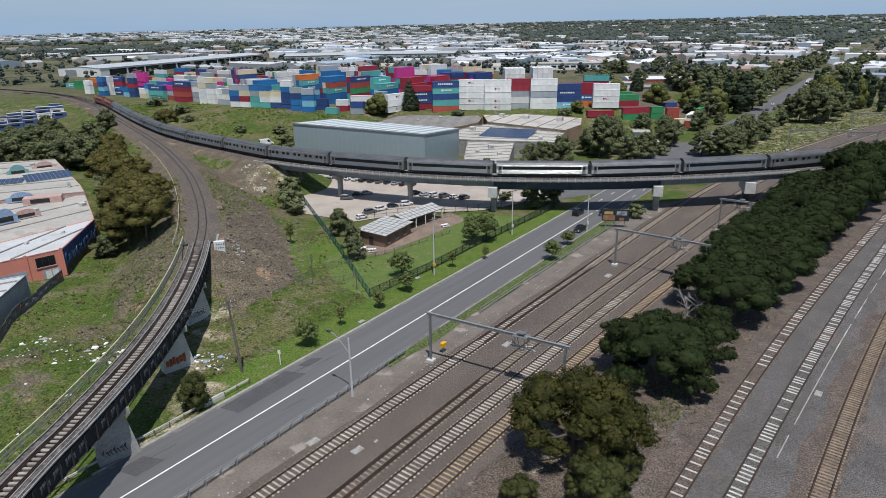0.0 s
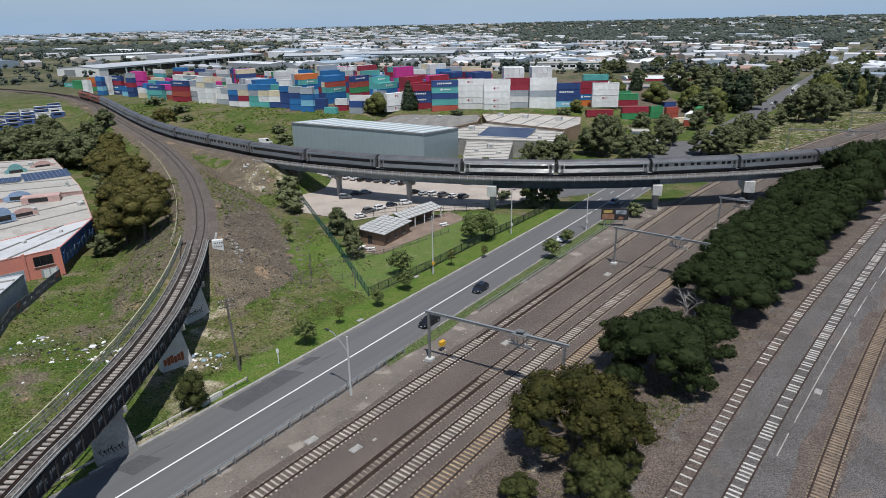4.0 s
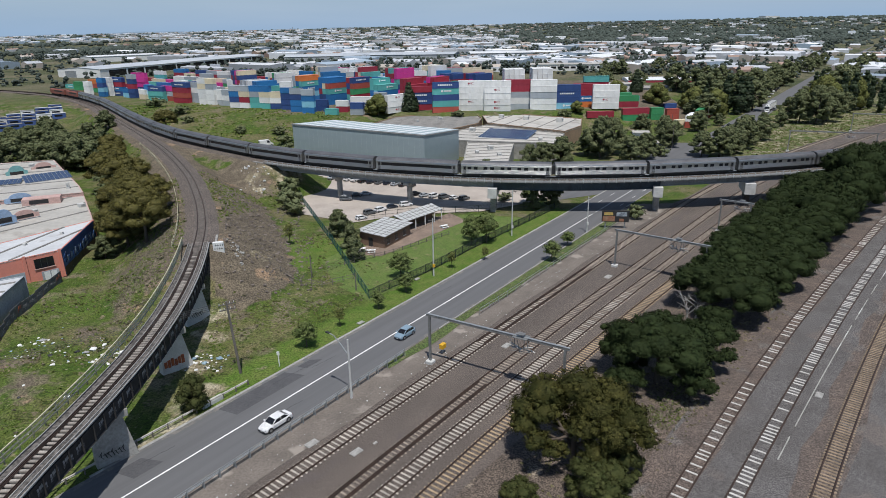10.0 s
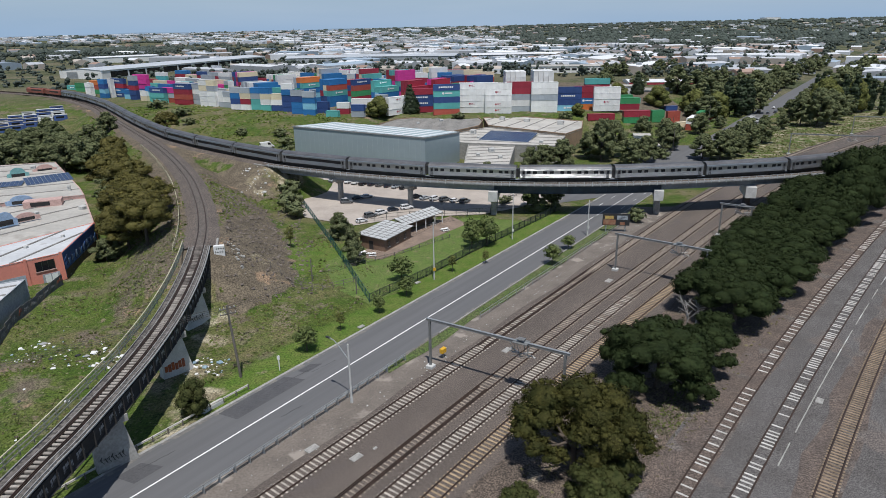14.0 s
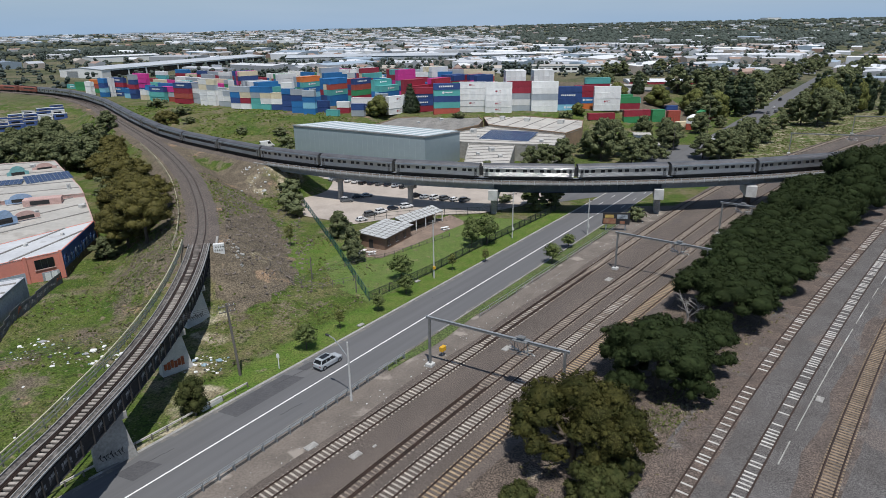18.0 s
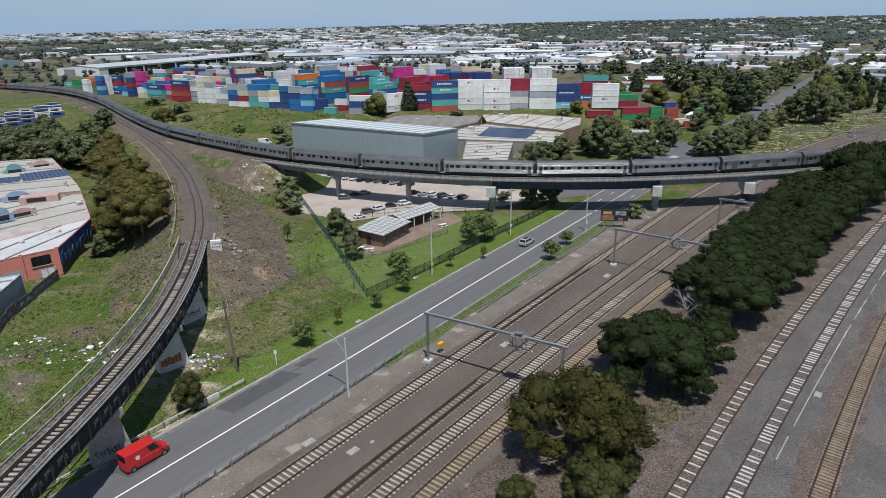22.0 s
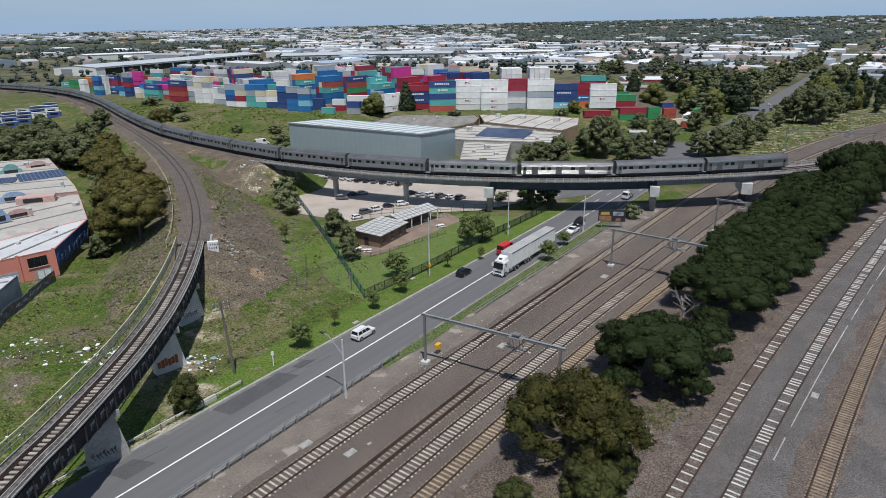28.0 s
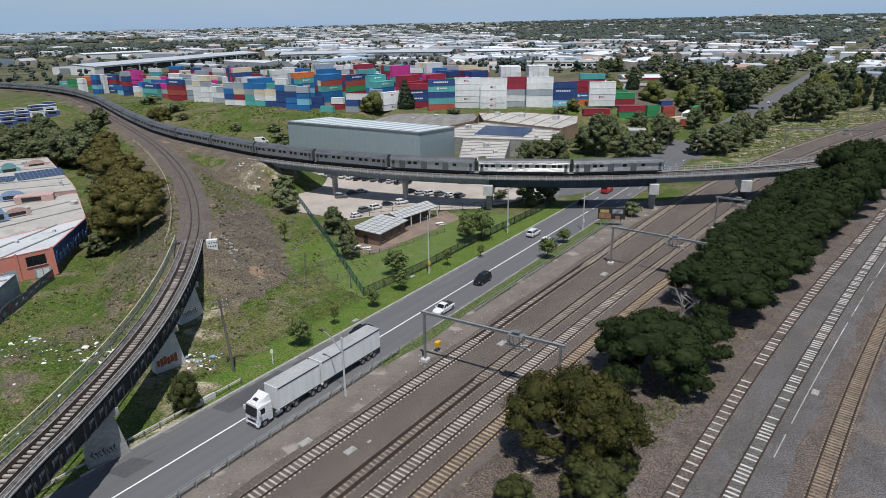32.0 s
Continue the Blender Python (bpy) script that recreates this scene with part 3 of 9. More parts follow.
for u0, u1, n0, n1 in ((16, 27, -5.4, -2.4), (29, 31.5, -5.0, -3.6), (2, 5, -4.5, -1.8), (-12, -8, 1.0, 3.2)):
    tagged(part("asphalt_patch", Shape().add([on_road(u0, n0, 0.0445), on_road(u0 + 0.6, n1, 0.0445), on_road(u1 + 1.1, n1, 0.0445), on_road(u1, n0, 0.0445)], [(0, 1, 2, 3)]), ASPHALT_NEW),
           "dark repair patch in the asphalt", "road patch", kind="structure")
# cracks in the surface
crack = random.Random(3)
for u0, n0, L in ((4, -3.6, 5), (24, -4.4, 7), (30, -3.1, 5), (20, 1.8, 4), (60, -3.8, 6)):
    pts = [on_road(u0 + i * 0.5, n0 + crack.uniform(-0.05, 0.05) + 0.04 * i, 0.044) for i in range(int(L * 2))]
    tagged(part("road_crack", Shape().sweep(pts, [(-0.035, 0), (-0.03, 0.003), (0.03, 0.003), (0.035, 0)]), PLASTIC), "thin dark sealed crack in the asphalt", "road crack", kind="structure")
# dusty edges
for n0, n1, w_ in ((-6.0, -5.35, 0.25), (4.9, 4.45, 0.2)):
    es = [float(u) for u in np.arange(-58, 124, 2)]
    sheet("road_edge", [on_road(u, n0) for u in es], [on_road(u, n1 + w_ * math.sin(u * 0.7) * math.sin(u * 0.23)) for u in es], 0.0435, ROAD_DUST, "pale dust along the road edge", "road")
# verge
vs = [float(u) for u in np.arange(36, 125, 3)]
sheet("verge", [on_road(u, 5.15) for u in vs], [on_road(u, 6.7 + 0.35 * math.sin(u * 0.3) + (u - 36) * 0.016) for u in vs], 0.1, VERGE_DRY, "narrow rough grass strip between kerb and railway", "grass verge")

# ---- railway land ----
ys = [float(y) for y in np.arange(20, 330, 4)]
soil_u = [float(u) for u in np.arange(-50, 142, 4)]
soil_l = [on_road(u, 4.95) for u in soil_u]
sheet("soil_strip", soil_l, [(level_x("a", p[1]) - 0.8, p[1]) for p in soil_l], 0.05, SOIL, "bare brown earth with scattered stones", "soil")
sheet("ballast_bed", [(level_x("a", y) - 2.6 + 0.4 * math.sin(y * 0.3), y) for y in ys], [(level_x("d", y) + 3.4 + 0.6 * math.sin(y * 0.21), y) for y in ys], 0.1, BALLAST,
      "brown-grey crushed stone track bed", "ballast")
sheet("soil_strip", [(level_x("d", y) + 2.6, y) for y in ys], [(level_x("e", y) - 2.4, y) for y in ys], 0.06, LITTER, "dark earth and leaf litter under the row of trees", "soil")
ys2 = [float(y) for y in np.arange(20, 260, 4)]
sheet("ballast_bed", [(level_x("e", y) - 5.2 + 0.5 * math.sin(y * 0.17), y) for y in ys2], [(level_x("g", y) + 60, y) for y in ys2], 0.1, BALLAST_GREY,
      "grey crushed stone yard with rusty patches", "ballast")

for key, lo, hi in (("e", 5.4, 1.25), ("g", 3.6, 2.2)):
    sheet("ballast_bed", [(level_x(key, y) - lo + 0.5 * math.sin(y * 0.4) + 0.3 * math.sin(y * 0.93), y) for y in ys2], [(level_x(key, y) + hi + 0.4 * math.sin(y * 0.33), y) for y in ys2], 0.104, BALLAST_RUST,
          "rust-brown crushed stone along a freight track", "ballast")

rnd = random.Random(4)
RAIL_PROFILE = [(-0.1, 0), (-0.1, 0.025), (-0.012, 0.05), (-0.036, 0.125), (-0.036, 0.16), (0.036, 0.16), (0.036, 0.125), (0.012, 0.05), (0.1, 0.025), (0.1, 0)]
long_mesh = Shape().bevel_box(-0.1, 0.1, -1.38, 1.38, -0.12, 0.05, 0.03).mesh("sleeper")
wide_mesh = Shape().bevel_box(-0.15, 0.15, -1.3, 1.3, -0.12, 0.05, 0.03).mesh("sleeper")
short_mesh = Shape().bevel_box(-0.12, 0.12, -0.76, 0.76, -0.12, 0.05, 0.03).mesh("sleeper")
sleeper_mesh = Shape().bevel_box(-0.12, 0.12, -1.14, 1.14, -0.12, 0.05, 0.03).mesh("sleeper")


def track(name, line, gauges, material, pitch, near, label, show=lambda i: 0.0, shape_of=sleeper_mesh, check=None, old=None):
    """Rails and sleepers along a line at sleeper height; the first pieces of the stretch near (y0, y1) are parts of their own."""
    t = thing(name, label, "railway track", kind="structure")
    for g in gauges:
        part("rail", Shape().sweep(offset(line[::2], g), [(o, h + 0.05) for o, h in RAIL_PROFILE]), RAIL, t)
    if check:
        inner = [p for p in line if check[0] < p[1] < check[1]]
        for g in (-0.56, 0.56):
            part("check_rail", Shape().sweep(offset(inner[::2], g), [(o, h + 0.05) for o, h in RAIL_PROFILE]), RAIL, t)
    sl = even([Vector(p) for p in line], pitch)
    rest, made = Shape(), 0
    cell = bpy.data.meshes.new("sleeper")
    cell.from_pydata([tuple(v.co) for v in shape_of.vertices], [], [tuple(p.vertices) for p in shape_of.polygons])
    cell.materials.append(material)
    worn = cell.copy()
    worn.materials.clear()
    worn.materials.append(old or material)
    for i in range(len(sl)):
        m = at(sl, i) @ pose(0, 0, -show(i))
        if near[0] < sl[i][1] < near[1] and made < 300:
            part("sleeper", worn if old and sl[i][1] + rnd.uniform(-12, 12) > 98 else cell, None, t).matrix_basis = m
            made += 1
        elif sl[i][1] < 300:
            rest.add([tuple(v.co) for v in shape_of.vertices], [tuple(p.vertices) for p in shape_of.polygons], m)
    if rest.v:
        tagged(part("sleepers", rest, old or material, t), kind="stuff")
    return t


W16, W14 = 0.83, 0.75
Z_LEVEL = 0.12
track("railway_track", level_line("a", 24, 300, Z_LEVEL), (-W16, W16), SLEEPER, 0.68, (40, 118), "broad-gauge track on pale concrete sleepers", check=(86, 118), old=SLEEPER_OLD)
track("railway_track", level_line("b", 24, 300, Z_LEVEL), (-W16, W16), SLEEPER_OLD, 0.68, (40, 108), "track with check rails on dusty brown sleepers", lambda i: rnd.choice((0.0, 0.03, 0.04, 0.05)), check=(24, 76))
track("railway_track", level_line("c", 24, 300, Z_LEVEL), (-W16, W16), SLEEPER, 0.68, (40, 108), "track on pale concrete sleepers", old=SLEEPER_OLD)
track("railway_track", level_line("d", 24, 300, Z_LEVEL), (-W16, W16), SLEEPER_BROWN, 0.68, (40, 104), "track on rust-stained sleepers")
track("railway_track", level_line("e", 24, 200, Z_LEVEL), (-W14, W14), SLEEPER_WHITE, 0.75, (40, 112), "freight track with many sleepers buried in stone",
      lambda i: 0.0 if i % 2 == 0 and rnd.random() < 0.9 or rnd.random() < 0.1 else 0.13, short_mesh)
track("railway_track", level_line("f", 24, 200, Z_LEVEL), (-W14, W14), SLEEPER_WHITE, 0.75, (40, 112), "freight track on partly buried pale sleepers",
      lambda i: 0.0 if rnd.random() < 0.74 else 0.13, short_mesh)
track("railway_track", level_line("g", 24, 160, Z_LEVEL), (-W16, W16), SLEEPER_TAN, 0.6, (40, 98), "track on brown stained sleepers")
pipe_ys = np.arange(30, 150, 2.0)
part_line = [(float(level_x("f", y) + 2.5 + 0.012 * (y - 60)), float(y), 0.19) for y in pipe_ys]
for i in range(len(part_line) - 2):
    if rnd.random() < (0.9 if part_line[i][1] > 62 else 0.45):
        tagged(part("cable_duct", Shape().sweep(part_line[i:i + 2], [(-0.06, -0.1), (-0.06, 0.03), (0.06, 0.03), (0.06, -0.1)]), CONCRETE if rnd.random() < 0.7 else CONCRETE_PALE), "short length of concrete cable duct beside the track", "cable duct", group="cable duct lengths")

# raised lines
track("railway_track", [(x, y, z - 0.21) for x, y, z in MAIN], (-W14, W14), SLEEPER_DARK, 0.7, (0, 1), "curved standard-gauge track on weathered sleepers", shape_of=long_mesh)
track("railway_track", [(x, y, z - 0.21) for x, y, z in BRANCH], (-W14, W14), SLEEPER_TIMBER, 0.66, (30, 112), "curved track on weathered timber sleepers", shape_of=wide_mesh, check=(30, 108), old=SLEEPER_DARK)
for ln, k in ((MAIN, MAIN_ABUT), (BRANCH, BRANCH_ABUT)):
    tagged(part("ballast_bed", Shape().sweep([(x, y, 8.02) for x, y, z in ln[k::4]], [(-3.4, 0), (-1.9, 0.44), (1.9, 0.44), (3.4, 0)], closed=False), BALLAST),
           "dark crushed stone bank under the raised track", "ballast", kind="structure")


# ---- bridge that carries the train ----
def main_i(x):
    return min(range(len(MAIN)), key=lambda i: abs(MAIN[i][0] - x))


PIER_X = (-50.5, -29.0, -8.7, 13.2, 55.2, 80.5, 104.0, 128.0)
bridge = thing("railway_bridge", "curved railway bridge with concrete beams and one dark steel girder span", "bridge", kind="structure")
for k in range(len(PIER_X) - 1):
    i0, i1 = sorted((main_i(PIER_X[k]), main_i(PIER_X[k + 1])))
    span = MAIN[i0:i1 + 1]
    steel = k == 3
    depth = 2.15 if steel else 1.45
    base = [(x, y, z - 0.75) for x, y, z in span]
    for side in (-1.6, 1.6):
        part("girder", Shape().sweep(offset(base, side), [(-0.55, 0), (-0.5, -0.2), (-0.35, -depth + 0.3), (-0.5, -depth), (0.5, -depth), (0.35, -depth + 0.3), (0.5, -0.2), (0.55, 0)]
                                     if not steel else [(-0.4, 0), (-0.4, -0.08), (-0.1, -0.1), (-0.1, -depth + 0.1), (-0.4, -depth), (0.4, -depth), (0.1, -depth + 0.1), (0.1, -0.1), (0.4, -0.08), (0.4, 0)]),
             GIRDER if steel else CONCRETE_BLUE, bridge, "dark blue-grey steel plate girder" if steel else "")
        if steel:
            for j in range(2, len(base) - 2, 3):
                part("stiffener", Shape().box(-0.03, 0.03, side - 0.33, side + 0.33, -depth + 0.05, -0.05, at(base, j)), GIRDER, bridge)
    part("deck", Shape().sweep(span, [(-2.75, -0.74), (-2.75, -0.32), (-2.45, -0.32), (-2.4, -0.42), (2.4, -0.42), (2.45, -0.32), (2.75, -0.32), (2.75, -0.74)]), CONCRETE_BLUE, bridge)
    part("ballast", Shape().sweep(span, [(-2.2, -0.42), (-1.9, -0.2), (1.9, -0.2), (2.2, -0.42)]), BALLAST, bridge)
for side in (-1, 1):
    ln = offset(MAIN[main_i(128.0):main_i(-50.5) + 1], side * 3.3, -0.5)
    part("walkway", Shape().sweep(ln, [(-0.55, 0), (-0.55, 0.16), (0.55, 0.16), (0.55, 0)]), GANTRY_STEEL, bridge, "galvanised steel side walkway")
    edge = offset(ln, side * 0.52, 0.1)
    for h in (0.5, 0.98):
        part("handrail", Shape().sweep(edge, [(-0.03, h), (-0.03, h + 0.06), (0.03, h + 0.06), (0.03, h)]), RAIL_BRIGHT, bridge)
    post = Shape().box(-0.06, 0.06, -0.05, 0.05, -0.2, 1.04).mesh("post")
    post.materials.append(RAIL_BRIGHT)
    bracket = Shape().box(-0.05, 0.05, -0.6, 0.6, -0.14, 0).mesh("bracket")
    bracket.materials.append(STEEL_GREY)
    for j in range(1, len(edge) - 1, 2):
        part("post", post, STEEL_GREY, bridge).matrix_basis = at(edge, j)
        part("bracket", bracket, STEEL_GREY, bridge).matrix_basis = at(ln, j)
for k, x in enumerate(PIER_X):
    i = main_i(x)
    m = at(MAIN, i)
    m.translation.z = 0
    if k == 0:
        continue
    big = k in (3, 4)
    small = k == 5
    top = RAIL_Z - 0.75 - 1.45
    m = m @ pose(0, 0, 0, 0, 0, {4: -20, 5: -26}.get(k, 0))
    pier = thing("bridge_pier", "pale concrete bridge pier with a block cap" if big else "round-edged concrete bridge pier with a cap", "bridge pier", m, "bridge piers", "structure")
    if small:
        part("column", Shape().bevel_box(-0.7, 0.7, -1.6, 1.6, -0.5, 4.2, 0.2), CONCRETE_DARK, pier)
        part("cap", Shape().bevel_box(-1.3, 1.3, -4.6, 4.6, 3.6, 6.45, 0.06), CONCRETE_PALE, pier, "pale concrete cap block")
    elif big:
        part("column", Shape().bevel_box(-0.7, 0.7, -2.2, 2.2, -0.5, 4.3, 0.25), CONCRETE, pier, "grey concrete shaft with darker blotches")
        part("cap", Shape().bevel_box(-1.15, 1.15, -4.7, 4.7, 4.2, 5.79, 0.06).box(-1.15, 1.15, -4.7, -2.75, 5.79, 6.7).box(-1.15, 1.15, 2.75, 4.7, 5.79, 6.7), CONCRETE_PALE, pier, "pale concrete cap block")
    else:
        part("column", Shape().bevel_box(-0.55, 0.55, -0.85, 0.85, -0.5, top - 1.0, 0.3), CONCRETE, pier)
        part("cap", Shape().loft([[(-0.55, -0.85, top - 1.2), (0.55, -0.85, top - 1.2), (0.55, 0.85, top - 1.2), (-0.55, 0.85, top - 1.2)],
                                  [(-0.8, -2.4, top - 0.6), (0.8, -2.4, top - 0.6), (0.8, 2.4, top - 0.6), (-0.8, 2.4, top - 0.6)],
                                  [(-0.8, -2.4, top), (0.8, -2.4, top), (0.8, 2.4, top), (-0.8, 2.4, top)]]), CONCRETE, pier)
m = at(MAIN, MAIN_ABUT + 1)
m.translation.z = 0
abut = thing("bridge_abutment", "concrete abutment at the end of the bridge", "abutment", m, kind="structure")
part("wall", Shape().box(-1, 1.5, -3.4, 3.4, 2, 6.5), CONCRETE, abut)
part("wing_wall", Shape().box(-0.6, 4, 3.2, 3.6, 2, 8.3), CONCRETE, abut)
part("wing_wall", Shape().box(-0.6, 4, -3.6, -3.2, 2, 8.3), CONCRETE, abut)

# ---- viaduct of the branch ----
DECK_GREY = surf("deck_strip", (0.17, 0.158, 0.147), (0.11, 0.102, 0.096), 1.2, 0.9, bump=0.02, grit=0.3)
RAIL_EDGE = surf("edge_steel", (0.4, 0.39, 0.37), (0.28, 0.27, 0.255), 0.9, 0.8)
viaduct = thing("railway_viaduct", "dark stained viaduct carrying a curved track over the road", "viaduct", kind="structure")
low = BRANCH[:BRANCH_ABUT + 1]
for side in (-1.75, 1.6):
    part("girder", Shape().sweep(offset(low, side, -0.6), [(-0.3, 0.05), (-0.3, -0.1), (-0.1, -0.14), (-0.1, -1.75), (-0.32, -1.9), (0.32, -1.9), (0.1, -1.75), (0.1, -0.14), (0.3, -0.1), (0.3, 0.05)]),
         GIRDER_OLD, viaduct)
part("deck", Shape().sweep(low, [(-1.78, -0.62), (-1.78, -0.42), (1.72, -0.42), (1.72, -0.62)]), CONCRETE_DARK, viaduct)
stiff = Shape().box(-0.035, 0.035, -0.2, -0.02, -2.45, -0.6).mesh("stiffener")
stiff.materials.append(GIRDER_OLD)
for j in range(1, len(low), 2):
    part("stiffener", stiff, None, viaduct).matrix_basis = at(offset(low, 1.85), j)
part("edge_beam", Shape().sweep(offset(low, 1.82, -0.42), [(-0.08, 0), (-0.08, 0.22), (0.1, 0.22), (0.1, 0.08), (0.0, 0.08), (0, 0)]), RAIL_EDGE, viaduct, "pale edge strip")
for q, up in ((-1.74, 0.0), (-0.98, -0.1), (0.98, -0.1), (1.62, -0.06)):
    part("edge_strip", Shape().sweep(offset(low, q, up), [(-0.045, -0.06), (-0.045, 0.05), (0.045, 0.05), (0.045, -0.06)]), RAIL_EDGE, viaduct, "pale worn kerb strip")
part("cable_pipe", Shape().sweep(offset(low, 1.95, -0.2), [(-0.04, 0), (-0.04, 0.08), (0.04, 0.08), (0.04, 0)]), STEEL_GREY, viaduct)
part("walkway", Shape().sweep(offset(low, -1.36, -0.12), [(-0.46, -0.3), (-0.46, 0.02), (-0.36, 0.02), (-0.36, -0.03), (0.42, -0.03), (0.42, -0.3)]), DECK_GREY, viaduct, "grey ballast strip beside the rail")
part("walkway", Shape().sweep(offset(low, 1.36, -0.12), [(-0.42, -0.3), (-0.42, -0.03), (0.4, -0.03), (0.4, -0.3)]), DECK_GREY, viaduct, "grey ballast strip beside the rail")
outrigger = Shape().box(-0.05, 0.05, -1.1, 0.1, -0.12, 0).mesh("bracket")
outrigger.materials.append(GIRDER_OLD)
for j in range(1, len(low), 2):
    part("bracket", outrigger, None, viaduct).matrix_basis = at(offset(low, -1.78, -0.45), j)
rail_line = offset(BRANCH[:BRANCH_ABUT + 2], -2.85, -0.3)
RAIL_PALE = surf("handrail_paint", (0.62, 0.58, 0.4), (0.48, 0.45, 0.31), 1.0, 0.6)
for h in (0.12, 0.6, 1.1):
    part("handrail", Shape().sweep(rail_line, [(-0.07, h), (-0.07, h + 0.13), (0.07, h + 0.13), (0.07, h)]), RAIL_PALE, viaduct)
post = Shape().box(-0.05, 0.05, -0.05, 0.05, -0.3, 1.15).mesh("post")
post.materials.append(RAIL_PALE)
for j in range(1, len(rail_line), 2):
    part("post", post, RAIL_PALE, viaduct).matrix_basis = at(rail_line, j)
for j in range(3, len(low) - 3, 2):
    if j % 10 == 5:
        continue
    tag = part("scrawl", Shape().box(-0.7, -0.45, 0, 0.03, -0.5, 0.3).box(-0.35, -0.05, 0, 0.03, -0.35 + 0.05 * (j % 3), 0.35).box(0.2, 0.42 + 0.1 * (j % 4), 0, 0.03, -0.5, 0.1 + 0.08 * (j % 3)).box(-0.02, 0.14, 0, 0.03, 0.0, 0.42), SPRAY_PALE, viaduct, "faded pale sprayed scrawl")
    tag.matrix_basis = at(offset(low, 1.72, -1.5), j)
for y in (59.5, 79.5, 95.8, 38.0):
    i = min(range(len(low)), key=lambda q: abs(low[q][1] - y))
    m = at(low, i)
    m.translation.z = 0
    pier = thing("viaduct_pier", "grey concrete pier slab with painted scrawls", "viaduct pier", m @ pose(0, 0, 0, 0, 0, 41), "viaduct piers", "structure")
    part("column", Shape().loft([[(-0.6, -2.7, -0.5), (0.6, -2.7, -0.5), (0.6, 1.8, -0.5), (-0.6, 1.8, -0.5)],
                                 [(-0.45, -1.7, 5.3), (0.45, -1.7, 5.3), (0.45, 1.7, 5.3), (-0.45, 1.7, 5.3)]]), CONCRETE_PALE if y > 65 else CONCRETE, pier)
    part("cap", Shape().bevel_box(-0.7, 0.7, -2.3, 2.3, 5.3, 6.2, 0.06), CONCRETE, pier)
    ink = Shape()
    for j in range(7):
        if 70 < y < 90:
            break
        q = -1.3 + 0.38 * j
        ink.tube([(-0.61, q, 1.0), (-0.6, q + 0.2, 1.35 + 0.3 * (j % 2)), (-0.58, q + 0.1, 1.9 - 0.2 * (j % 3)), (-0.6, q + 0.35, 1.5)], 0.05, 5)
    if ink.v:
        part("scrawl", ink, PLASTIC, pier, "sprayed scrawl")
    else:
        for j in range(6):
            q = -1.45 + 0.5 * j
            part("scrawl", Shape().box(-0.62, -0.5, q, q + 0.42, 0.9 + 0.12 * (j % 2), 2.2 - 0.15 * (j % 3)).box(-0.66, -0.5, q + 0.12, q + 0.2, 1.2, 1.9), SPRAY_ORANGE, pier, "orange sprayed block scrawl")
m = at(BRANCH, BRANCH_ABUT)
m.translation.z = 0
abut = thing("viaduct_abutment", "concrete abutment under the curved track", "abutment", m, kind="structure")
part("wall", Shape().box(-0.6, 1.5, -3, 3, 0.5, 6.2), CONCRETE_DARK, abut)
part("wing_wall", Shape().box(-0.4, 5, -3.2, -2.8, 1, 8.3), CONCRETE, abut)


# ---- the train ----
CAR = 23.6


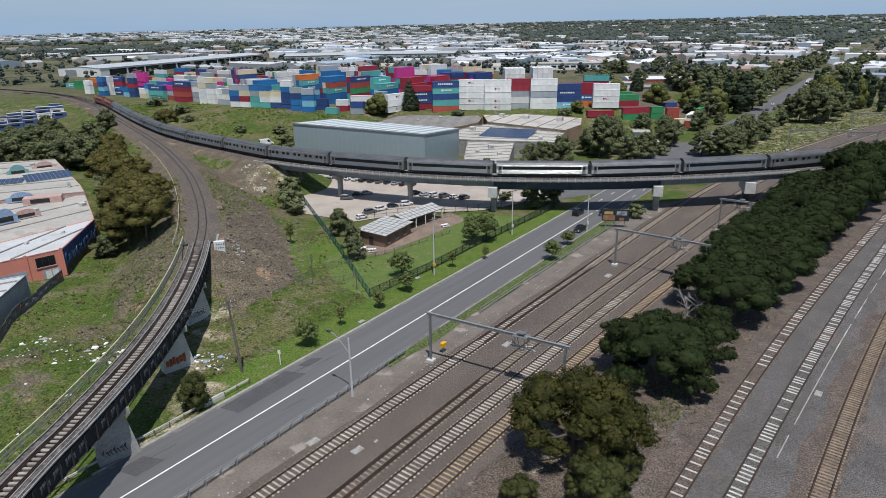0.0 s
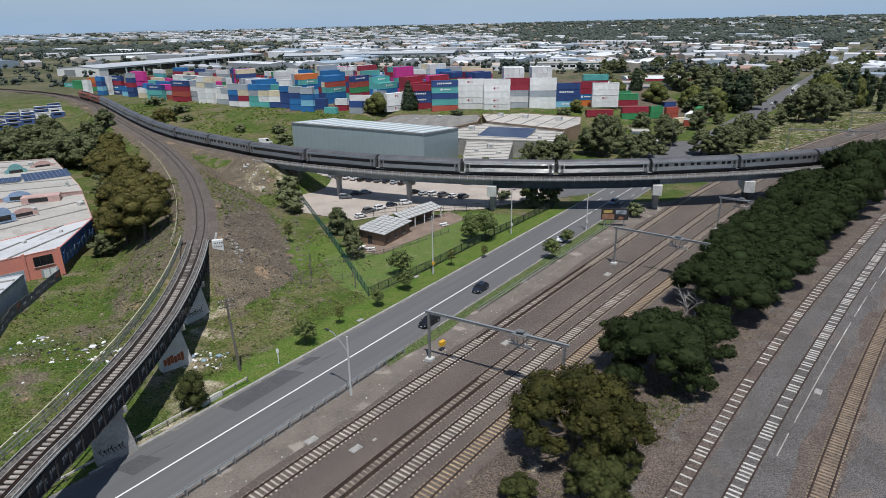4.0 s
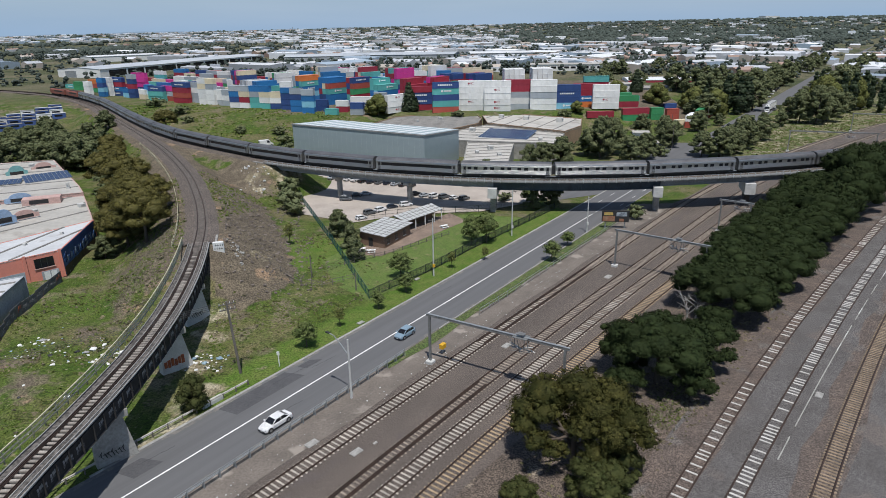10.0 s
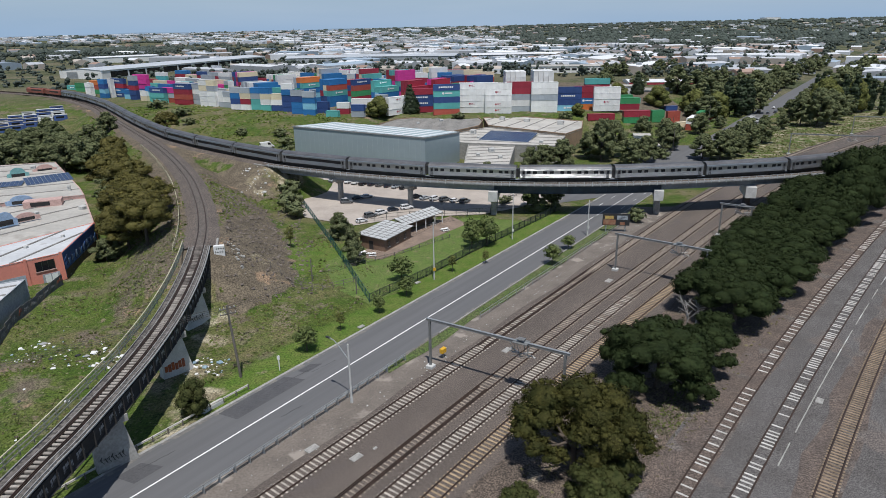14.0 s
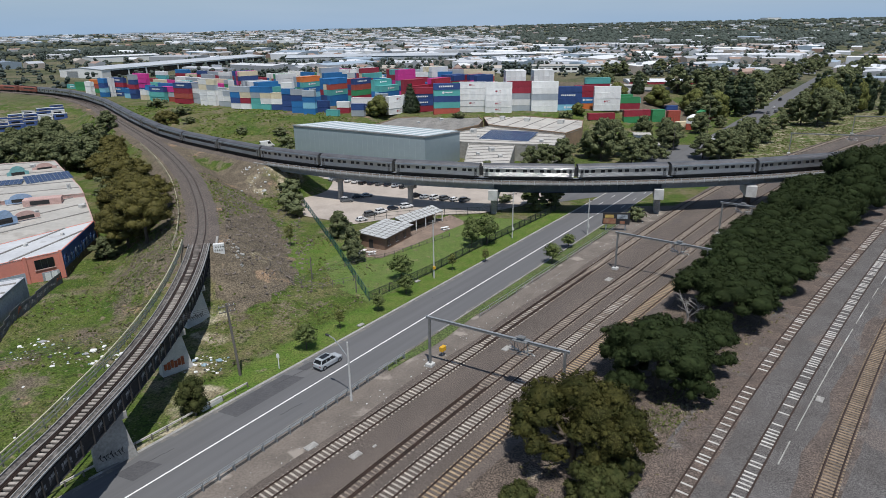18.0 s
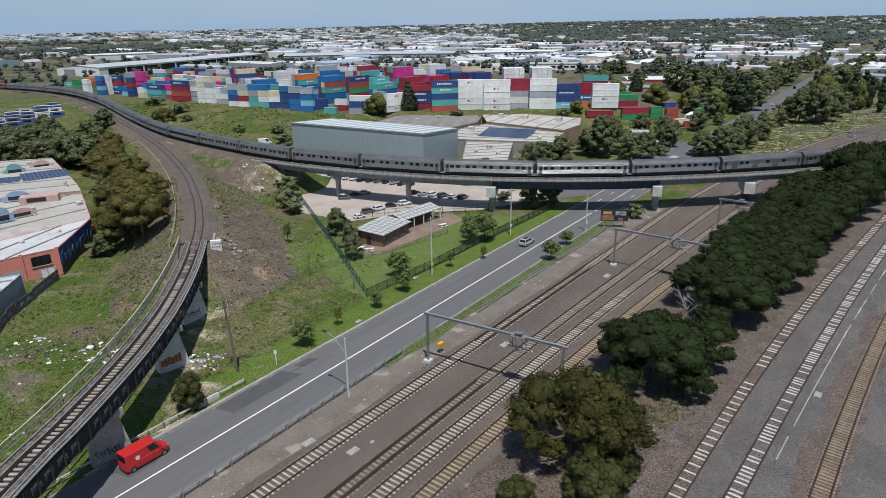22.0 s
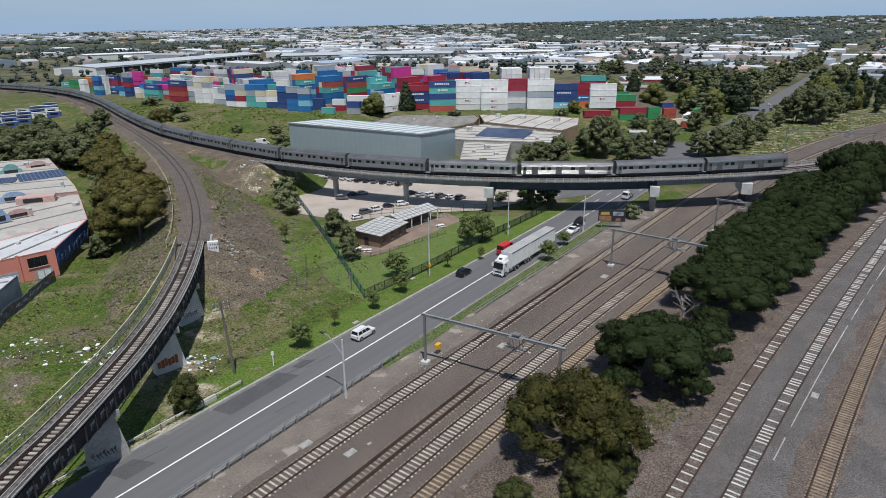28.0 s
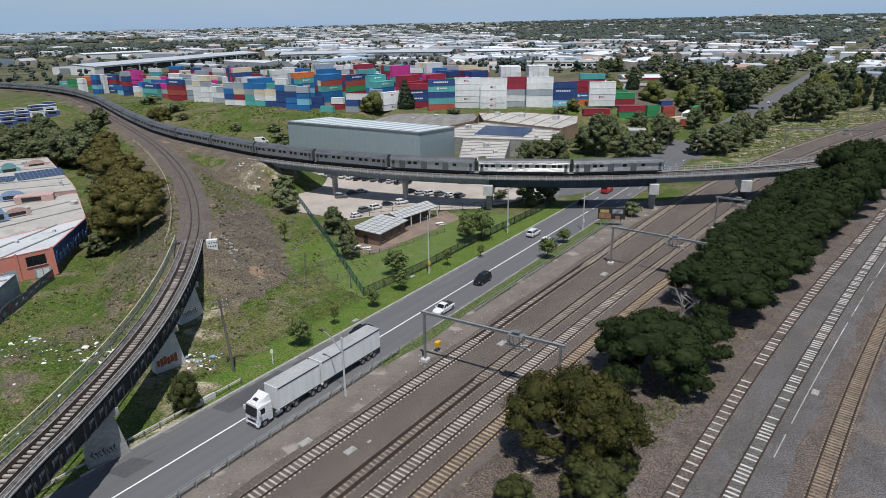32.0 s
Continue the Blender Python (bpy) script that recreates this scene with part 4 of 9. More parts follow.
def carriage(kind_of):
    c = thing("train_carriage", {"stripe": "ribbed stainless steel carriage with one long dark window band",
                                 "windows": "ribbed stainless steel sleeping carriage with a row of dark windows",
                                 "van": "stainless steel luggage van with few windows and side doors"}[kind_of], "train carriage", group="train carriages")
    hl, w = 11.45, 1.48
    section = [(-w + 0.03, 1.0), (-w, 1.25), (-w, 3.1), (-w + 0.08, 3.45)]
    body = Shape().loft([[(x, y, z) for y, z in section + [(-y, z) for y, z in reversed(section)]] for x in (-hl, -hl + 0.05, hl - 0.05, hl)])
    part("body", body, STAINLESS, c)
    roof = [(-w + 0.08, 3.452), (-w + 0.3, 3.78), (-0.7, 4.02), (0, 4.1), (0.7, 4.02), (w - 0.3, 3.78), (w - 0.08, 3.452)]
    part("roof", Shape().loft([[(x, y, z) for y, z in roof] for x in (-hl, hl)]), ROOF_SILVER, c, "dull grey ribbed roof", smooth=False)
    for side in (-1, 1):
        ribs = Shape()
        for z in [1.14 + 0.09 * i for i in range(11)] + [2.98 + 0.09 * i for i in range(4)]:
            arc = [(side * (w + 0.032 * math.sin(a)), z - 0.045 * math.cos(a)) for a in np.linspace(0, math.pi, 8)]
            ribs.loft([[(x, y, q) for y, q in arc] for x in (-hl + 0.1, hl - 0.1)], closed=False)
        tagged(part("fluting", ribs, STAINLESS, c, smooth=True), kind="stuff")
    for side in (-1, 1):
        y = side * (w + 0.012)
        if kind_of == "stripe":
            part("window_band", Shape().box(-hl + 1.6, hl - 1.6, y - 0.02, y + 0.02, 2.12, 2.88), GLASS_DARK, c, "long dark glass window band")
        else:
            xs = (-9.0, -7.5, -5.1, -3.4, -0.85, 0.85, 3.5, 5.2, 7.7, 9.3) if kind_of == "windows" else (-6.2, -1.5, 4.4, 6.0)
            for x in xs:
                part("window", Shape().bevel_box(x - 0.5, x + 0.5, y - 0.02, y + 0.02, 2.14, 2.84, 0.01), GLASS_DARK, c)
        for x in (-10.5, 10.5):
            d = part("door", Shape().box(x - 0.4, x + 0.4, y - 0.018, y + 0.018, 1.05, 3.05), ROOF_SILVER, c)
            part("door_window", Shape().box(x - 0.2, x + 0.2, y - 0.028, y + 0.028, 2.1, 2.8), GLASS_DARK, d)
        if kind_of == "van":
            for x in (-3.8, 2.0, 8.0):
                part("side_door", Shape().box(x - 0.8, x + 0.8, y - 0.022, y + 0.022, 1.08, 3.0), ROOF_SILVER, c, "grey sliding door")
    part("underframe", Shape().box(-11.2, 11.2, -1.3, 1.3, 0.66, 1.0).box(-6.3, 6.3, -1.0, 1.0, 0.2, 0.66).box(-5, -1, -1.2, 1.2, 0.35, 0.78).box(0.5, 2.5, -1.2, 1.2, 0.4, 0.78).box(3.4, 5.2, -1.15, 1.15, 0.45, 0.78), UNDER, c)
    for x in (-8.3, 8.3):
        b = part("bogie", Shape().box(x - 1.7, x + 1.7, -1.15, -0.95, 0.35, 0.7).box(x - 1.7, x + 1.7, 0.95, 1.15, 0.35, 0.7).box(x - 0.3, x + 0.3, -0.95, 0.95, 0.4, 0.75), UNDER, c)
        for dx in (-1.2, 1.2):
            for y in (-0.75, 0.75):
                part("wheel", Shape().tube([(x + dx, y - 0.07, 0.46), (x + dx, y + 0.07, 0.46)], 0.46, 12), UNDER, b)
    for x in (-hl, hl):
        part("gangway", Shape().box(min(x, x * 1.036), max(x, x * 1.036), -0.65, 0.65, 1.05, 3.3), PLASTIC, c, "black rubber gangway")
    return c


def locomotive():
    c = thing("locomotive", "long red diesel locomotive with a dark roof", "locomotive", group="locomotives")
    part("body", Shape().loft([[(x, y, z) for y, z in ((-1.45, 1.0), (-1.48, 3.3), (-1.1, 3.9), (1.1, 3.9), (1.48, 3.3), (1.45, 1.0))] for x in (-10.4, 9.6)]), LOCO_RED, c)
    part("cab", Shape().loft([[(9.6, y, z) for y, z in ((-1.45, 1.0), (-1.48, 3.3), (-1.1, 3.9), (1.1, 3.9), (1.48, 3.3), (1.45, 1.0))],
                              [(10.6, y * 0.92, 1 + (z - 1) * 0.8) for y, z in ((-1.45, 1.0), (-1.48, 3.3), (-1.1, 3.9), (1.1, 3.9), (1.48, 3.3), (1.45, 1.0))]]), LOCO_RED, c)
    part("windscreen", Shape().box(9.95, 10.3, -1.1, 1.1, 2.6, 3.2), GLASS_DARK, c)
    part("roof_gear", Shape().box(-8, 6, -0.8, 0.8, 3.9, 4.15), UNDER, c)
    part("side_grille", Shape().box(-8, 4, -1.5, 1.5, 2.3, 3.1), UNDER, c)
    part("fuel_tank", Shape().box(-3, 3, -1.3, 1.3, 0.35, 1.0), UNDER, c)
    for x in (-6.8, 6.8):
        part("bogie", Shape().box(x - 2.3, x + 2.3, -1.2, 1.2, 0.0, 0.9), UNDER, c)
    return c


MAIN_D = np.concatenate([[0], np.cumsum([math.dist(MAIN[i], MAIN[i + 1]) for i in range(len(MAIN) - 1)])])
MAIN_A = np.array(MAIN)
S0 = MAIN_D[main_i(14.4)] + 0.85


def on_main(s):
    return Vector([float(np.interp(s, MAIN_D, MAIN_A[:, k])) for k in range(3)])


def train_pose(s):
    a, b = on_main(s - 8.3), on_main(s + 8.3)
    d = b - a
    return Matrix.Translation((a + b) / 2) @ pose(0, 0, 0, 0, 0, math.degrees(math.atan2(d.y, d.x)))


TRAIN = []
protos = {}
for k in range(-12, 13):
    kind_of = "loco" if k < -10 else "stripe" if -2 <= k <= 2 else "van" if k in (10, 12, -10) else "windows"
    if kind_of not in protos:
        protos[kind_of] = locomotive() if kind_of == "loco" else carriage(kind_of)
        ob = protos[kind_of]
    else:
        ob = copy_thing(protos[kind_of], Matrix())
    TRAIN.append((k, ob))


def move_train():
    times = [i * 1.0 for i in range(33)]
    for k, ob in TRAIN:
        walk(ob, [(t, train_pose(S0 + CAR * (0.3328 * t + 0.000484 * t * t - k - 0.5))) for t in times])


# ---- trees ----
def crown_mesh(name, seed, lobes, leaf, density, material, core=0.8, fuzz=1.0):
    """Many small leaf clumps on the skins of overlapping lobes (x, y, z, radius, flatness), round rough inner cores."""
    r = np.random.default_rng(seed)
    pts, nrm = [], []
    for x, y, z, rad, flat in lobes:
        k = int(density * rad * rad)
        d = r.normal(size=(k, 3))
        d /= np.linalg.norm(d, axis=1)[:, None]
        d = d[d[:, 2] > -0.55]
        bump = 0.92 + 0.09 * np.sin(5 * d[:, 0] + seed) * np.sin(6 * d[:, 1] + 2 * x) + 0.07 * np.sin(9 * d[:, 2] + 4 * d[:, 0])
        w = d * rad
        lump = 0.16 * np.sin(4.1 * w[:, 0] + x) * np.sin(3.7 * w[:, 1] + y) + 0.1 * np.sin(7.3 * w[:, 0] + 6.1 * w[:, 2] + z)
        rr = rad * bump + fuzz * min(rad, 1.0) * (r.uniform(-0.36, 0.24, len(d)) + lump)
        p = d * rr[:, None] * np.array([1, 1, flat]) + np.array([x, y, z])
        keep = np.ones(len(p), bool)
        for x2, y2, z2, rad2, flat2 in lobes:
            if (x2, y2, z2) != (x, y, z):
                keep &= np.linalg.norm((p - np.array([x2, y2, z2])) / np.array([1, 1, flat2]), axis=1) > 0.74 * rad2
        pts.append(p[keep])
        nrm.append(d[keep])
    p, d = np.concatenate(pts), np.concatenate(nrm)
    k = len(p)
    n = d + np.array([0, 0, 0.1]) + r.normal(scale=0.6, size=(k, 3))
    n /= np.linalg.norm(n, axis=1)[:, None]
    a = np.cross(n, r.normal(size=(k, 3)))
    a /= np.linalg.norm(a, axis=1)[:, None]
    b = np.cross(n, a)
    s = leaf * r.uniform(0.55, 1.45, (k, 1))
    e = r.uniform(0.45, 1.0, (k, 1))
    quad = np.stack([p + a * s, p + b * s * e + n * s * 0.25, p - a * s, p - b * s * e - n * s * 0.1], 1)
    v = quad.reshape(-1, 3).tolist()
    f = np.arange(4 * k).reshape(-1, 4).tolist()
    base = len(v)
    core_n = []
    for x, y, z, rad, flat in lobes:
        bm = bmesh.new()
        bmesh.ops.create_icosphere(bm, subdivisions=1 if rad < 1.3 else 2, radius=1)
        for q in bm.verts:
            w = 1 + 0.14 * noise.noise(q.co * 2.3 + Vector((x, y, z)))
            core_n.append(tuple(q.co.normalized()))
            v.append((x + q.co.x * rad * core * w, y + q.co.y * rad * core * w, z + q.co.z * rad * core * flat * w))
        bm.verts.index_update()
        f += [[base + q.index for q in fc.verts] for fc in bm.faces]
        base += len(bm.verts)
        bm.free()
    me = bpy.data.meshes.new(name)
    me.from_pydata(v, [], f)
    me.materials.append(material)
    # leaf clumps shade softly, as the mass of the crown does
    lean = 0.62 * d + 0.38 * n + np.array([0, 0, 0.12])
    lean /= np.linalg.norm(lean, axis=1)[:, None]
    soft_n = np.concatenate([np.repeat(lean, 4, axis=0), np.array(core_n)])
    me.polygons.foreach_set("use_smooth", [True] * len(me.polygons))
    me.normals_split_custom_set_from_vertices(soft_n.tolist())
    return me


def trunk_mesh(seed, h, r0, lobes):
    r = random.Random(seed)
    s = Shape()
    lean = (r.uniform(-0.3, 0.3), r.uniform(-0.3, 0.3))
    top = (lean[0], lean[1], h)
    s.tube([(0, 0, -0.4), (0, 0, 0.15), (lean[0] * 0.4, lean[1] * 0.4, h * 0.5), top], [r0 * 1.5, r0 * 1.1, r0 * 0.85, r0 * 0.6], 8)
    for x, y, z, rad, flat in lobes[:9]:
        q = r.uniform(0.45, 0.95)
        a = (lean[0] * q, lean[1] * q, h * q)
        s.tube([a, ((a[0] + x) / 2 + r.uniform(-0.3, 0.3), (a[1] + y) / 2, (a[2] + z) / 2 - 0.2), (x, y, z)], [r0 * 0.5, r0 * 0.34, r0 * 0.12], 6)
    me = s.mesh("trunk", True)
    me.materials.append(BARK)
    return me


def oval(seed, n, radius, h0, h1, rad, flat=0.85):
    """Lobes inside an upright oval, for crowns that reach low."""
    r = random.Random(seed)
    out = []
    for i in range(n):
        q = (i + 0.5) / n
        ring = radius * math.sqrt(max(0.05, 1 - (2 * q - 0.85) ** 2)) * r.uniform(0.55, 1.0)
        a = i * 2.399 + r.uniform(-0.5, 0.5)
        out.append((ring * math.cos(a), ring * math.sin(a), h0 + (h1 - h0) * q, rad * r.uniform(0.75, 1.2), flat))
    return out


def umbrella(seed, radius, h, caps=11, skirt=7, depth=0.4, tufts_=110):
    """Broad flat-topped crown: overlapping caps, small tufts over them and a few lower boughs at the rim."""
    r = random.Random(seed)
    top = lambda q: h - depth * radius * q * q
    out = []
    for i in range(caps):
        q = 0.82 * math.sqrt((i + 0.3) / caps)
        a = i * 2.399 + r.uniform(-0.35, 0.35)
        rad = radius * r.uniform(0.3, 0.42)
        out.append((radius * q * math.cos(a), radius * q * math.sin(a), top(q) - rad * 0.62 - r.uniform(0, 0.5), rad, 0.62))
    for i in range(skirt):
        a = i * 6.283 / skirt + r.uniform(-0.4, 0.4)
        rad = radius * r.uniform(0.2, 0.28)
        out.append((radius * 0.78 * math.cos(a), radius * 0.78 * math.sin(a), top(1) - radius * r.uniform(0.22, 0.45), rad, 0.75))
    for i in range(tufts_):
        x, y, z, rad, flat = out[i % (caps + skirt)]
        a, e = r.uniform(0, 6.283), r.uniform(-0.1, 1.3)
        out.append((x + rad * math.cos(e) * math.cos(a), y + rad * math.cos(e) * math.sin(a), z + rad * flat * math.sin(e), r.uniform(0.3, 0.62), 0.8))
    return out


def boughs(seed, radius, h0, h1, big, tufts_):
    """Uneven upright crown: some large boughs with gaps between them, small tufts over them."""
    r = random.Random(seed)
    out = []
    for i in range(big):
        q = (i + 0.5) / big
        a = i * 2.399 + r.uniform(-0.5, 0.5)
        ring = radius * math.sqrt(max(0.04, 1 - (2 * q - 0.75) ** 2)) * r.uniform(0.4, 1.0)
        out.append((ring * math.cos(a), ring * math.sin(a), h0 + (h1 - h0) * (0.12 + 0.84 * q), radius * r.uniform(0.17, 0.34), r.uniform(0.65, 1.0)))
    for i in range(tufts_):
        x, y, z, rad, flat = out[i % big]
        a, e = r.uniform(0, 6.283), r.uniform(-0.5, 1.3)
        out.append((x + rad * math.cos(e) * math.cos(a), y + rad * math.cos(e) * math.sin(a), z + rad * flat * math.sin(e), r.uniform(0.3, 0.7), 0.85))
    return out


TREES = {}


def species(key, seed, lobes, leaf, density, material, trunk_h, trunk_r, core=0.8, fuzz=1.0):
    TREES[key] = (crown_mesh("crown", seed, lobes, leaf, density, material, core, fuzz), trunk_mesh(seed, trunk_h, trunk_r, lobes))


species("fig", 1, umbrella(1, 6.2, 9.2), 0.1, 420, LEAF_DARK, 6, 0.35)
species("fig_b", 2, umbrella(2, 5.8, 8.6, 9, 6), 0.1, 420, LEAF_DARK, 5.5, 0.35)
species("fig_c", 3, umbrella(3, 6.6, 9.8, 13, 8, 0.34), 0.1, 420, LEAF_DARK, 6.5, 0.4)
NEAR_CROWN = [(1.0, 3.0, 8.0, 2.9, 0.7), (-2.8, 3.2, 7.4, 2.5, 0.7), (4.2, 2.2, 7.2, 2.6, 0.7), (-5.0, 2.4, 6.0, 1.9, 0.75), (2.2, 0.2, 7.2, 2.3, 0.7), (5.6, -0.6, 6.2, 2.1, 0.7), (-5.2, 0.6, 5.2, 1.5, 0.8),
              (-4.2, -1.2, 4.3, 1.35, 0.8), (3.4, -2.4, 5.6, 2.0, 0.7), (6.8, -2.4, 5.0, 1.3, 0.75), (0.6, -1.6, 5.9, 1.6, 0.75), (-2.4, -2.2, 3.7, 1.1, 0.8), (0.9, 1.4, 5.6, 1.6, 0.8), (-5.9, 1.8, 4.2, 1.0, 0.8), (-1.4, 4.4, 5.6, 2.0, 0.8), (-3.2, 0.4, 6.6, 1.5, 0.75), (1.6, -2.6, 3.6, 1.4, 0.8), (4.4, -1.2, 3.8, 1.7, 0.8), (-0.4, 2.2, 3.6, 1.3, 0.8)]
near_r = random.Random(14)
for i in range(210):
    x, y, z, rad, flat = NEAR_CROWN[i % 19]
    a, e = near_r.uniform(0, 6.283), near_r.uniform(-0.2, 1.35)
    NEAR_CROWN.append((x + rad * math.cos(e) * math.cos(a), y + rad * math.cos(e) * math.sin(a), z + rad * flat * math.sin(e), near_r.uniform(0.25, 0.55), 0.8))
species("near", 4, NEAR_CROWN, 0.09, 640, LEAF_NEAR, 5, 0.42, 0.78, 1.15)
species("near_low", 5, umbrella(25, 4.6, 5.2, 10, 7, 0.45, 90), 0.085, 560, LEAF_CYPRESS, 3, 0.3)
species("wattle", 6, umbrella(6, 5.8, 12.6, 14, 16, 0.8, 150), 0.095, 560, LEAF_OLIVE, 8, 0.35)
species("wattle_b", 7, umbrella(7, 5.6, 10.6, 12, 14, 0.7, 130), 0.095, 560, LEAF_OLIVE, 6.5, 0.35)
species("gum", 8, boughs(8, 5.0, 0.6, 12.8, 32, 130), 0.19, 270, LEAF_GUM, 9.5, 0.3, 0.78, 1.0)
species("gum_b", 9, boughs(9, 4.7, 0.2, 10.2, 28, 120), 0.19, 270, LEAF_GUM, 7.4, 0.25, 0.78, 1.0)
species("gum_far", 18, boughs(18, 4.7, 0.6, 12.4, 26, 70), 0.32, 100, LEAF_GUM, 8.5, 0.3, 0.76, 1.0)
species("street", 10, oval(10, 16, 1.05, 1.6, 3.6, 0.62, 0.9), 0.11, 400, LEAF_STREET, 2.6, 0.08, 0.6)
species("street_b", 11, oval(11, 13, 1.0, 1.8, 3.8, 0.55, 0.9), 0.1, 230, LEAF_LIME, 2.8, 0.08, 0.5)
species("willow", 12, oval(12, 16, 3.8, 1.2, 6.8, 1.7), 0.2, 200, LEAF_LIME, 4, 0.3, 0.86, 0.4)
species("poplar", 13, [(0.3 * math.sin(i * 2), 0.3 * math.cos(i * 2), 1.5 + i * 1.7, 1.9 - abs(i - 3) * 0.2, 1.25) for i in range(9)], 0.28, 100, LEAF_POPLAR, 10, 0.25, 0.86, 0.5)
species("conifer", 15, [(0.2 * math.sin(i), 0.2 * math.cos(i), 1.8 + i * 1.7, 4.0 - i * 0.52, 0.8) for i in range(7)], 0.3, 80, LEAF_POPLAR, 9, 0.3)
species("bush", 16, oval(16, 9, 1.1, 0.4, 1.8, 0.6), 0.16, 200, LEAF_GUM, 0.9, 0.08)
species("cypress", 17, oval(17, 26, 1.5, 0.7, 5.0, 0.85, 0.95), 0.08, 620, LEAF_CYPRESS, 3, 0.16)
NAMES = {"fig": "dense dark green evergreen tree beside the railway", "near": "tall spreading olive-green tree on stony ground", "wattle": "broad olive-brown tree on the embankment slope",
         "gum": "grey-green gum tree with an open crown", "street": "young street tree on mown grass", "willow": "rounded yellow-green tree with dense foliage", "poplar": "tall narrow dark green poplar",
         "conifer": "dark green pointed conifer tree", "bush": "low green shrub on rough grass", "cypress": "compact olive bush tree beside the road barrier"}
CROWN_H = {"fig": 9.2, "fig_b": 8.6, "fig_c": 9.8, "near": 10.0, "near_low": 5.4, "wattle": 13, "wattle_b": 11, "gum": 13, "gum_b": 10.5, "gum_far": 13, "street": 4, "street_b": 4.2, "willow": 7.6,
           "poplar": 17, "conifer": 14, "bush": 2.2, "cypress": 5.8}


def tree(key, x, y, h, wide=1.0, z=None, turn=None, group=""):
    if key in ("gum", "gum_b") and y > 310:
        key = "gum_far"
    crown, trunk = TREES[key]
    s = h / CROWN_H[key]
    z = float(ground_height(x, y)) if z is None else z
    turn = (x * 37 + y * 61) % 360 if turn is None else turn
    base = key.split("_")[0]
    t = thing("shrub" if base == "bush" else "tree", NAMES[base], "shrub" if base == "bush" else "tree", pose(x, y, z, 0, 0, turn) @ Matrix.Diagonal((s * wide, s * wide, s, 1)), group)
    part("trunk", trunk, BARK, t)
    part("crown", crown, None, t)
    return t


# row beside the freight tracks
tree("near", 13.9, 57.6, 10.0, 1.0, 0.05, 0)
tree("near_low", 15.6, 52.8, 4.4, 0.92, 0.05, 110)
tree("near_low", 18.6, 56.0, 4.0, 0.7, 0.05, 10)
tree("near_low", 7.4, 52.6, 2.3, 1.0, 0.05, 40)
tree("near_low", 22.0, 66.5, 2.6, 0.7, 0.05, 60)
row = random.Random(21)
figs = ("fig", "fig_b", "fig_c")
for k, x, y, h, w in (("fig_c", 28.6, 74.6, 9.2, 1.08), ("fig_b", 36.6, 78.4, 6.9, 0.86), ("fig", 24.6, 76.5, 6.4, 0.8), ("fig_b", 31.5, 70.2, 5.4, 0.8), ("fig_b", 40.6, 86.0, 5.6, 0.75), ("fig_b", 23.4, 71.4, 4.4, 0.85)):
    tree(k, x, y, h, w, 0.05, group="row of railway trees")
for line_, h0 in ((((44.8, 97.5), (51, 106), (66.5, 126), (86, 146.5), (109, 167.5), (130, 190.5), (154, 208)), 8.6),
                  (((46.5, 92.5), (58.5, 104.5), (73.6, 122.5), (89, 138.5), (101, 151), (118, 168.5), (150, 196)), 8.0)):
    for p in even([Vector((*q, 0)) for q in line_], 9.4):
        grow = 1 + 0.85 * min(1.0, max(0.0, (p[1] - 126) / 28)) if h0 < 8.5 else 1 + max(0.0, p[1] - 120) * 0.005
        clear = float(nearest(np.array([p[0]]), np.array([p[1]]), MAIN)[0])
        if clear < 6.5 or p[1] > 185:
            continue
        tree(row.choice(figs), p[0] + row.uniform(-0.8, 0.8), p[1] + row.uniform(-0.8, 0.8), h0 * grow * row.uniform(0.86, 1.12), row.uniform(0.98, 1.16) / grow ** 0.55, 0.05, group="row of railway trees")
def dead_tree(x, y, h, seed, label):
    """Bare grey limbs that fork twice."""
    r = random.Random(seed)
    t = thing("dead_tree", label, "tree", pose(x, y, 0.05))
    part("trunk", Shape().tube([(0, 0, -0.3), (0.1, 0, h * 0.3), (0.2, 0.1, h * 0.5)], [0.16, 0.13, 0.1], 6), DEAD_WOOD, t)
    for i in range(7):
        a, l = r.uniform(0, 6.283), h * r.uniform(0.35, 0.6)
        mid = (0.15 + l * 0.5 * math.cos(a), 0.05 + l * 0.5 * math.sin(a), h * 0.45 + l * r.uniform(0.2, 0.5))
        limb = Shape().tube([(0.15, 0.05, h * r.uniform(0.3, 0.5)), mid, (mid[0] * 1.7, mid[1] * 1.7, mid[2] + l * 0.2)], [0.07, 0.05, 0.025], 5)
        for k in range(4):
            b = a + r.uniform(-0.9, 0.9)
            limb.tube([mid, (mid[0] + l * 0.4 * math.cos(b), mid[1] + l * 0.4 * math.sin(b), mid[2] + l * r.uniform(-0.1, 0.45))], [0.035, 0.015], 4)
        part("limb", limb, DEAD_WOOD, t)


DEAD_WOOD = surf("dead_wood", (0.42, 0.4, 0.37), (0.3, 0.28, 0.26), 0.6, 0.9)
dead_tree(38.5, 91.0, 6.0, 3, "bare grey dead tree between the dark evergreens")
dead_tree(41.0, 93.5, 5.4, 8, "bare grey dead tree between the dark evergreens")
dead_tree(23.6, 62.2, 1.6, 5, "low bare dead shrub on stony ground")
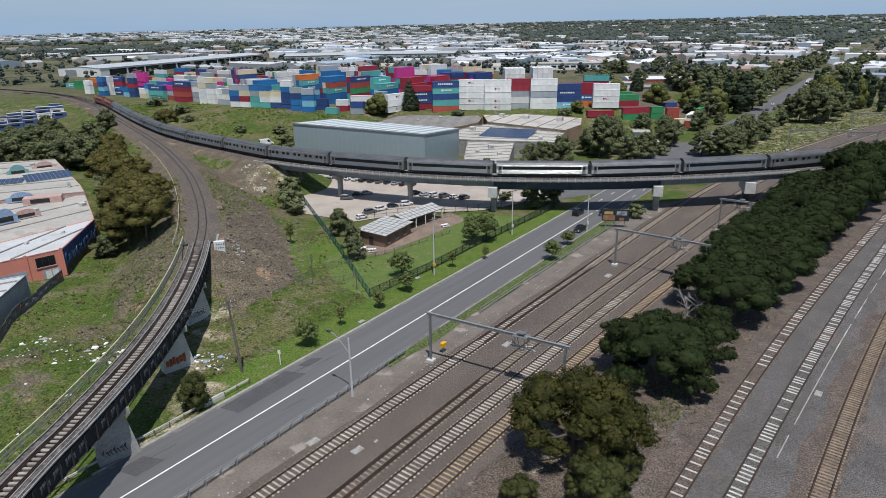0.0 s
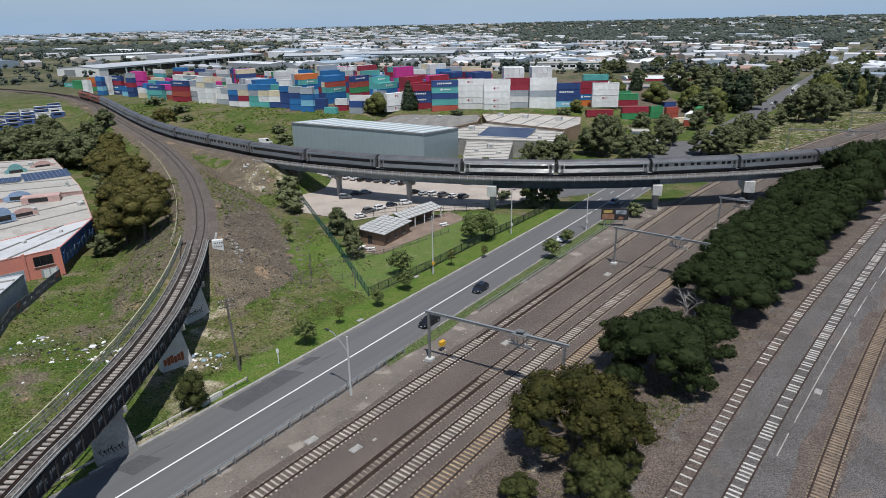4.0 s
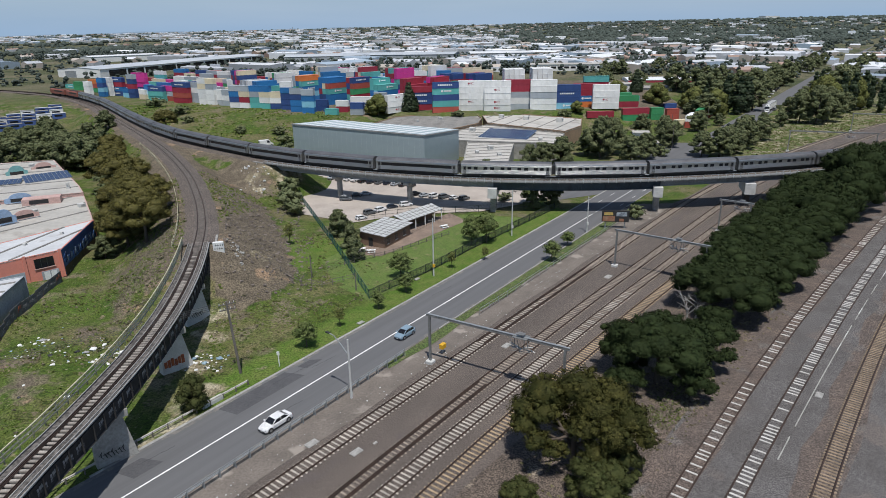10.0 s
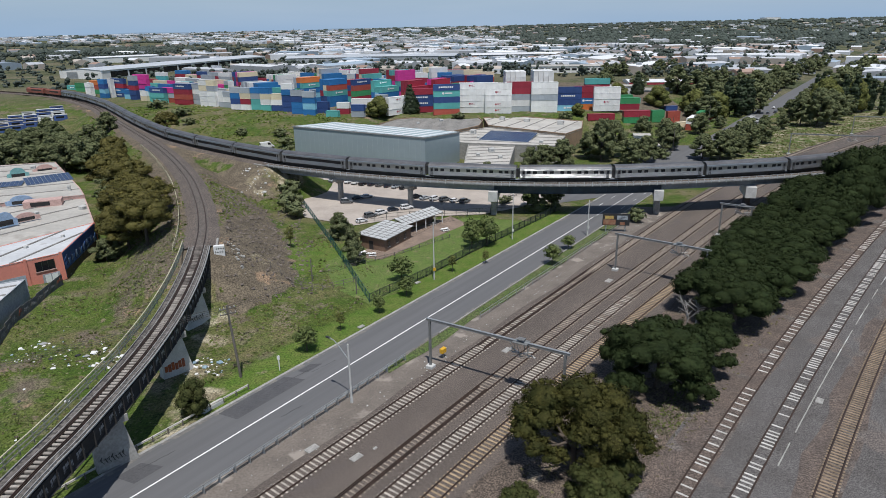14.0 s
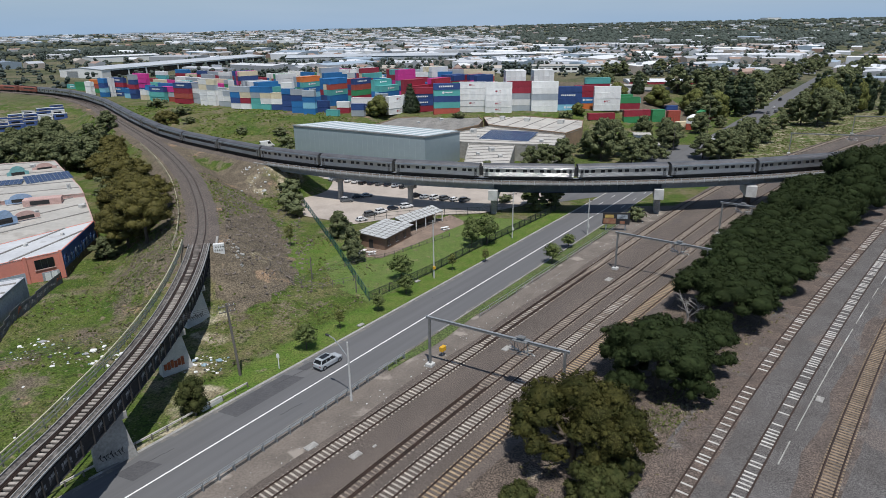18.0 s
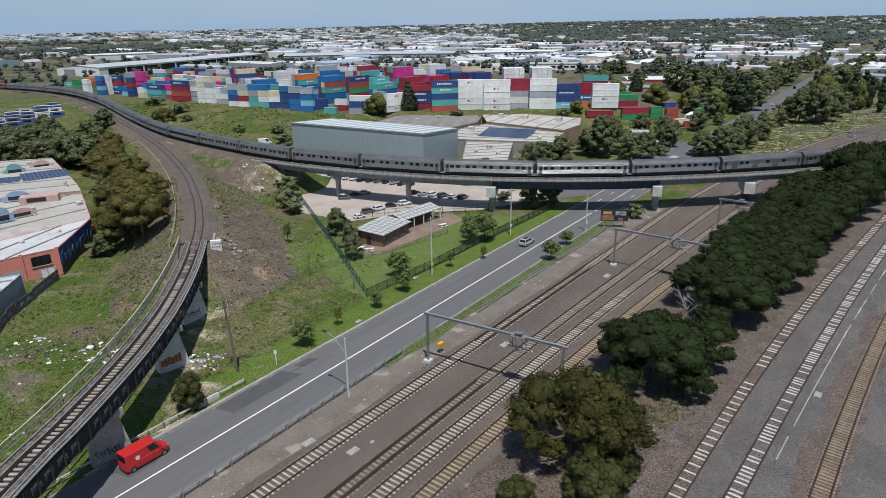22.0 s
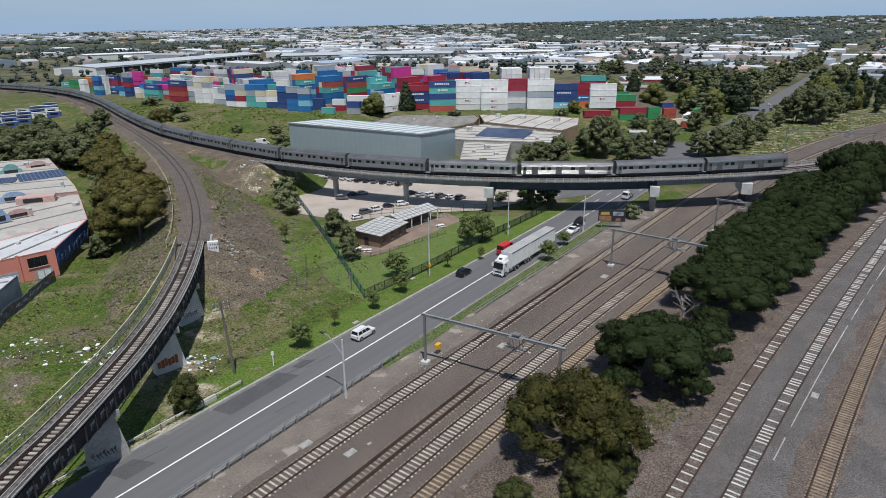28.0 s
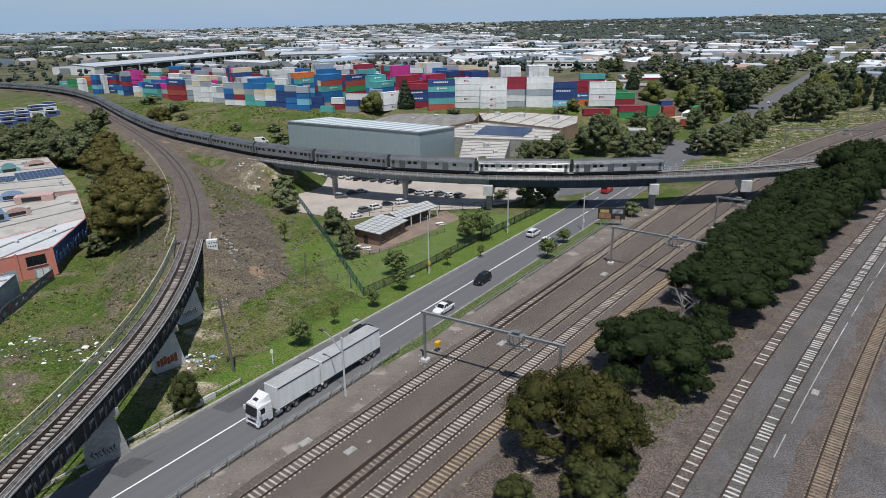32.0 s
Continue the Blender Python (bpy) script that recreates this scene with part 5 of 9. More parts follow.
# embankment trees
EMBANKMENT = (("wattle", -61.6, 125.5, 12.5, 1.0), ("wattle_b", -68.5, 131, 9, 1.0), ("wattle_b", -67.6, 139, 12.5, 1.0), ("wattle", -76.8, 153, 12.0, 0.95), ("wattle_b", -86, 170, 12.5, 1.0),
                      ("wattle", -100, 186, 13.0, 1.0), ("gum_b", -110, 205, 9, 1.3), ("gum_b", -122, 222, 9.5, 1.4), ("gum", -131, 217, 11, 1.4), ("gum_b", -146, 214, 12, 1.5),
                      ("gum_b", -142, 235, 11, 1.5), ("gum", -155, 250, 11, 1.4), ("gum_b", -165, 232, 12, 1.6), ("gum_b", -170, 280, 9, 1.3), ("gum_b", -185, 300, 8, 1.4), ("gum", -182, 245, 12, 1.4),
                      ("wattle_b", -109, 254, 9.0, 1.0))
SHRUBS = (("bush", -100, 247, 3.5, 1.5), ("bush", -80, 231, 4.0, 1.6), ("bush", -74, 229, 3.4, 1.4), ("bush", -64, 262, 3.5, 1.7), ("bush", -70, 275, 3.4, 1.6),
                      ("bush", -40.5, 165, 5.2, 1.1), ("bush", -38.2, 158.5, 4.2, 1.1), ("bush", -42, 171, 4, 1.1), ("bush", -43.5, 176, 4.6, 1.3), ("bush", -40.5, 168, 3.4, 1.2), ("bush", -58, 246, 4, 1.5), ("willow", -29, 297, 9.0, 1.25), ("conifer", -14.5, 304, 15, 1.1),
                      ("bush", 8, 290, 3.2, 1.5), ("willow", 62, 293, 5, 1.1), ("bush", 56, 288, 4, 1.2), ("bush", -128, 315, 4.5, 1.6), ("bush", -150, 340, 5, 1.6), ("bush", -118, 300, 3, 1.5), ("bush", -88, 280, 3.4, 1.4))
SLOPE = (("wattle_b", -74.5, 139, 9.0, 1.0), ("wattle_b", -83.5, 158, 9.5, 1.0), ("gum_b", -88, 164, 8.0, 1.1), ("gum_b", -95.5, 180, 8.5, 1.2), ("gum_b", -72, 127.5, 5.0, 1.2), ("wattle", -109, 209, 10.0, 1.0), ("wattle_b", -117, 225, 8.2, 1.1), ("gum_b", -127, 237, 8.6, 1.3), ("gum_b", -143, 259, 8.4, 1.3), ("gum_b", -139, 266, 7.8, 1.3), ("wattle_b", -106, 203, 9.0, 1.0), ("gum_b", -130, 228, 9.0, 1.3))
for zone in (EMBANKMENT, SHRUBS, SLOPE):
    for k, x, y, h, w in zone:
        tree(k, x, y, h, w)
tree("cypress", -31.9, 69.6, 5.6, 1.0)
# street and garden trees
for k, x, y, h, w in (("street", -20.9, 86.2, 4.1, 1.15), ("street_b", -16.8, 92.9, 3.4, 0.9), ("street", -11.1, 99.5, 3.2, 1.0), ("street", -6.8, 106.6, 3.7, 1.1), ("street", -8.1, 113.6, 5.0, 1.25), ("street_b", 1.8, 118.2, 3.6, 1.0),
                      ("street_b", 8.7, 122.5, 3.0, 1.0), ("street", 6.3, 131.6, 5.6, 1.0), ("street", 9.8, 133.6, 6.8, 1.05), ("street", 6.6, 135.6, 5.8, 1.0), ("gum_b", 24, 160.0, 5.0, 1.1), ("street", 22.2, 121.1, 4.4, 1.1), ("street", 27.3, 130.6, 3.2, 1.3),
                      ("bush", 47.6, 150.2, 3.6, 1.1), ("gum_b", -23.9, 140.5, 6.1, 1.1), ("gum_b", -18.4, 123.5, 5.0, 1.0), ("gum_b", -20, 131, 5.4, 0.9), ("gum_b", 29, 163, 5.5, 1.2), ("street", 23, 166, 4, 1.4), ("bush", 17, 168, 2.6, 1.2), ("street_b", -34, 134, 5.2, 0.8)):
    tree(k, x, y, h, w, group="young street trees" if k.startswith("street") else "")
# gums beyond the bridge and behind the workshops
for i in range(36):
    a, b = (i * 0.618) % 1, (i * 0.755 + 0.2) % 1
    x, y = (-158 + 36 * b) * (1 - a) + (-194 + 44 * b) * a, (236 - 20 * b) * (1 - a) + (283 - 14 * b) * a
    tree(("gum_b", "gum", "gum_b", "gum")[i % 4], x, y, (7 + 5 * ((i * 0.29) % 1)) * (1 - 0.35 * a), 1.3, group="trees behind the workshops")
# beside the avenue beyond the bridge
BESIDE = (("gum", 93, 224, 9.0, 1.35), ("gum", 99, 223, 10.4, 1.35), ("gum_b", 106, 229, 9.0, 1.3), ("gum_b", 113, 238, 11.0, 1.15), ("gum_b", 119, 247, 11.0, 1.2), ("gum_b", 129, 255, 9.2, 1.2), ("gum_b", 147, 290, 6.1, 1.2),
          ("gum_b", 154, 289, 6.5, 1.2), ("gum", 164, 302, 11.5, 1.1), ("gum", 167, 297, 15.1, 1.0), ("gum", 173, 294, 17.2, 1.0), ("gum", 182, 301, 16.0, 1.1), ("gum", 194, 314, 12.9, 1.1), ("willow", 194, 327, 17.6, 0.9),
          ("willow", 220, 342, 15.7, 0.8), ("poplar", 216, 374, 18.3, 1.0), ("poplar", 225, 384, 18.8, 1.0), ("gum", 232, 378, 21.0, 1.0))
ACROSS = (("gum", 57, 225, 14.6, 1.0), ("gum", 63, 231, 13.1, 1.0), ("gum_b", 54, 231, 9.7, 1.1), ("gum_b", 84, 266, 9.8, 1.1), ("gum_b", 92, 262, 9.5, 1.1), ("gum_b", 92, 250, 5.0, 1.0), ("bush", 79, 226, 3.9, 1.2),
          ("willow", 113, 337, 9.9, 1.2), ("willow", 92, 338, 9.4, 1.2), ("willow", 131, 335, 11.5, 1.1), ("willow", 138, 323, 12.6, 1.0), ("gum_b", 128, 294, 5.6, 1.2))
TALL = (("poplar", 147, 331, 20.7, 1.5), ("poplar", 152, 328, 20.4, 1.6), ("poplar", 160, 336, 19.2, 1.6), ("gum", 166, 342, 16.2, 1.1), ("gum", 140, 385, 16.9, 1.2), ("gum", 148, 378, 16.6, 1.2), ("gum", 153, 369, 16.0, 1.2), ("gum", 205, 424, 16.7, 1.2),
        ("gum", 272, 514, 16.1, 1.3), ("conifer", 113, 374, 14.3, 1.0), ("gum", 105, 414, 9.5, 1.4), ("gum", 182, 396, 8.3, 1.3), ("gum_b", 29, 206, 8.5, 1.0), ("gum_b", 34, 213, 8.0, 1.2), ("gum_b", 41, 215, 9.5, 1.2), ("gum_b", 14, 196, 6, 1.1), ("gum_b", 8, 186, 5, 1.1))
for zone in (BESIDE, ACROSS, TALL):
    for k, x, y, h, w in zone:
        tree(k, x, y, h, w)
wood = random.Random(64)
made = 0
while made < 46:
    x, y = wood.uniform(100, 250), wood.uniform(318, 480)
    n = (x - ROAD_O.x) * ROAD_N.x + (y - ROAD_O.y) * ROAD_N.y
    if -13 < n < 11 or n < -36 or n > 70:
        continue
    tree(wood.choice(("gum", "gum", "gum_b", "poplar", "gum_b")), x, y, wood.uniform(7, 12.5), wood.uniform(1.2, 1.6), group="belt of trees along the avenue")
    made += 1
for i in range(9):
    u, n = 188 + 13 * i + wood.uniform(-3, 3), -11.5 - wood.uniform(0, 6)
    tree(("gum_b", "gum", "gum_b")[i % 3], *on_road(u, n)[:2], wood.uniform(5.5, 9.5), 1.3, 0.0, group="belt of trees along the avenue")
made = 0
while made < 34:
    x, y = wood.uniform(60, 330), wood.uniform(395, 560)
    n = (x - ROAD_O.x) * ROAD_N.x + (y - ROAD_O.y) * ROAD_N.y
    if abs(n) < 14 or any(math.hypot(x - p, y - q) < r for p, q, r in ((149, 446, 34), (108, 562, 36), (255, 610, 46))) or x < 0.35 * y - 60:
        continue
    tree("gum_far", x, y, wood.uniform(7, 12), 1.3, group="trees among the far works")
    made += 1
for i in range(26):
    for side in (-1, 1):
        tree("gum_far", *on_road(430 + 14 * i + wood.uniform(-5, 5), side * wood.uniform(12, 30))[:2], wood.uniform(8, 14), 1.2, 0.0, group="belt of trees along the avenue")
for i in range(14):
    tree("poplar", 208 + 7.5 * i + row.uniform(-1.5, 1.5), 335 + 3.4 * i + row.uniform(-3, 3), row.uniform(16, 22), 1.2, 0.0, group="row of poplars")

# ---- containers ----
BOX_COLOURS = {"white": (0.88, 0.88, 0.86), "navy": (0.04, 0.085, 0.25), "blue": (0.035, 0.19, 0.46), "teal": (0.13, 0.46, 0.43), "maroon": (0.36, 0.035, 0.06), "rust": (0.46, 0.1, 0.07),
               "pink": (0.72, 0.06, 0.34), "grey": (0.42, 0.46, 0.5), "cream": (0.8, 0.7, 0.5), "green": (0.06, 0.3, 0.12), "sky": (0.26, 0.56, 0.72), "orange": (0.75, 0.22, 0.06)}
BOX_MAT = {k: surf("container_" + k, c, tuple(0.9 * v for v in c), 3, 0.5, spot=tuple(0.6 * v + 0.08 for v in c), spot_size=2.2, spot_at=0.7, per=0.12, dark=0.88) for k, c in BOX_COLOURS.items()}
BOX_PROTO = {}


def box_shape(length, h=2.75):
    body = Shape()
    n = int(length / 0.55)
    for y in (-1.19, 1.19):
        ring = []
        for i in range(n):
            x0 = -length / 2 + 0.15 + (length - 0.3) * i / n
            dx = (length - 0.3) / n
            for q, d in ((0, 0), (0.3, 0), (0.5, 1), (0.8, 1)):
                ring.append((x0 + q * dx, y - math.copysign(0.05 * d, y)))
        ring.append((length / 2 - 0.15, y))
        k = len(ring)
        body.add([(x, yy, 0.12) for x, yy in ring] + [(x, yy, h - 0.12) for x, yy in ring], [(i, i + 1, i + k + 1, i + k) for i in range(k - 1)])
    body.box(-length / 2 + 0.06, length / 2 - 0.06, -1.17, 1.17, h - 0.14, h - 0.03).box(-length / 2 + 0.03, -length / 2 + 0.08, -1.15, 1.15, 0.1, h - 0.1)
    body.box(length / 2 - 0.2, length / 2 - 0.1, -1.15, 1.15, 0.1, h - 0.1).box(-length / 2 + 0.05, length / 2 - 0.05, -1.1, 1.1, 0.03, 0.14)
    rim = Shape()
    for x in (-length / 2, length / 2 - 0.14):
        for y in (-1.22, 1.08):
            rim.box(x, x + 0.14, y, y + 0.14, 0, h)
        rim.box(x, x + 0.14, -1.1, 1.1, h - 0.12, h).box(x, x + 0.14, -1.1, 1.1, 0, 0.14)
    for y in (-1.22, 1.14):
        rim.box(-length / 2 + 0.14, length / 2 - 0.14, y, y + 0.08, h - 0.1, h - 0.01).box(-length / 2 + 0.14, length / 2 - 0.14, y, y + 0.08, 0, 0.13)
    door = Shape()
    for y in (-1.08, 0.01):
        door.box(length / 2 - 0.1, length / 2 - 0.05, y, y + 1.07, 0.14, h - 0.12)
        for q in (0.3, 0.78):
            door.tube([(length / 2 - 0.02, y + q, 0.1), (length / 2 - 0.02, y + q, h - 0.1)], 0.025, 5)
    return body, rim, door


BOX_MESH = {L: box_shape(L) for L in (12.19, 6.06)}
BOX_H = 2.75


def container(L, colour, m):
    key = (L, colour)
    if key not in BOX_PROTO:
        meshes = []
        for nm, sh in zip(("body", "outer_frame", "door"), BOX_MESH[L]):
            me = sh.mesh(nm)
            me.materials.append(BOX_MAT[colour])
            meshes.append(me)
        mark = None
        if colour in ("blue", "navy", "teal", "white", "sky"):
            mark = []
            y0, y1 = -1.243, -1.227
            sh = Shape()
            if colour == "white":
                if L > 9:
                    sh.tube([(-1.1, y0, 1.5), (-1.1, y1, 1.5)], 0.42, 14).box(-0.5, -0.32, y0, y1, 1.1, 1.9).box(0.1, 0.28, y0, y1, 1.1, 1.9).box(0.5, 1.1, y0, y1, 1.1, 1.22).box(0.5, 1.1, y0, y1, 1.78, 1.9)
            elif colour == "navy":
                for q in range(8):
                    sh.box(-3.6 + q * 0.85, -3.0 + q * 0.85, y0, y1, 1.15, 1.85)
            else:
                sh.tube([(-1.6, y0, 1.5), (-1.6, y1, 1.5)], 0.55, 12).box(-0.7, 2.6, y0, y1, 1.25, 1.8)
            me = sh.mesh("marking")
            me.materials.append(BOX_MAT["maroon" if colour == "white" else "white"])
            mark.append(me)
        BOX_PROTO[key] = (meshes, mark)
    meshes, mark = BOX_PROTO[key]
    t = thing("shipping_container", ("forty-foot " if L > 10 else "twenty-foot ") + colour + " corrugated steel container in a stack", "container", m, "stacked shipping containers")
    for nm, me in zip(("body", "outer_frame", "door"), meshes):
        part(nm, me, None, t)
    if mark and L > 9 and yard.random() < (0.3 if colour == "white" else 0.6):
        for me in mark:
            part("marking", me, None, t)


STUFF_BOX = {k: Shape() for k in BOX_COLOURS}
yard = random.Random(77)


def stack(x, y, turn, L, levels, palette, near):
    for k in range(levels):
        c = yard.choice(palette)
        m = pose(x + yard.uniform(-0.06, 0.06), y + yard.uniform(-0.06, 0.06), PLATEAU + k * BOX_H, 0, 0, turn)
        if near:
            container(L, c, m)
        else:
            STUFF_BOX[c].box(-L / 2, L / 2, -1.22, 1.22, 0.02, BOX_H - 0.02, m)


MIXED = ["blue", "navy", "navy", "teal", "maroon", "maroon", "rust", "grey", "white", "white", "green", "blue", "pink", "cream", "white", "white", "cream", "grey", "white"]
WHITES, BLUES, REDS, PINKS, CREAMS = ["white", "white", "white", "cream"], ["blue", "navy", "teal", "blue", "grey", "sky"], ["maroon", "rust", "maroon", "navy", "grey"], ["pink", "pink", "maroon", "navy"], ["cream", "white", "white", "grey"]
# the front of the yard: place, turn, length, colours from the ground up
FRONT = [(-260.0, 461.5, -30, 12.19, "teal"), (-246.0, 447.1, -30, 12.19, "green green"), (-222.3, 412.5, -30, 6.06, "white white white"), 
         (-225.8, 428.8, -30, 12.19, "green rust orange"), (-207.1, 400.3, -30, 6.06, "blue sky navy blue"), (-204.5, 403.1, -30, 6.06, "white white white white"), 
         (-199.3, 404.0, -30, 12.19, "navy blue maroon navy"), (-187.7, 391.1, -30, 6.06, "sky blue"), (-182.4, 387.2, -30, 6.06, "navy navy maroon navy grey"), 
         (-182.4, 398.3, -30, 12.19, "pink navy pink pink pink"), (-172.9, 379.9, -30, 6.06, "cream white"), (-169.2, 379.3, -30, 6.06, "teal sky blue"), 
         (-160.0, 368.3, -30, 12.19, "teal teal navy"), (-152.3, 367.2, -30, 12.19, "rust grey pink"), (-142.0, 357.7, -30, 12.19, "maroon rust maroon navy"), 
         (-134.5, 356.7, -30, 12.19, "grey grey white grey"), (-123.2, 344.9, -30, 12.19, "white white white cream white"), (-113.9, 341.3, -30, 12.19, "grey white white"), 
         (-101.6, 329.8, -22, 12.19, "white navy blue grey"), (-90.3, 326.0, -22, 12.19, "teal teal grey blue"), (-81.7, 323.2, -12, 6.06, "navy white cream"), 
         (-74.4, 315.7, -12, 6.06, "navy navy navy blue white"), (-68.8, 310.7, -12, 6.06, "blue blue navy grey"), (-61.8, 303.7, -12, 6.06, "blue sky blue grey"), 
         (-56.7, 309.2, -12, 6.06, "navy navy"), (-49.9, 296.4, -12, 6.06, "teal"), (-46.3, 305.7, -12, 6.06, "maroon white"), (-38.0, 294.9, -12, 6.06, "grey navy"), 
         (-38.5, 320.5, -12, 12.19, "navy white"), (-28.6, 311.8, -12, 6.06, "grey white grey"), (-20.5, 301.5, 42, 12.19, "white white white"), 
         (2.4, 298, 6, 12.19, "rust teal navy teal navy"), (-9.5, 309, 6, 12.19, "maroon navy navy maroon"), (14.6, 303.6, -5, 12.19, "white white white white white"), 
         (26.6, 300.4, -7, 12.19, "white white white white white"), (36.8, 305.0, -4, 12.19, "grey white grey maroon maroon"), 
         (48.0, 301.6, -4, 12.19, "white white grey white white"), (60.0, 305.5, -4, 12.19, "sky navy navy navy"), (69.5, 309.5, 0, 12.19, "orange blue maroon maroon"), 
         (77.5, 303.0, -3, 12.19, "white white white white"), (76, 318, 0, 12.19, "maroon teal teal maroon teal"), (88, 307, 0, 12.19, "maroon green")]
for x, y, turn, L, colours in FRONT:
    for k, c in enumerate(colours.split()):
        if L > 9 and -130 < x < -85:  # two short boxes end to end
            o = Vector((math.cos(radians(turn)), math.sin(radians(turn)))) * 3.06
            container(6.06, c, pose(x - o.x, y - o.y, PLATEAU + k * BOX_H, 0, 0, turn))
            container(6.06, yard.choice((c, "cream", "blue", "white", "maroon", "grey")), pose(x + o.x, y + o.y, PLATEAU + k * BOX_H, 0, 0, turn))
            continue
        container(L, c, pose(x + yard.uniform(-0.08, 0.08), y + yard.uniform(-0.08, 0.08), PLATEAU + k * BOX_H, 0, 0, turn))
# white refrigerated boxes, ends to the front
for x, y in ((38, 338), (52.5, 340)):
    for i in range(4):
        for k in range(6):
            m = pose(x + (i - 1.5) * 2.6, y, PLATEAU + k * BOX_H, 0, 0, -90)
            container(12.19, "white", m)
for r_ in range(1, 10):
    depth = (0, 3, 17, 20, 36, 39, 57, 60, 80, 83, 104, 107)[r_]
    for i in range(26):
        q = i / 25
        x = -236 + 300 * q + yard.uniform(-1, 1)
        y0 = 446 - 0.78 * (x + 236) if x < -75 else 316
        if x + depth * 0.35 > 28 and r_ > 1 or yard.random() < 0.08 or (-92 < x + depth * 0.35 < 8 and r_ < 6) or (x > -80 and r_ < 2):
            continue
        zone = PINKS if -190 < x < -150 and r_ < 3 else CREAMS if -160 < x < -90 and r_ < 7 else BLUES if -85 < x < -40 and r_ < 5 else MIXED
        lv = min(5, max(1, (2, 3, 3, 4, 4, 4, 4, 5, 5, 5, 5, 5)[r_] + yard.choice((-1, -1, 0, 0)) - (2 if x < -150 else 1 if x < -100 else 0)))
        stack(x + depth * 0.35, y0 + depth, -31 if x < -75 else -6, 12.19, lv, zone, r_ < 2 and -150 < x < 40)
# loose boxes on the low ground beside the avenue
for x, y, turn, L, colours in ((71.9, 289.1, 4, 12.19, "maroon"), (88.5, 291.4, 4, 12.19, "green maroon"), (100.7, 299.3, 8, 6.06, "green green"), (110.5, 306.0, 8, 6.06, "rust rust"), (118.5, 332.1, 5, 6.06, "navy"), (114.9, 293.5, 58, 12.19, "rust white"),
                                (125.6, 310.4, 58, 12.19, "teal green"), (136.2, 323.2, 58, 12.19, "rust"), (110.3, 293.2, 15, 6.06, "cream"), (88.5, 320.2, 5, 12.19, "maroon green"), (96.2, 332.6, 5, 12.19, "teal")):
    for k, c in enumerate(colours.split()):
        container(L, c, pose(x, y, float(ground_height(x, y)) + 0.05 + BOX_H * k, 0, 0, turn))
# blocks that stand at an angle, ends to the front
for x, y, columns, colours in ((-73, 356, 3, ("blue sky blue teal orange", "blue blue green blue orange", "navy blue teal grey grey")), (-56, 340, 3, ("blue blue teal rust blue", "blue navy teal cream blue", "blue navy maroon blue blue")),
                               (-42, 336, 2, ("navy maroon green rust navy", "navy teal maroon navy maroon")), (-28, 326, 3, ("teal blue blue teal", "teal blue sky teal", "navy blue blue teal teal")),
                               (-13, 324, 3, ("maroon rust maroon maroon", "maroon teal pink maroon maroon", "maroon navy rust maroon maroon")), (0, 330, 3, ("maroon rust teal maroon", "navy maroon pink maroon maroon", "maroon maroon navy maroon pink"))):
    for i in range(columns):
        o = (i - (columns - 1) / 2) * 2.6
        for k, c in enumerate(colours[i].split()):
            container(12.19, c, pose(x - o * 0.77, y + o * 0.64 , PLATEAU + k * BOX_H, 0, 0, 50))
for x, y, levels, palette in ((-42, 376, 6, MIXED), (8, 352, 5, ["navy", "blue", "sky", "maroon"]), (20, 350, 5, ["navy", "maroon", "rust", "pink"]), (-22, 360, 6, ["pink", "maroon", "navy", "teal"]), (-92, 381, 5, MIXED),
                              (-122, 408, 5, ["pink", "maroon", "navy", "cream"]), (-4, 380, 6, MIXED), (-66, 384, 6, MIXED), (-104, 366, 4, CREAMS), (-96, 358, 4, BLUES)):
    for i in range(4):
        o = (i - 1.5) * 2.6
        stack(x - o * 0.66, y + o * 0.75, 41, 12.19, levels - (1 if (x + i) % 3 == 0 else 0), palette, False)
me = bpy.data.meshes.new("container_stacks")
v, f, mi = [], [], []
for i, (k, s) in enumerate(STUFF_BOX.items()):
    f += [tuple(a + len(v) for a in q) for q in s.f]
    mi += [i] * len(s.f)
    v += s.v
    me.materials.append(BOX_MAT[k])
me.from_pydata(v, [], f)
me.polygons.foreach_set("material_index", mi)
tagged(new("container_stacks", me), "far rows of stacked containers in many colours", "containers", kind="stuff")


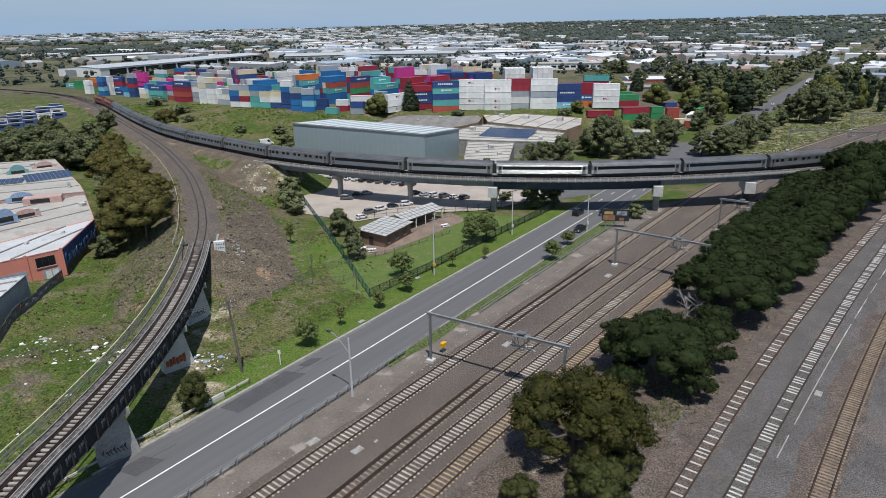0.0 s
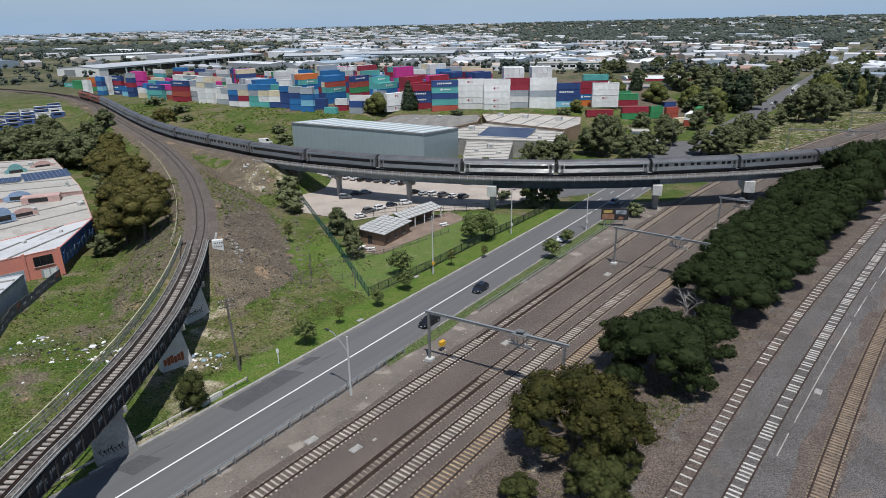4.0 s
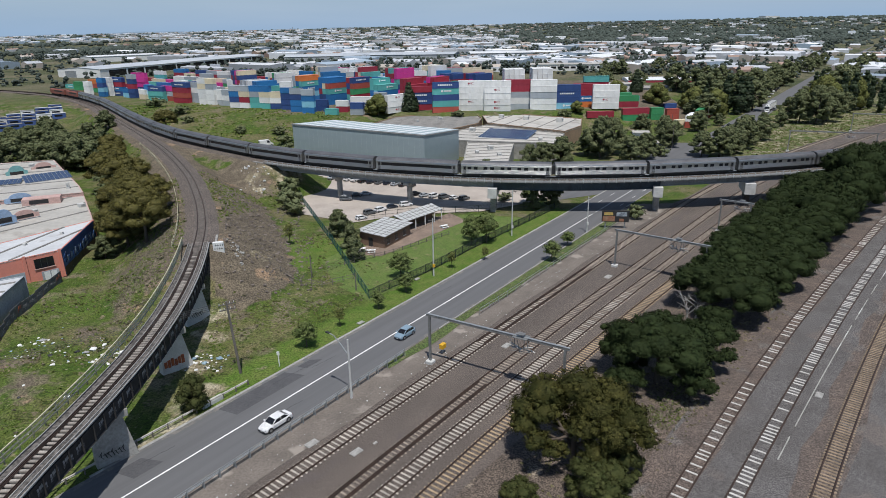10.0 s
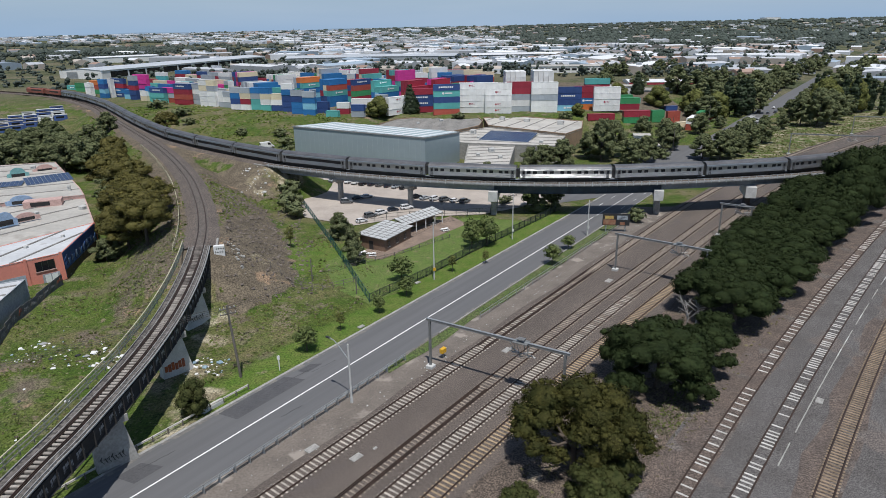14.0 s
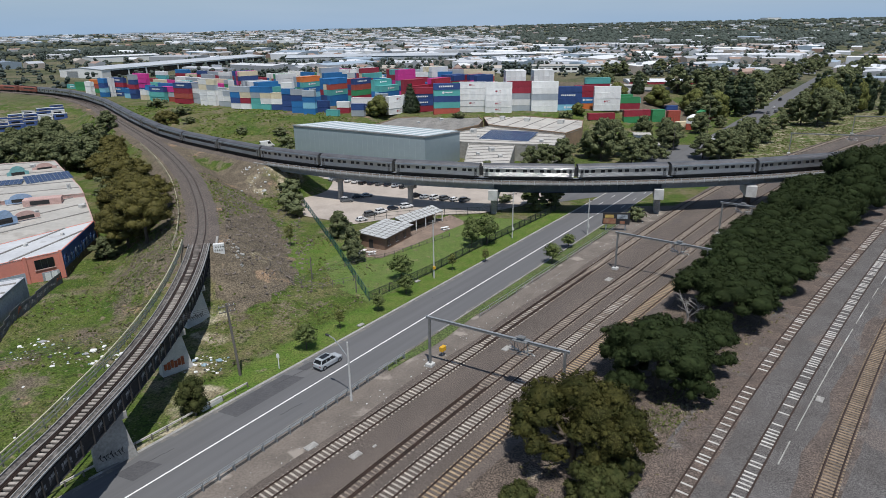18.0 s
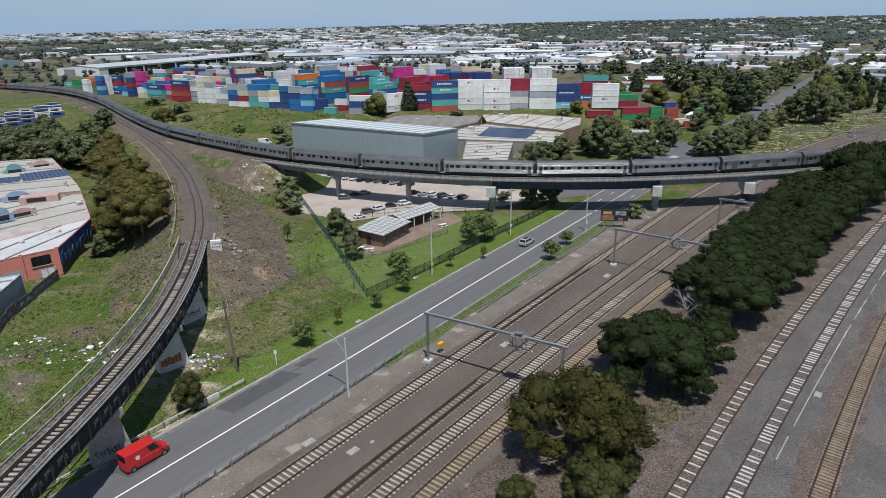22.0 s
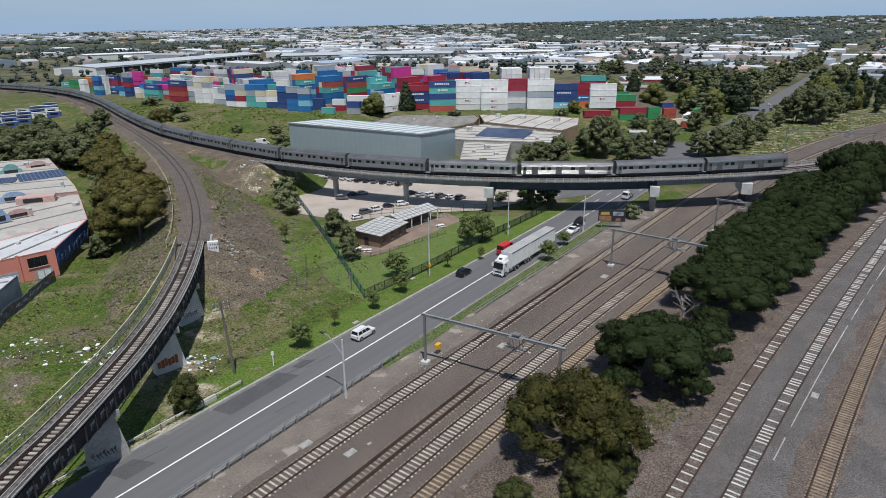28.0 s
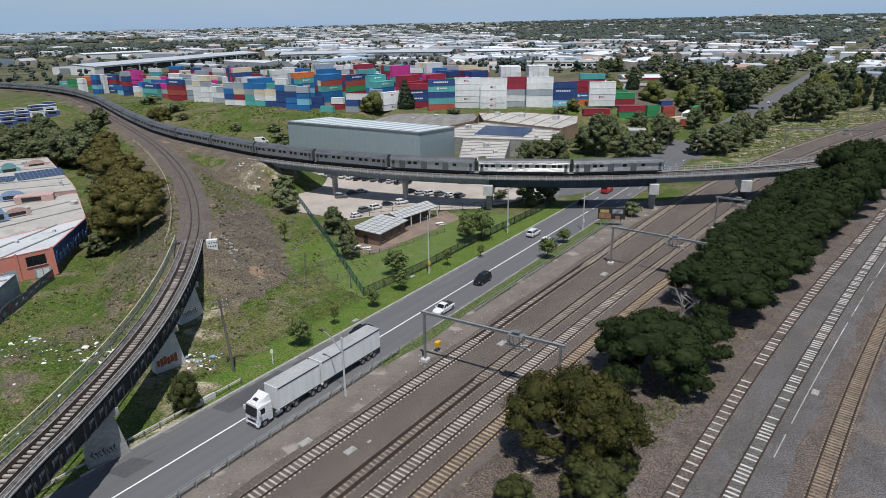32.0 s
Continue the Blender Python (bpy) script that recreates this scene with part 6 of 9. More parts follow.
# ---- buildings ----
def hall(name, label, x, y, turn, L, W, h, rise, wall, roof, z=None, doors=(), windows=(), lights=0, bays=1, vents=0, category="warehouse", cap=True, light_mat=None):
    """A hall with four walls, a gabled roof in bays along its length, doors and windows as (side, along, wide, sill, top)."""
    z = float(ground_height(x, y)) if z is None else z
    b = thing(name, label, category, pose(x, y, z, 0, 0, turn))
    for y0 in (-W / 2, W / 2 - 0.25):
        part("wall", Shape().box(-L / 2, L / 2, y0, y0 + 0.25, -0.6, h), wall, b)
    for x0 in (-L / 2, L / 2 - 0.25):
        s = Shape()
        k = W / 2 - 0.252
        s.add([(x0, -k, -0.6), (x0, k, -0.6), (x0, k, h), (x0, 0, h + rise), (x0, -k, h), (x0 + 0.25, -k, -0.6), (x0 + 0.25, k, -0.6), (x0 + 0.25, k, h), (x0 + 0.25, 0, h + rise), (x0 + 0.25, -k, h)],
              [(0, 4, 3, 2, 1), (5, 6, 7, 8, 9), (0, 1, 6, 5), (1, 2, 7, 6), (2, 3, 8, 7), (3, 4, 9, 8), (4, 0, 5, 9)])
        part("wall", s, wall, b)
    o, top = 0.35, 0.08 if cap else 0.002
    n = max(2, int(L / 1.2))
    for side in (-1, 1):
        s = Shape()
        xs = np.linspace(-L / 2 - o, L / 2 + o, n * 2)
        eave, ridge = side * (W / 2 + o), 0.0
        drop = rise * o / (W / 2)
        ring = [(float(q), 0.05 * (i % 2)) for i, q in enumerate(xs)]
        k = len(ring)
        s.add([(q, eave, h - drop + 0.06 + d) for q, d in ring] + [(q, ridge, h + rise + 0.06 + d) for q, d in ring] +
              [(q, eave, h - drop) for q, d in ring] + [(q, ridge, h + rise) for q, d in ring],
              [(i, i + 1, i + k + 1, i + k) for i in range(k - 1)] + [(i + 2 * k, i + 3 * k, i + 3 * k + 1, i + 2 * k + 1) for i in range(k - 1)] + [(i, i + 2 * k, i + 2 * k + 1, i + 1) for i in range(k - 1)])
        r = part("roof", s, roof, b)
        part("gutter", Shape().box(-L / 2 - o, L / 2 + o, eave - 0.1, eave + 0.1, h - drop - 0.12, h - drop + 0.02), wall, b)
        for i in range(lights):
            q = -L / 2 + L * (i + 0.5) / lights
            part("skylight", Shape().add([(q - 0.7, eave * 0.96, h + rise * 0.04 + 0.14), (q + 0.7, eave * 0.96, h + rise * 0.04 + 0.14), (q + 0.7, eave * top, h + rise * (1 - top) + 0.14), (q - 0.7, eave * top, h + rise * (1 - top) + 0.14),
                                          (q - 0.7, eave * 0.96, h + rise * 0.04 + 0.02), (q + 0.7, eave * 0.96, h + rise * 0.04 + 0.02), (q + 0.7, eave * top, h + rise * (1 - top) + 0.02), (q - 0.7, eave * top, h + rise * (1 - top) + 0.02)],
                                         [(0, 1, 2, 3), (0, 4, 5, 1), (1, 5, 6, 2), (2, 6, 7, 3), (3, 7, 4, 0)]), light_mat or SKYLIGHT, r)
    if cap:
        part("ridge_cap", Shape().box(-L / 2 - o, L / 2 + o, -0.3, 0.3, h + rise + 0.03, h + rise + 0.14), roof, b)
    for kind_of, rows in (("door", doors), ("window", windows)):
        for side, along, wide, z0, z1 in rows:
            if side in "fb":
                y0 = -W / 2 if side == "f" else W / 2
                s = Shape().box(along - wide / 2, along + wide / 2, y0 - 0.04, y0 + 0.04, z0, z1)
                fr = Shape().box(along - wide / 2 - 0.1, along + wide / 2 + 0.1, y0 - 0.07, y0 + 0.03, z1, z1 + 0.12).box(along - wide / 2 - 0.1, along + wide / 2 + 0.1, y0 - 0.07, y0 + 0.03, z0 - 0.08, z0)
            else:
                x0 = -L / 2 if side == "l" else L / 2
                s = Shape().box(x0 - 0.04, x0 + 0.04, along - wide / 2, along + wide / 2, z0, z1)
                fr = Shape().box(x0 - 0.06, x0 + 0.06, along - wide / 2 - 0.1, along + wide / 2 + 0.1, z1, z1 + 0.12).box(x0 - 0.06, x0 + 0.06, along - wide / 2 - 0.1, along + wide / 2 + 0.1, z0 - 0.08, z0)
            q = part("roller_door" if kind_of == "door" else "window", s, STEEL_GREY if kind_of == "door" else GLASS_DARK, b)
            part("surround", fr, WALL_WHITE if kind_of == "window" else wall, q)
    vr = random.Random(int(abs(x) * 7 + abs(y)))
    for i in range(vents):
        q, e = vr.uniform(-L / 2.4, L / 2.4), vr.uniform(-W / 2.6, W / 2.6)
        zz = h + rise * (1 - abs(e) / (W / 2))
        part("roof_vent", Shape().box(q - 0.6, q + 0.6, e - 0.6, e + 0.6, zz - 0.2, zz + 0.9).box(q - 0.7, q + 0.7, e - 0.7, e + 0.7, zz + 0.9, zz + 1.0), STEEL_GREY, b)
    return b


ROOF_BAND = surf("roof_band", (0.33, 0.33, 0.33), (0.27, 0.27, 0.27), 3, 0.6)
# big blue-grey shed beside the car park
shed = thing("warehouse", "large blue-grey metal warehouse with a pale striped roof", "warehouse", pose(-55.0, 237.1, 0, 0, 0, -31.05))
SL, SW, S_FRONT, S_BACK = 57.8, 23.0, 12.0, 10.5
part("wall", Shape().box(0, SL, 0, 0.25, -0.4, S_FRONT), SHED_WALL, shed)
part("wall", Shape().box(0, SL, SW - 0.25, SW, -0.4, S_BACK), SHED_WALL, shed)
for x in (0, SL - 0.25):
    part("wall", Shape().loft([[(q, 0.252, -0.4), (q, SW - 0.252, -0.4), (q, SW - 0.252, S_BACK), (q, 0.252, S_FRONT)] for q in (x, x + 0.25)]), SHED_WALL, shed)
fall = lambda y, up: S_FRONT + (S_BACK - S_FRONT) * y / SW + up
part("roof", Shape().loft([[(-0.2, -0.2, fall(0, 0)), (SL + 0.2, -0.2, fall(0, 0)), (SL + 0.2, SW + 0.2, fall(SW, 0)), (-0.2, SW + 0.2, fall(SW, 0))],
                           [(-0.2, -0.2, fall(0, 0.14)), (SL + 0.2, -0.2, fall(0, 0.14)), (SL + 0.2, SW + 0.2, fall(SW, 0.14)), (-0.2, SW + 0.2, fall(SW, 0.14))]]), SHED_ROOF, shed)
for i in range(13):
    x = 1.8 + i * 4.4
    part("skylight", Shape().loft([[(x, 0.4, fall(0.4, 0.12)), (x + 1.9, 0.4, fall(0.4, 0.12)), (x + 1.9, SW - 0.4, fall(SW - 0.4, 0.12)), (x, SW - 0.4, fall(SW - 0.4, 0.12))],
                                   [(x, 0.4, fall(0.4, 0.2)), (x + 1.9, 0.4, fall(0.4, 0.2)), (x + 1.9, SW - 0.4, fall(SW - 0.4, 0.2)), (x, SW - 0.4, fall(SW - 0.4, 0.2))]]), SKYLIGHT, shed)
part("flashing", Shape().box(-0.22, SL + 0.22, -0.26, -0.2, S_FRONT - 0.25, S_FRONT + 0.18), ROOF_BAND, shed, "dark roof edge flashing")
part("flashing", Shape().loft([[(q, -0.2, S_FRONT - 0.25), (q, SW + 0.2, S_BACK - 0.25), (q, SW + 0.2, S_BACK + 0.18), (q, -0.2, S_FRONT + 0.18)] for q in (SL + 0.2, SL + 0.26)]), ROOF_BAND, shed, "dark roof edge flashing")
for i in range(26):
    part("wall_joint", Shape().box(2.2 * (i + 0.5) - 0.02, 2.2 * (i + 0.5) + 0.02, -0.02, 0.004, 0, 11.7), SHED_ROOF, shed)
# factory roofs
def flat_works(label, outline, h, wall, roof, seams, turn, plant, rim=0.35):
    """A low block of any outline: walls, roof sheet with raised seams, a rim and plant boxes on top."""
    b = thing("factory", label, "factory")
    n = len(outline)
    for i in range(n):
        p, q = Vector(outline[i]), Vector(outline[(i + 1) % n])
        o = (q - p).normalized()
        o = Vector((o.y, -o.x)) * 0.25
        part("wall", Shape().loft([[(p.x, p.y, z), (q.x, q.y, z), (q.x - o.x, q.y - o.y, z), (p.x - o.x, p.y - o.y, z)] for z in (-0.3, h + rim)]), wall, b)
    part("roof", Shape().loft([[(x, y, z) for x, y in outline] for z in (h - 0.3, h)]), roof, b)
    d = Vector((math.cos(radians(turn)), math.sin(radians(turn))))
    e = Vector((-d.y, d.x))
    along = [Vector(p).dot(e) for p in outline]
    s_ = min(along) + seams
    while s_ < max(along) - 0.5:
        hits = []
        for i in range(n):
            p, q = Vector(outline[i]), Vector(outline[(i + 1) % n])
            u, v_ = p.dot(e) - s_, q.dot(e) - s_
            if u * v_ < 0:
                hits.append((p + (q - p) * (u / (u - v_))).dot(d))
        if len(hits) > 1:
            c0, c1 = d * (min(hits) + 0.4) + e * s_, d * (max(hits) - 0.4) + e * s_
            part("roof_seam", Shape().sweep([(c0.x, c0.y, h - 0.02), (c1.x, c1.y, h - 0.02)], [(-0.22, 0), (-0.16, 0.2), (0.16, 0.2), (0.22, 0)]), ROOF_SEAM, b)
        s_ += seams
    for x, y, w, t_ in plant:
        u = part("roof_plant", Shape().bevel_box(-w, w, -w, w, -0.1, t_, 0.06, pose(x, y, h, 0, 0, turn)), CONCRETE_PALE, b, "pale roof ventilation unit")
        part("grille", Shape().box(-w * 0.6, w * 0.6, -w - 0.03, -w + 0.03, t_ * 0.35, t_ * 0.75, pose(x, y, h, 0, 0, turn)), STEEL_GREY, u)
    return b


ROOF_SEAM = surf("roof_seam", (0.3, 0.29, 0.27), (0.22, 0.21, 0.2), 3, 0.7)
ROOF_BEIGE = surf("roof_beige", (0.56, 0.53, 0.48), (0.46, 0.44, 0.4), 9, 0.6, spot=(0.34, 0.31, 0.27), spot_size=6, spot_at=0.6, dark=0.88)
BRICK_TAN = surf("tan_brick", (0.36, 0.25, 0.16), (0.28, 0.2, 0.13), 3, 0.9)
flat_works("low factory with a chamfered grey roof behind the warehouse", [(-32.8, 262), (4.5, 252.6), (15.7, 266.7), (18.3, 281.6), (16.6, 294.8), (4.2, 303), (-20.6, 291)], 6.5, BRICK_TAN, ROOF_GREY, 2.6, 20,
           ((0, 283, 0.8, 1.0), (-10, 276, 0.6, 0.9)), 0.5)
flat_works("long low factory with a pale seamed roof", [(19.5, 267.6), (47.4, 242.6), (56.3, 255.6), (61.1, 276), (32.9, 296), (18.9, 291)], 6.6, BRICK_TAN, ROOF_BEIGE, 7.5, 62,
           ((37, 277, 1.1, 1.5), (50, 268, 1.2, 1.8), (27, 284, 1.0, 1.4)))
flat_works("factory block with solar panels on its roof", [(-1, 235.5), (9.4, 229.6), (40.4, 221.0), (47.2, 242.0), (19.4, 267.0), (5.5, 252.0)], 5.9, CONCRETE, ROOF_BEIGE, 6.5, -18, ((12.5, 252, 1.1, 1.6), (36, 229, 0.7, 1.0), (14, 241, 0.6, 0.8)))
flat_works("low front factory block with a pale seamed roof", [(6.4, 190), (20, 188.5), (26.0, 224.6), (9.6, 229.2)], 5.5, CONCRETE, ROOF_BEIGE, 5.0, 8, ((17, 215, 1.0, 1.4), (19, 204, 0.7, 0.9), (12, 209, 0.6, 0.9), (14, 197, 0.5, 0.7)))
hall("store", "low grey concrete store with a flat roof", 77.5, 243.0, -8, 11, 5, 2.4, 0.1, WALL_GREY, ROOF_PALE, 0.0, category="store")
hall("office_building", "small cream hut with a flat roof", 79.5, 252.5, -10, 6, 5, 4.6, 0.2, WALL_WHITE, ROOF_PALE, 0.0, windows=(("f", 1, 1.2, 1.2, 2.4),), category="office")


def solar_array(x, y, z, turn, tilt, cols, rows_, label):
    t = thing("solar_array", label, "solar panels", pose(x, y, z, 0, 0, turn) @ pose(0, 0, 0, tilt, 0, 0))
    cell = Shape().box(-0.48, 0.48, -0.8, 0.8, 0, 0.05).mesh("panel")
    cell.materials.append(SOLAR)
    part("frame", Shape().box(-cols * 0.53 - 0.55, cols * 0.53 - 0.55, -rows_ * 0.86 - 0.9, rows_ * 0.86 - 0.9, -0.02, 0.04), STEEL_GREY, t)
    for i in range(cols):
        for j in range(rows_):
            p = part("panel", cell, None, t)
            p.matrix_basis = pose((i - cols / 2) * 1.06, (j - rows_ / 2) * 1.72, 0.05)
    return t


solar_array(26.0, 241.5, 6.35, -22, 4, 18, 10, "dark blue solar panels on the factory roof")

# brick clubhouse with translucent roof
club = thing("clubhouse", "low brown brick building with a translucent panelled roof", "building", pose(-12.9, 136.5, 0, 0, 0, 61))
for x0, x1, y0, y1 in ((-5.3, 5.3, -3.3, -3.05), (-5.3, 5.3, 3.05, 3.3), (-5.3, -5.05, -3.05, 3.05), (5.05, 5.3, -3.05, 3.05)):
    part("wall", Shape().box(x0, x1, y0, y1, -0.3, 3.0), BRICK, club)
for q in (-3.8, -0.5, 2.8):
    p = part("window", Shape().box(q - 0.5, q + 0.5, -3.34, -3.28, 0.9, 2.2), GLASS_DARK, club)
    part("sill", Shape().box(q - 0.6, q + 0.6, -3.4, -3.3, 0.8, 0.9), CONCRETE_PALE, p)
part("door", Shape().box(-5.34, -5.28, -0.2, 0.9, 0, 2.1), PLASTIC, club)


def panel_roof(parent, x0, x1, y0, y1, z0, z1, nx, ny):
    """Sheets between battens, rising from y0 to y1."""
    for i in range(nx):
        for j in range(ny):
            a, b = x0 + (x1 - x0) * i / nx + 0.13, x0 + (x1 - x0) * (i + 1) / nx - 0.13
            c, d = y0 + (y1 - y0) * j / ny + 0.11, y0 + (y1 - y0) * (j + 1) / ny - 0.11
            zc, zd = z0 + (z1 - z0) * (c - y0) / (y1 - y0), z0 + (z1 - z0) * (d - y0) / (y1 - y0)
            part("roof_panel", Shape().add([(a, c, zc), (b, c, zc), (b, d, zd), (a, d, zd), (a, c, zc - 0.05), (b, c, zc - 0.05), (b, d, zd - 0.05), (a, d, zd - 0.05)],
                                           [(0, 1, 2, 3), (7, 6, 5, 4), (0, 4, 5, 1), (1, 5, 6, 2), (2, 6, 7, 3), (3, 7, 4, 0)]), CLUB_SHEET, parent)
    part("roof_batten", Shape().add([(x0, y0, z0 - 0.03), (x1, y0, z0 - 0.03), (x1, y1, z1 - 0.03), (x0, y1, z1 - 0.03), (x0, y0, z0 - 0.12), (x1, y0, z0 - 0.12), (x1, y1, z1 - 0.12), (x0, y1, z1 - 0.12)],
                                    [(0, 1, 2, 3), (7, 6, 5, 4), (0, 4, 5, 1), (1, 5, 6, 2), (2, 6, 7, 3), (3, 7, 4, 0)]), surf("roof_batten", (0.2, 0.19, 0.18), None, 1, 0.8), parent)


panel_roof(club, -5.9, 5.9, -3.9, 3.9, 3.05, 3.5, 8, 5)
veranda = thing("pergola", "open pergola with posts and a translucent roof", "pergola", pose(-4.5, 146.3, 0, 0, 0, 50))
panel_roof(veranda, -6.6, 7.2, -0.2, 3.6, 2.8, 3.7, 10, 3)
for q in (-6.2, -2.8, 0.6, 4.0, 6.8):
    for e in (0.0, 3.4):
        part("post", Shape().bevel_box(q - 0.1, q + 0.1, e - 0.1, e + 0.1, -0.2, 2.68 + e * 0.23, 0.02), WALL_WHITE, veranda)
part("back_wall", Shape().box(-6.0, 6.6, 2.9, 3.15, -0.2, 3.35), BRICK, veranda)
for x, y, turn in ((-18.6, 129.8, 20), (-17.2, 128.6, 60), (-15.2, 127.8, 10), (0.5, 144.5, 30)):
    t = thing("garden_table", "white outdoor table with benches", "table", pose(x, y, float(ground_height(x, y)) + 0.06, 0, 0, turn))
    part("tabletop", Shape().bevel_box(-0.9, 0.9, -0.4, 0.4, 0.68, 0.75, 0.03), WALL_WHITE, t)
    for e in (-0.75, 0.75):
        part("bench", Shape().box(-0.9, 0.9, e - 0.14, e + 0.14, 0.4, 0.45), WALL_WHITE, t)
        part("leg", Shape().box(-0.06 + e * 0.8, 0.06 + e * 0.8, -0.75, 0.75, 0, 0.4).box(-0.06 + e * 0.8, 0.06 + e * 0.8, -0.1, 0.1, 0.4, 0.68), WALL_WHITE, t)
tagged(part("paved_yard", Shape().add([(-20, 127.5, 0.14), (-13, 125.5, 0.14), (6, 150, 0.14), (2, 157, 0.14), (-8, 146, 0.14)], [(0, 1, 2, 3, 4)]), surf("red_paving", (0.3, 0.225, 0.175), (0.22, 0.165, 0.13), 3, 0.9, bump=0.02)),
       "worn red-brown paving round the clubhouse", "paving", kind="structure")
garden = [on_road(u, n) for u, n in ((52, -11.5), (112, -11.2), (106, -27), (88, -36), (62, -33.5), (54, -22))]
tagged(part("lawn", Shape().add([(p[0], p[1], 0.09) for p in garden], [(0, 1, 2, 3, 4, 5)]), LAWN), "mown garden lawn behind the fence", "lawn", kind="structure")
lot = ((-41, 176), (-36, 158), (-22, 150), (-9, 156.5), (10, 158), (34, 172), (24, 186), (6, 197), (-8, 201), (-30, 212), (-56, 226), (-66, 232), (-60, 216), (-50, 200))
tagged(part("car_park", Shape().add([(x, y, 0.16) for x, y in lot], [tuple(range(len(lot)))]), GRAVEL_LOT), "pale gravel car park under the bridge", "car park", kind="structure")
apron = [(18, 177), (31, 168), (50, 176), (58, 190), (70, 207), (88, 232), (80, 231), (56, 205), (40, 192), (24, 186)]
tagged(part("side_road", Shape().add([(x, y, 0.05) for x, y in apron], [tuple(range(len(apron)))]), ASPHALT), "grey side road that meets the avenue", "road", kind="structure")

# workshops beside the branch
work = flat_works("workshop with a coral front and a dark painted side wall", [(-92, 101.6), (-75, 117.7), (-79.1, 138.2), (-104, 102)], 5.4, WALL_CORAL, ROOF_WORK, 5.2, 79, ((-84, 121, 0.35, 0.5), (-80.5, 128, 0.3, 0.5)), 0.03)
part("painted_side", Shape().box(0, 20.6, -0.06, 0.0, 0.2, 5.3, pose(-75.0, 117.75, 0, 0, 0, 101.3)), MURAL, work, "dark blue wall covered with painted scrawls")
mural_r = random.Random(15)
BLUE_SPRAY = [surf("blue_spray_" + str(k), c, None, 0.8, 0.7) for k, c in enumerate(((0.09, 0.2, 0.5), (0.02, 0.035, 0.1), (0.3, 0.38, 0.5)))]
for k in range(26):
    q, e = 0.5 + 0.76 * k, mural_r.uniform(1.2, 2.4)
    part("scrawl", Shape().tube([(q, -0.075, e), (q + mural_r.uniform(-0.2, 0.3), -0.075, e + 1.3), (q + 0.5, -0.075, e + mural_r.uniform(0.8, 2.2)), (q + mural_r.uniform(0.3, 0.8), -0.075, e + 0.2)], 0.09, 4),
         BLUE_SPRAY[k % 3], work).matrix_basis = pose(-75.0, 117.75, 0, 0, 0, 101.3)
for k in range(9):
    part("lower_board", Shape().box(0.03 + 2.27 * k, 2.24 + 2.27 * k, -0.14, -0.1, -0.3, 1.75), BROWN_WOOD, work, "brown scrawled board fence").matrix_basis = pose(-75.0, 117.75, 0, 0, 0, 101.3)
front = pose(-92, 101.6, 0, 0, 0, 43.4)
part("window", Shape().box(18.6, 21.8, -0.08, -0.002, 2.7, 4.6, front), GLASS_DARK, work, "wide dark window")
for q in (18.55, 19.62, 20.7, 21.77):
    part("window_bar", Shape().box(q, q + 0.08, -0.11, -0.082, 2.65, 4.65, front), FENCE_BLACK, work)
part("window_sill", Shape().box(18.4, 22.0, -0.16, -0.002, 2.5, 2.66, front), WALL_PINK, work)
door = part("roller_door", Shape().box(19.4, 22.4, -0.07, -0.002, 0.0, 1.9, front), WALL_GREY, work)
part("painted_band", Shape().box(0.4, 16.7, -0.05, -0.002, 0.0, 2.6, front), surf("grey_blue_paint", (0.4, 0.47, 0.53), (0.35, 0.41, 0.47), 3, 0.8), work, "grey-blue painted lower wall")
part("door_glass", Shape().box(19.8, 20.8, -0.09, -0.072, 0.1, 1.7, front), SKYLIGHT, work)
part("door_glass", Shape().box(21.0, 22.0, -0.09, -0.072, 0.1, 1.7, front), SKYLIGHT, work)
part("pilaster", Shape().box(22.9, 23.4, -0.16, -0.004, 0, 5.7, front), WALL_CORAL, work)
part("pilaster", Shape().box(16.8, 17.3, -0.16, -0.004, 0, 5.7, front), WALL_CORAL, work)
back_work = flat_works("long pink workshop with a pale beige roof", [(-104, 102.6), (-79.3, 138.5), (-93.3, 161.0), (-110.3, 153.7), (-135, 143)], 5.3, WALL_PINK, ROOF_PALE, 8.5, 56, ((-88, 150, 0.7, 0.9), (-97, 146, 0.5, 0.7)), 0.06)
part("roof_step", Shape().bevel_box(-4.2, 4.2, -1.6, 1.6, 0, 1.6, 0.05, pose(-100.0, 154.2, 5.3, 0, 0, 22)), WALL_PINK, back_work, "raised pink roof step with a dark opening")
# solid dark panel in place of a hole, for the shade inside
part("opening", Shape().box(-2.6, 1.6, -1.66, -1.58, 0.3, 1.3, pose(-100.0, 154.2, 5.3, 0, 0, 22)), GLASS_DARK, back_work)
flat_works("pink and teal workshops with a pale roof", [(-135, 143.4), (-110.3, 154.1), (-93.5, 161.3), (-98.5, 168.7), (-126.9, 206.2), (-141.7, 201.9), (-165, 195)], 6.1, WALL_PINK, ROOF_PALE, 9.0, 22, ((-100, 166, 0.4, 1.6), (-128, 196, 0.7, 0.9)), 0.06)
flat_works("low grey block wall shed with a pale roof", [(-71.6, 87), (-75.2, 106.3), (-88, 99), (-88, 84)], 4.4, WALL_GREY, ROOF_WORK, 4.0, 30, (), 0.15)
solar_array(-113.6, 180.5, 6.5, 38, 4, 11, 5, "blue solar panels on the workshop roof")
solar_array(-121.5, 174.0, 6.5, 24, 4, 8, 3, "blue solar panels on the workshop roof")


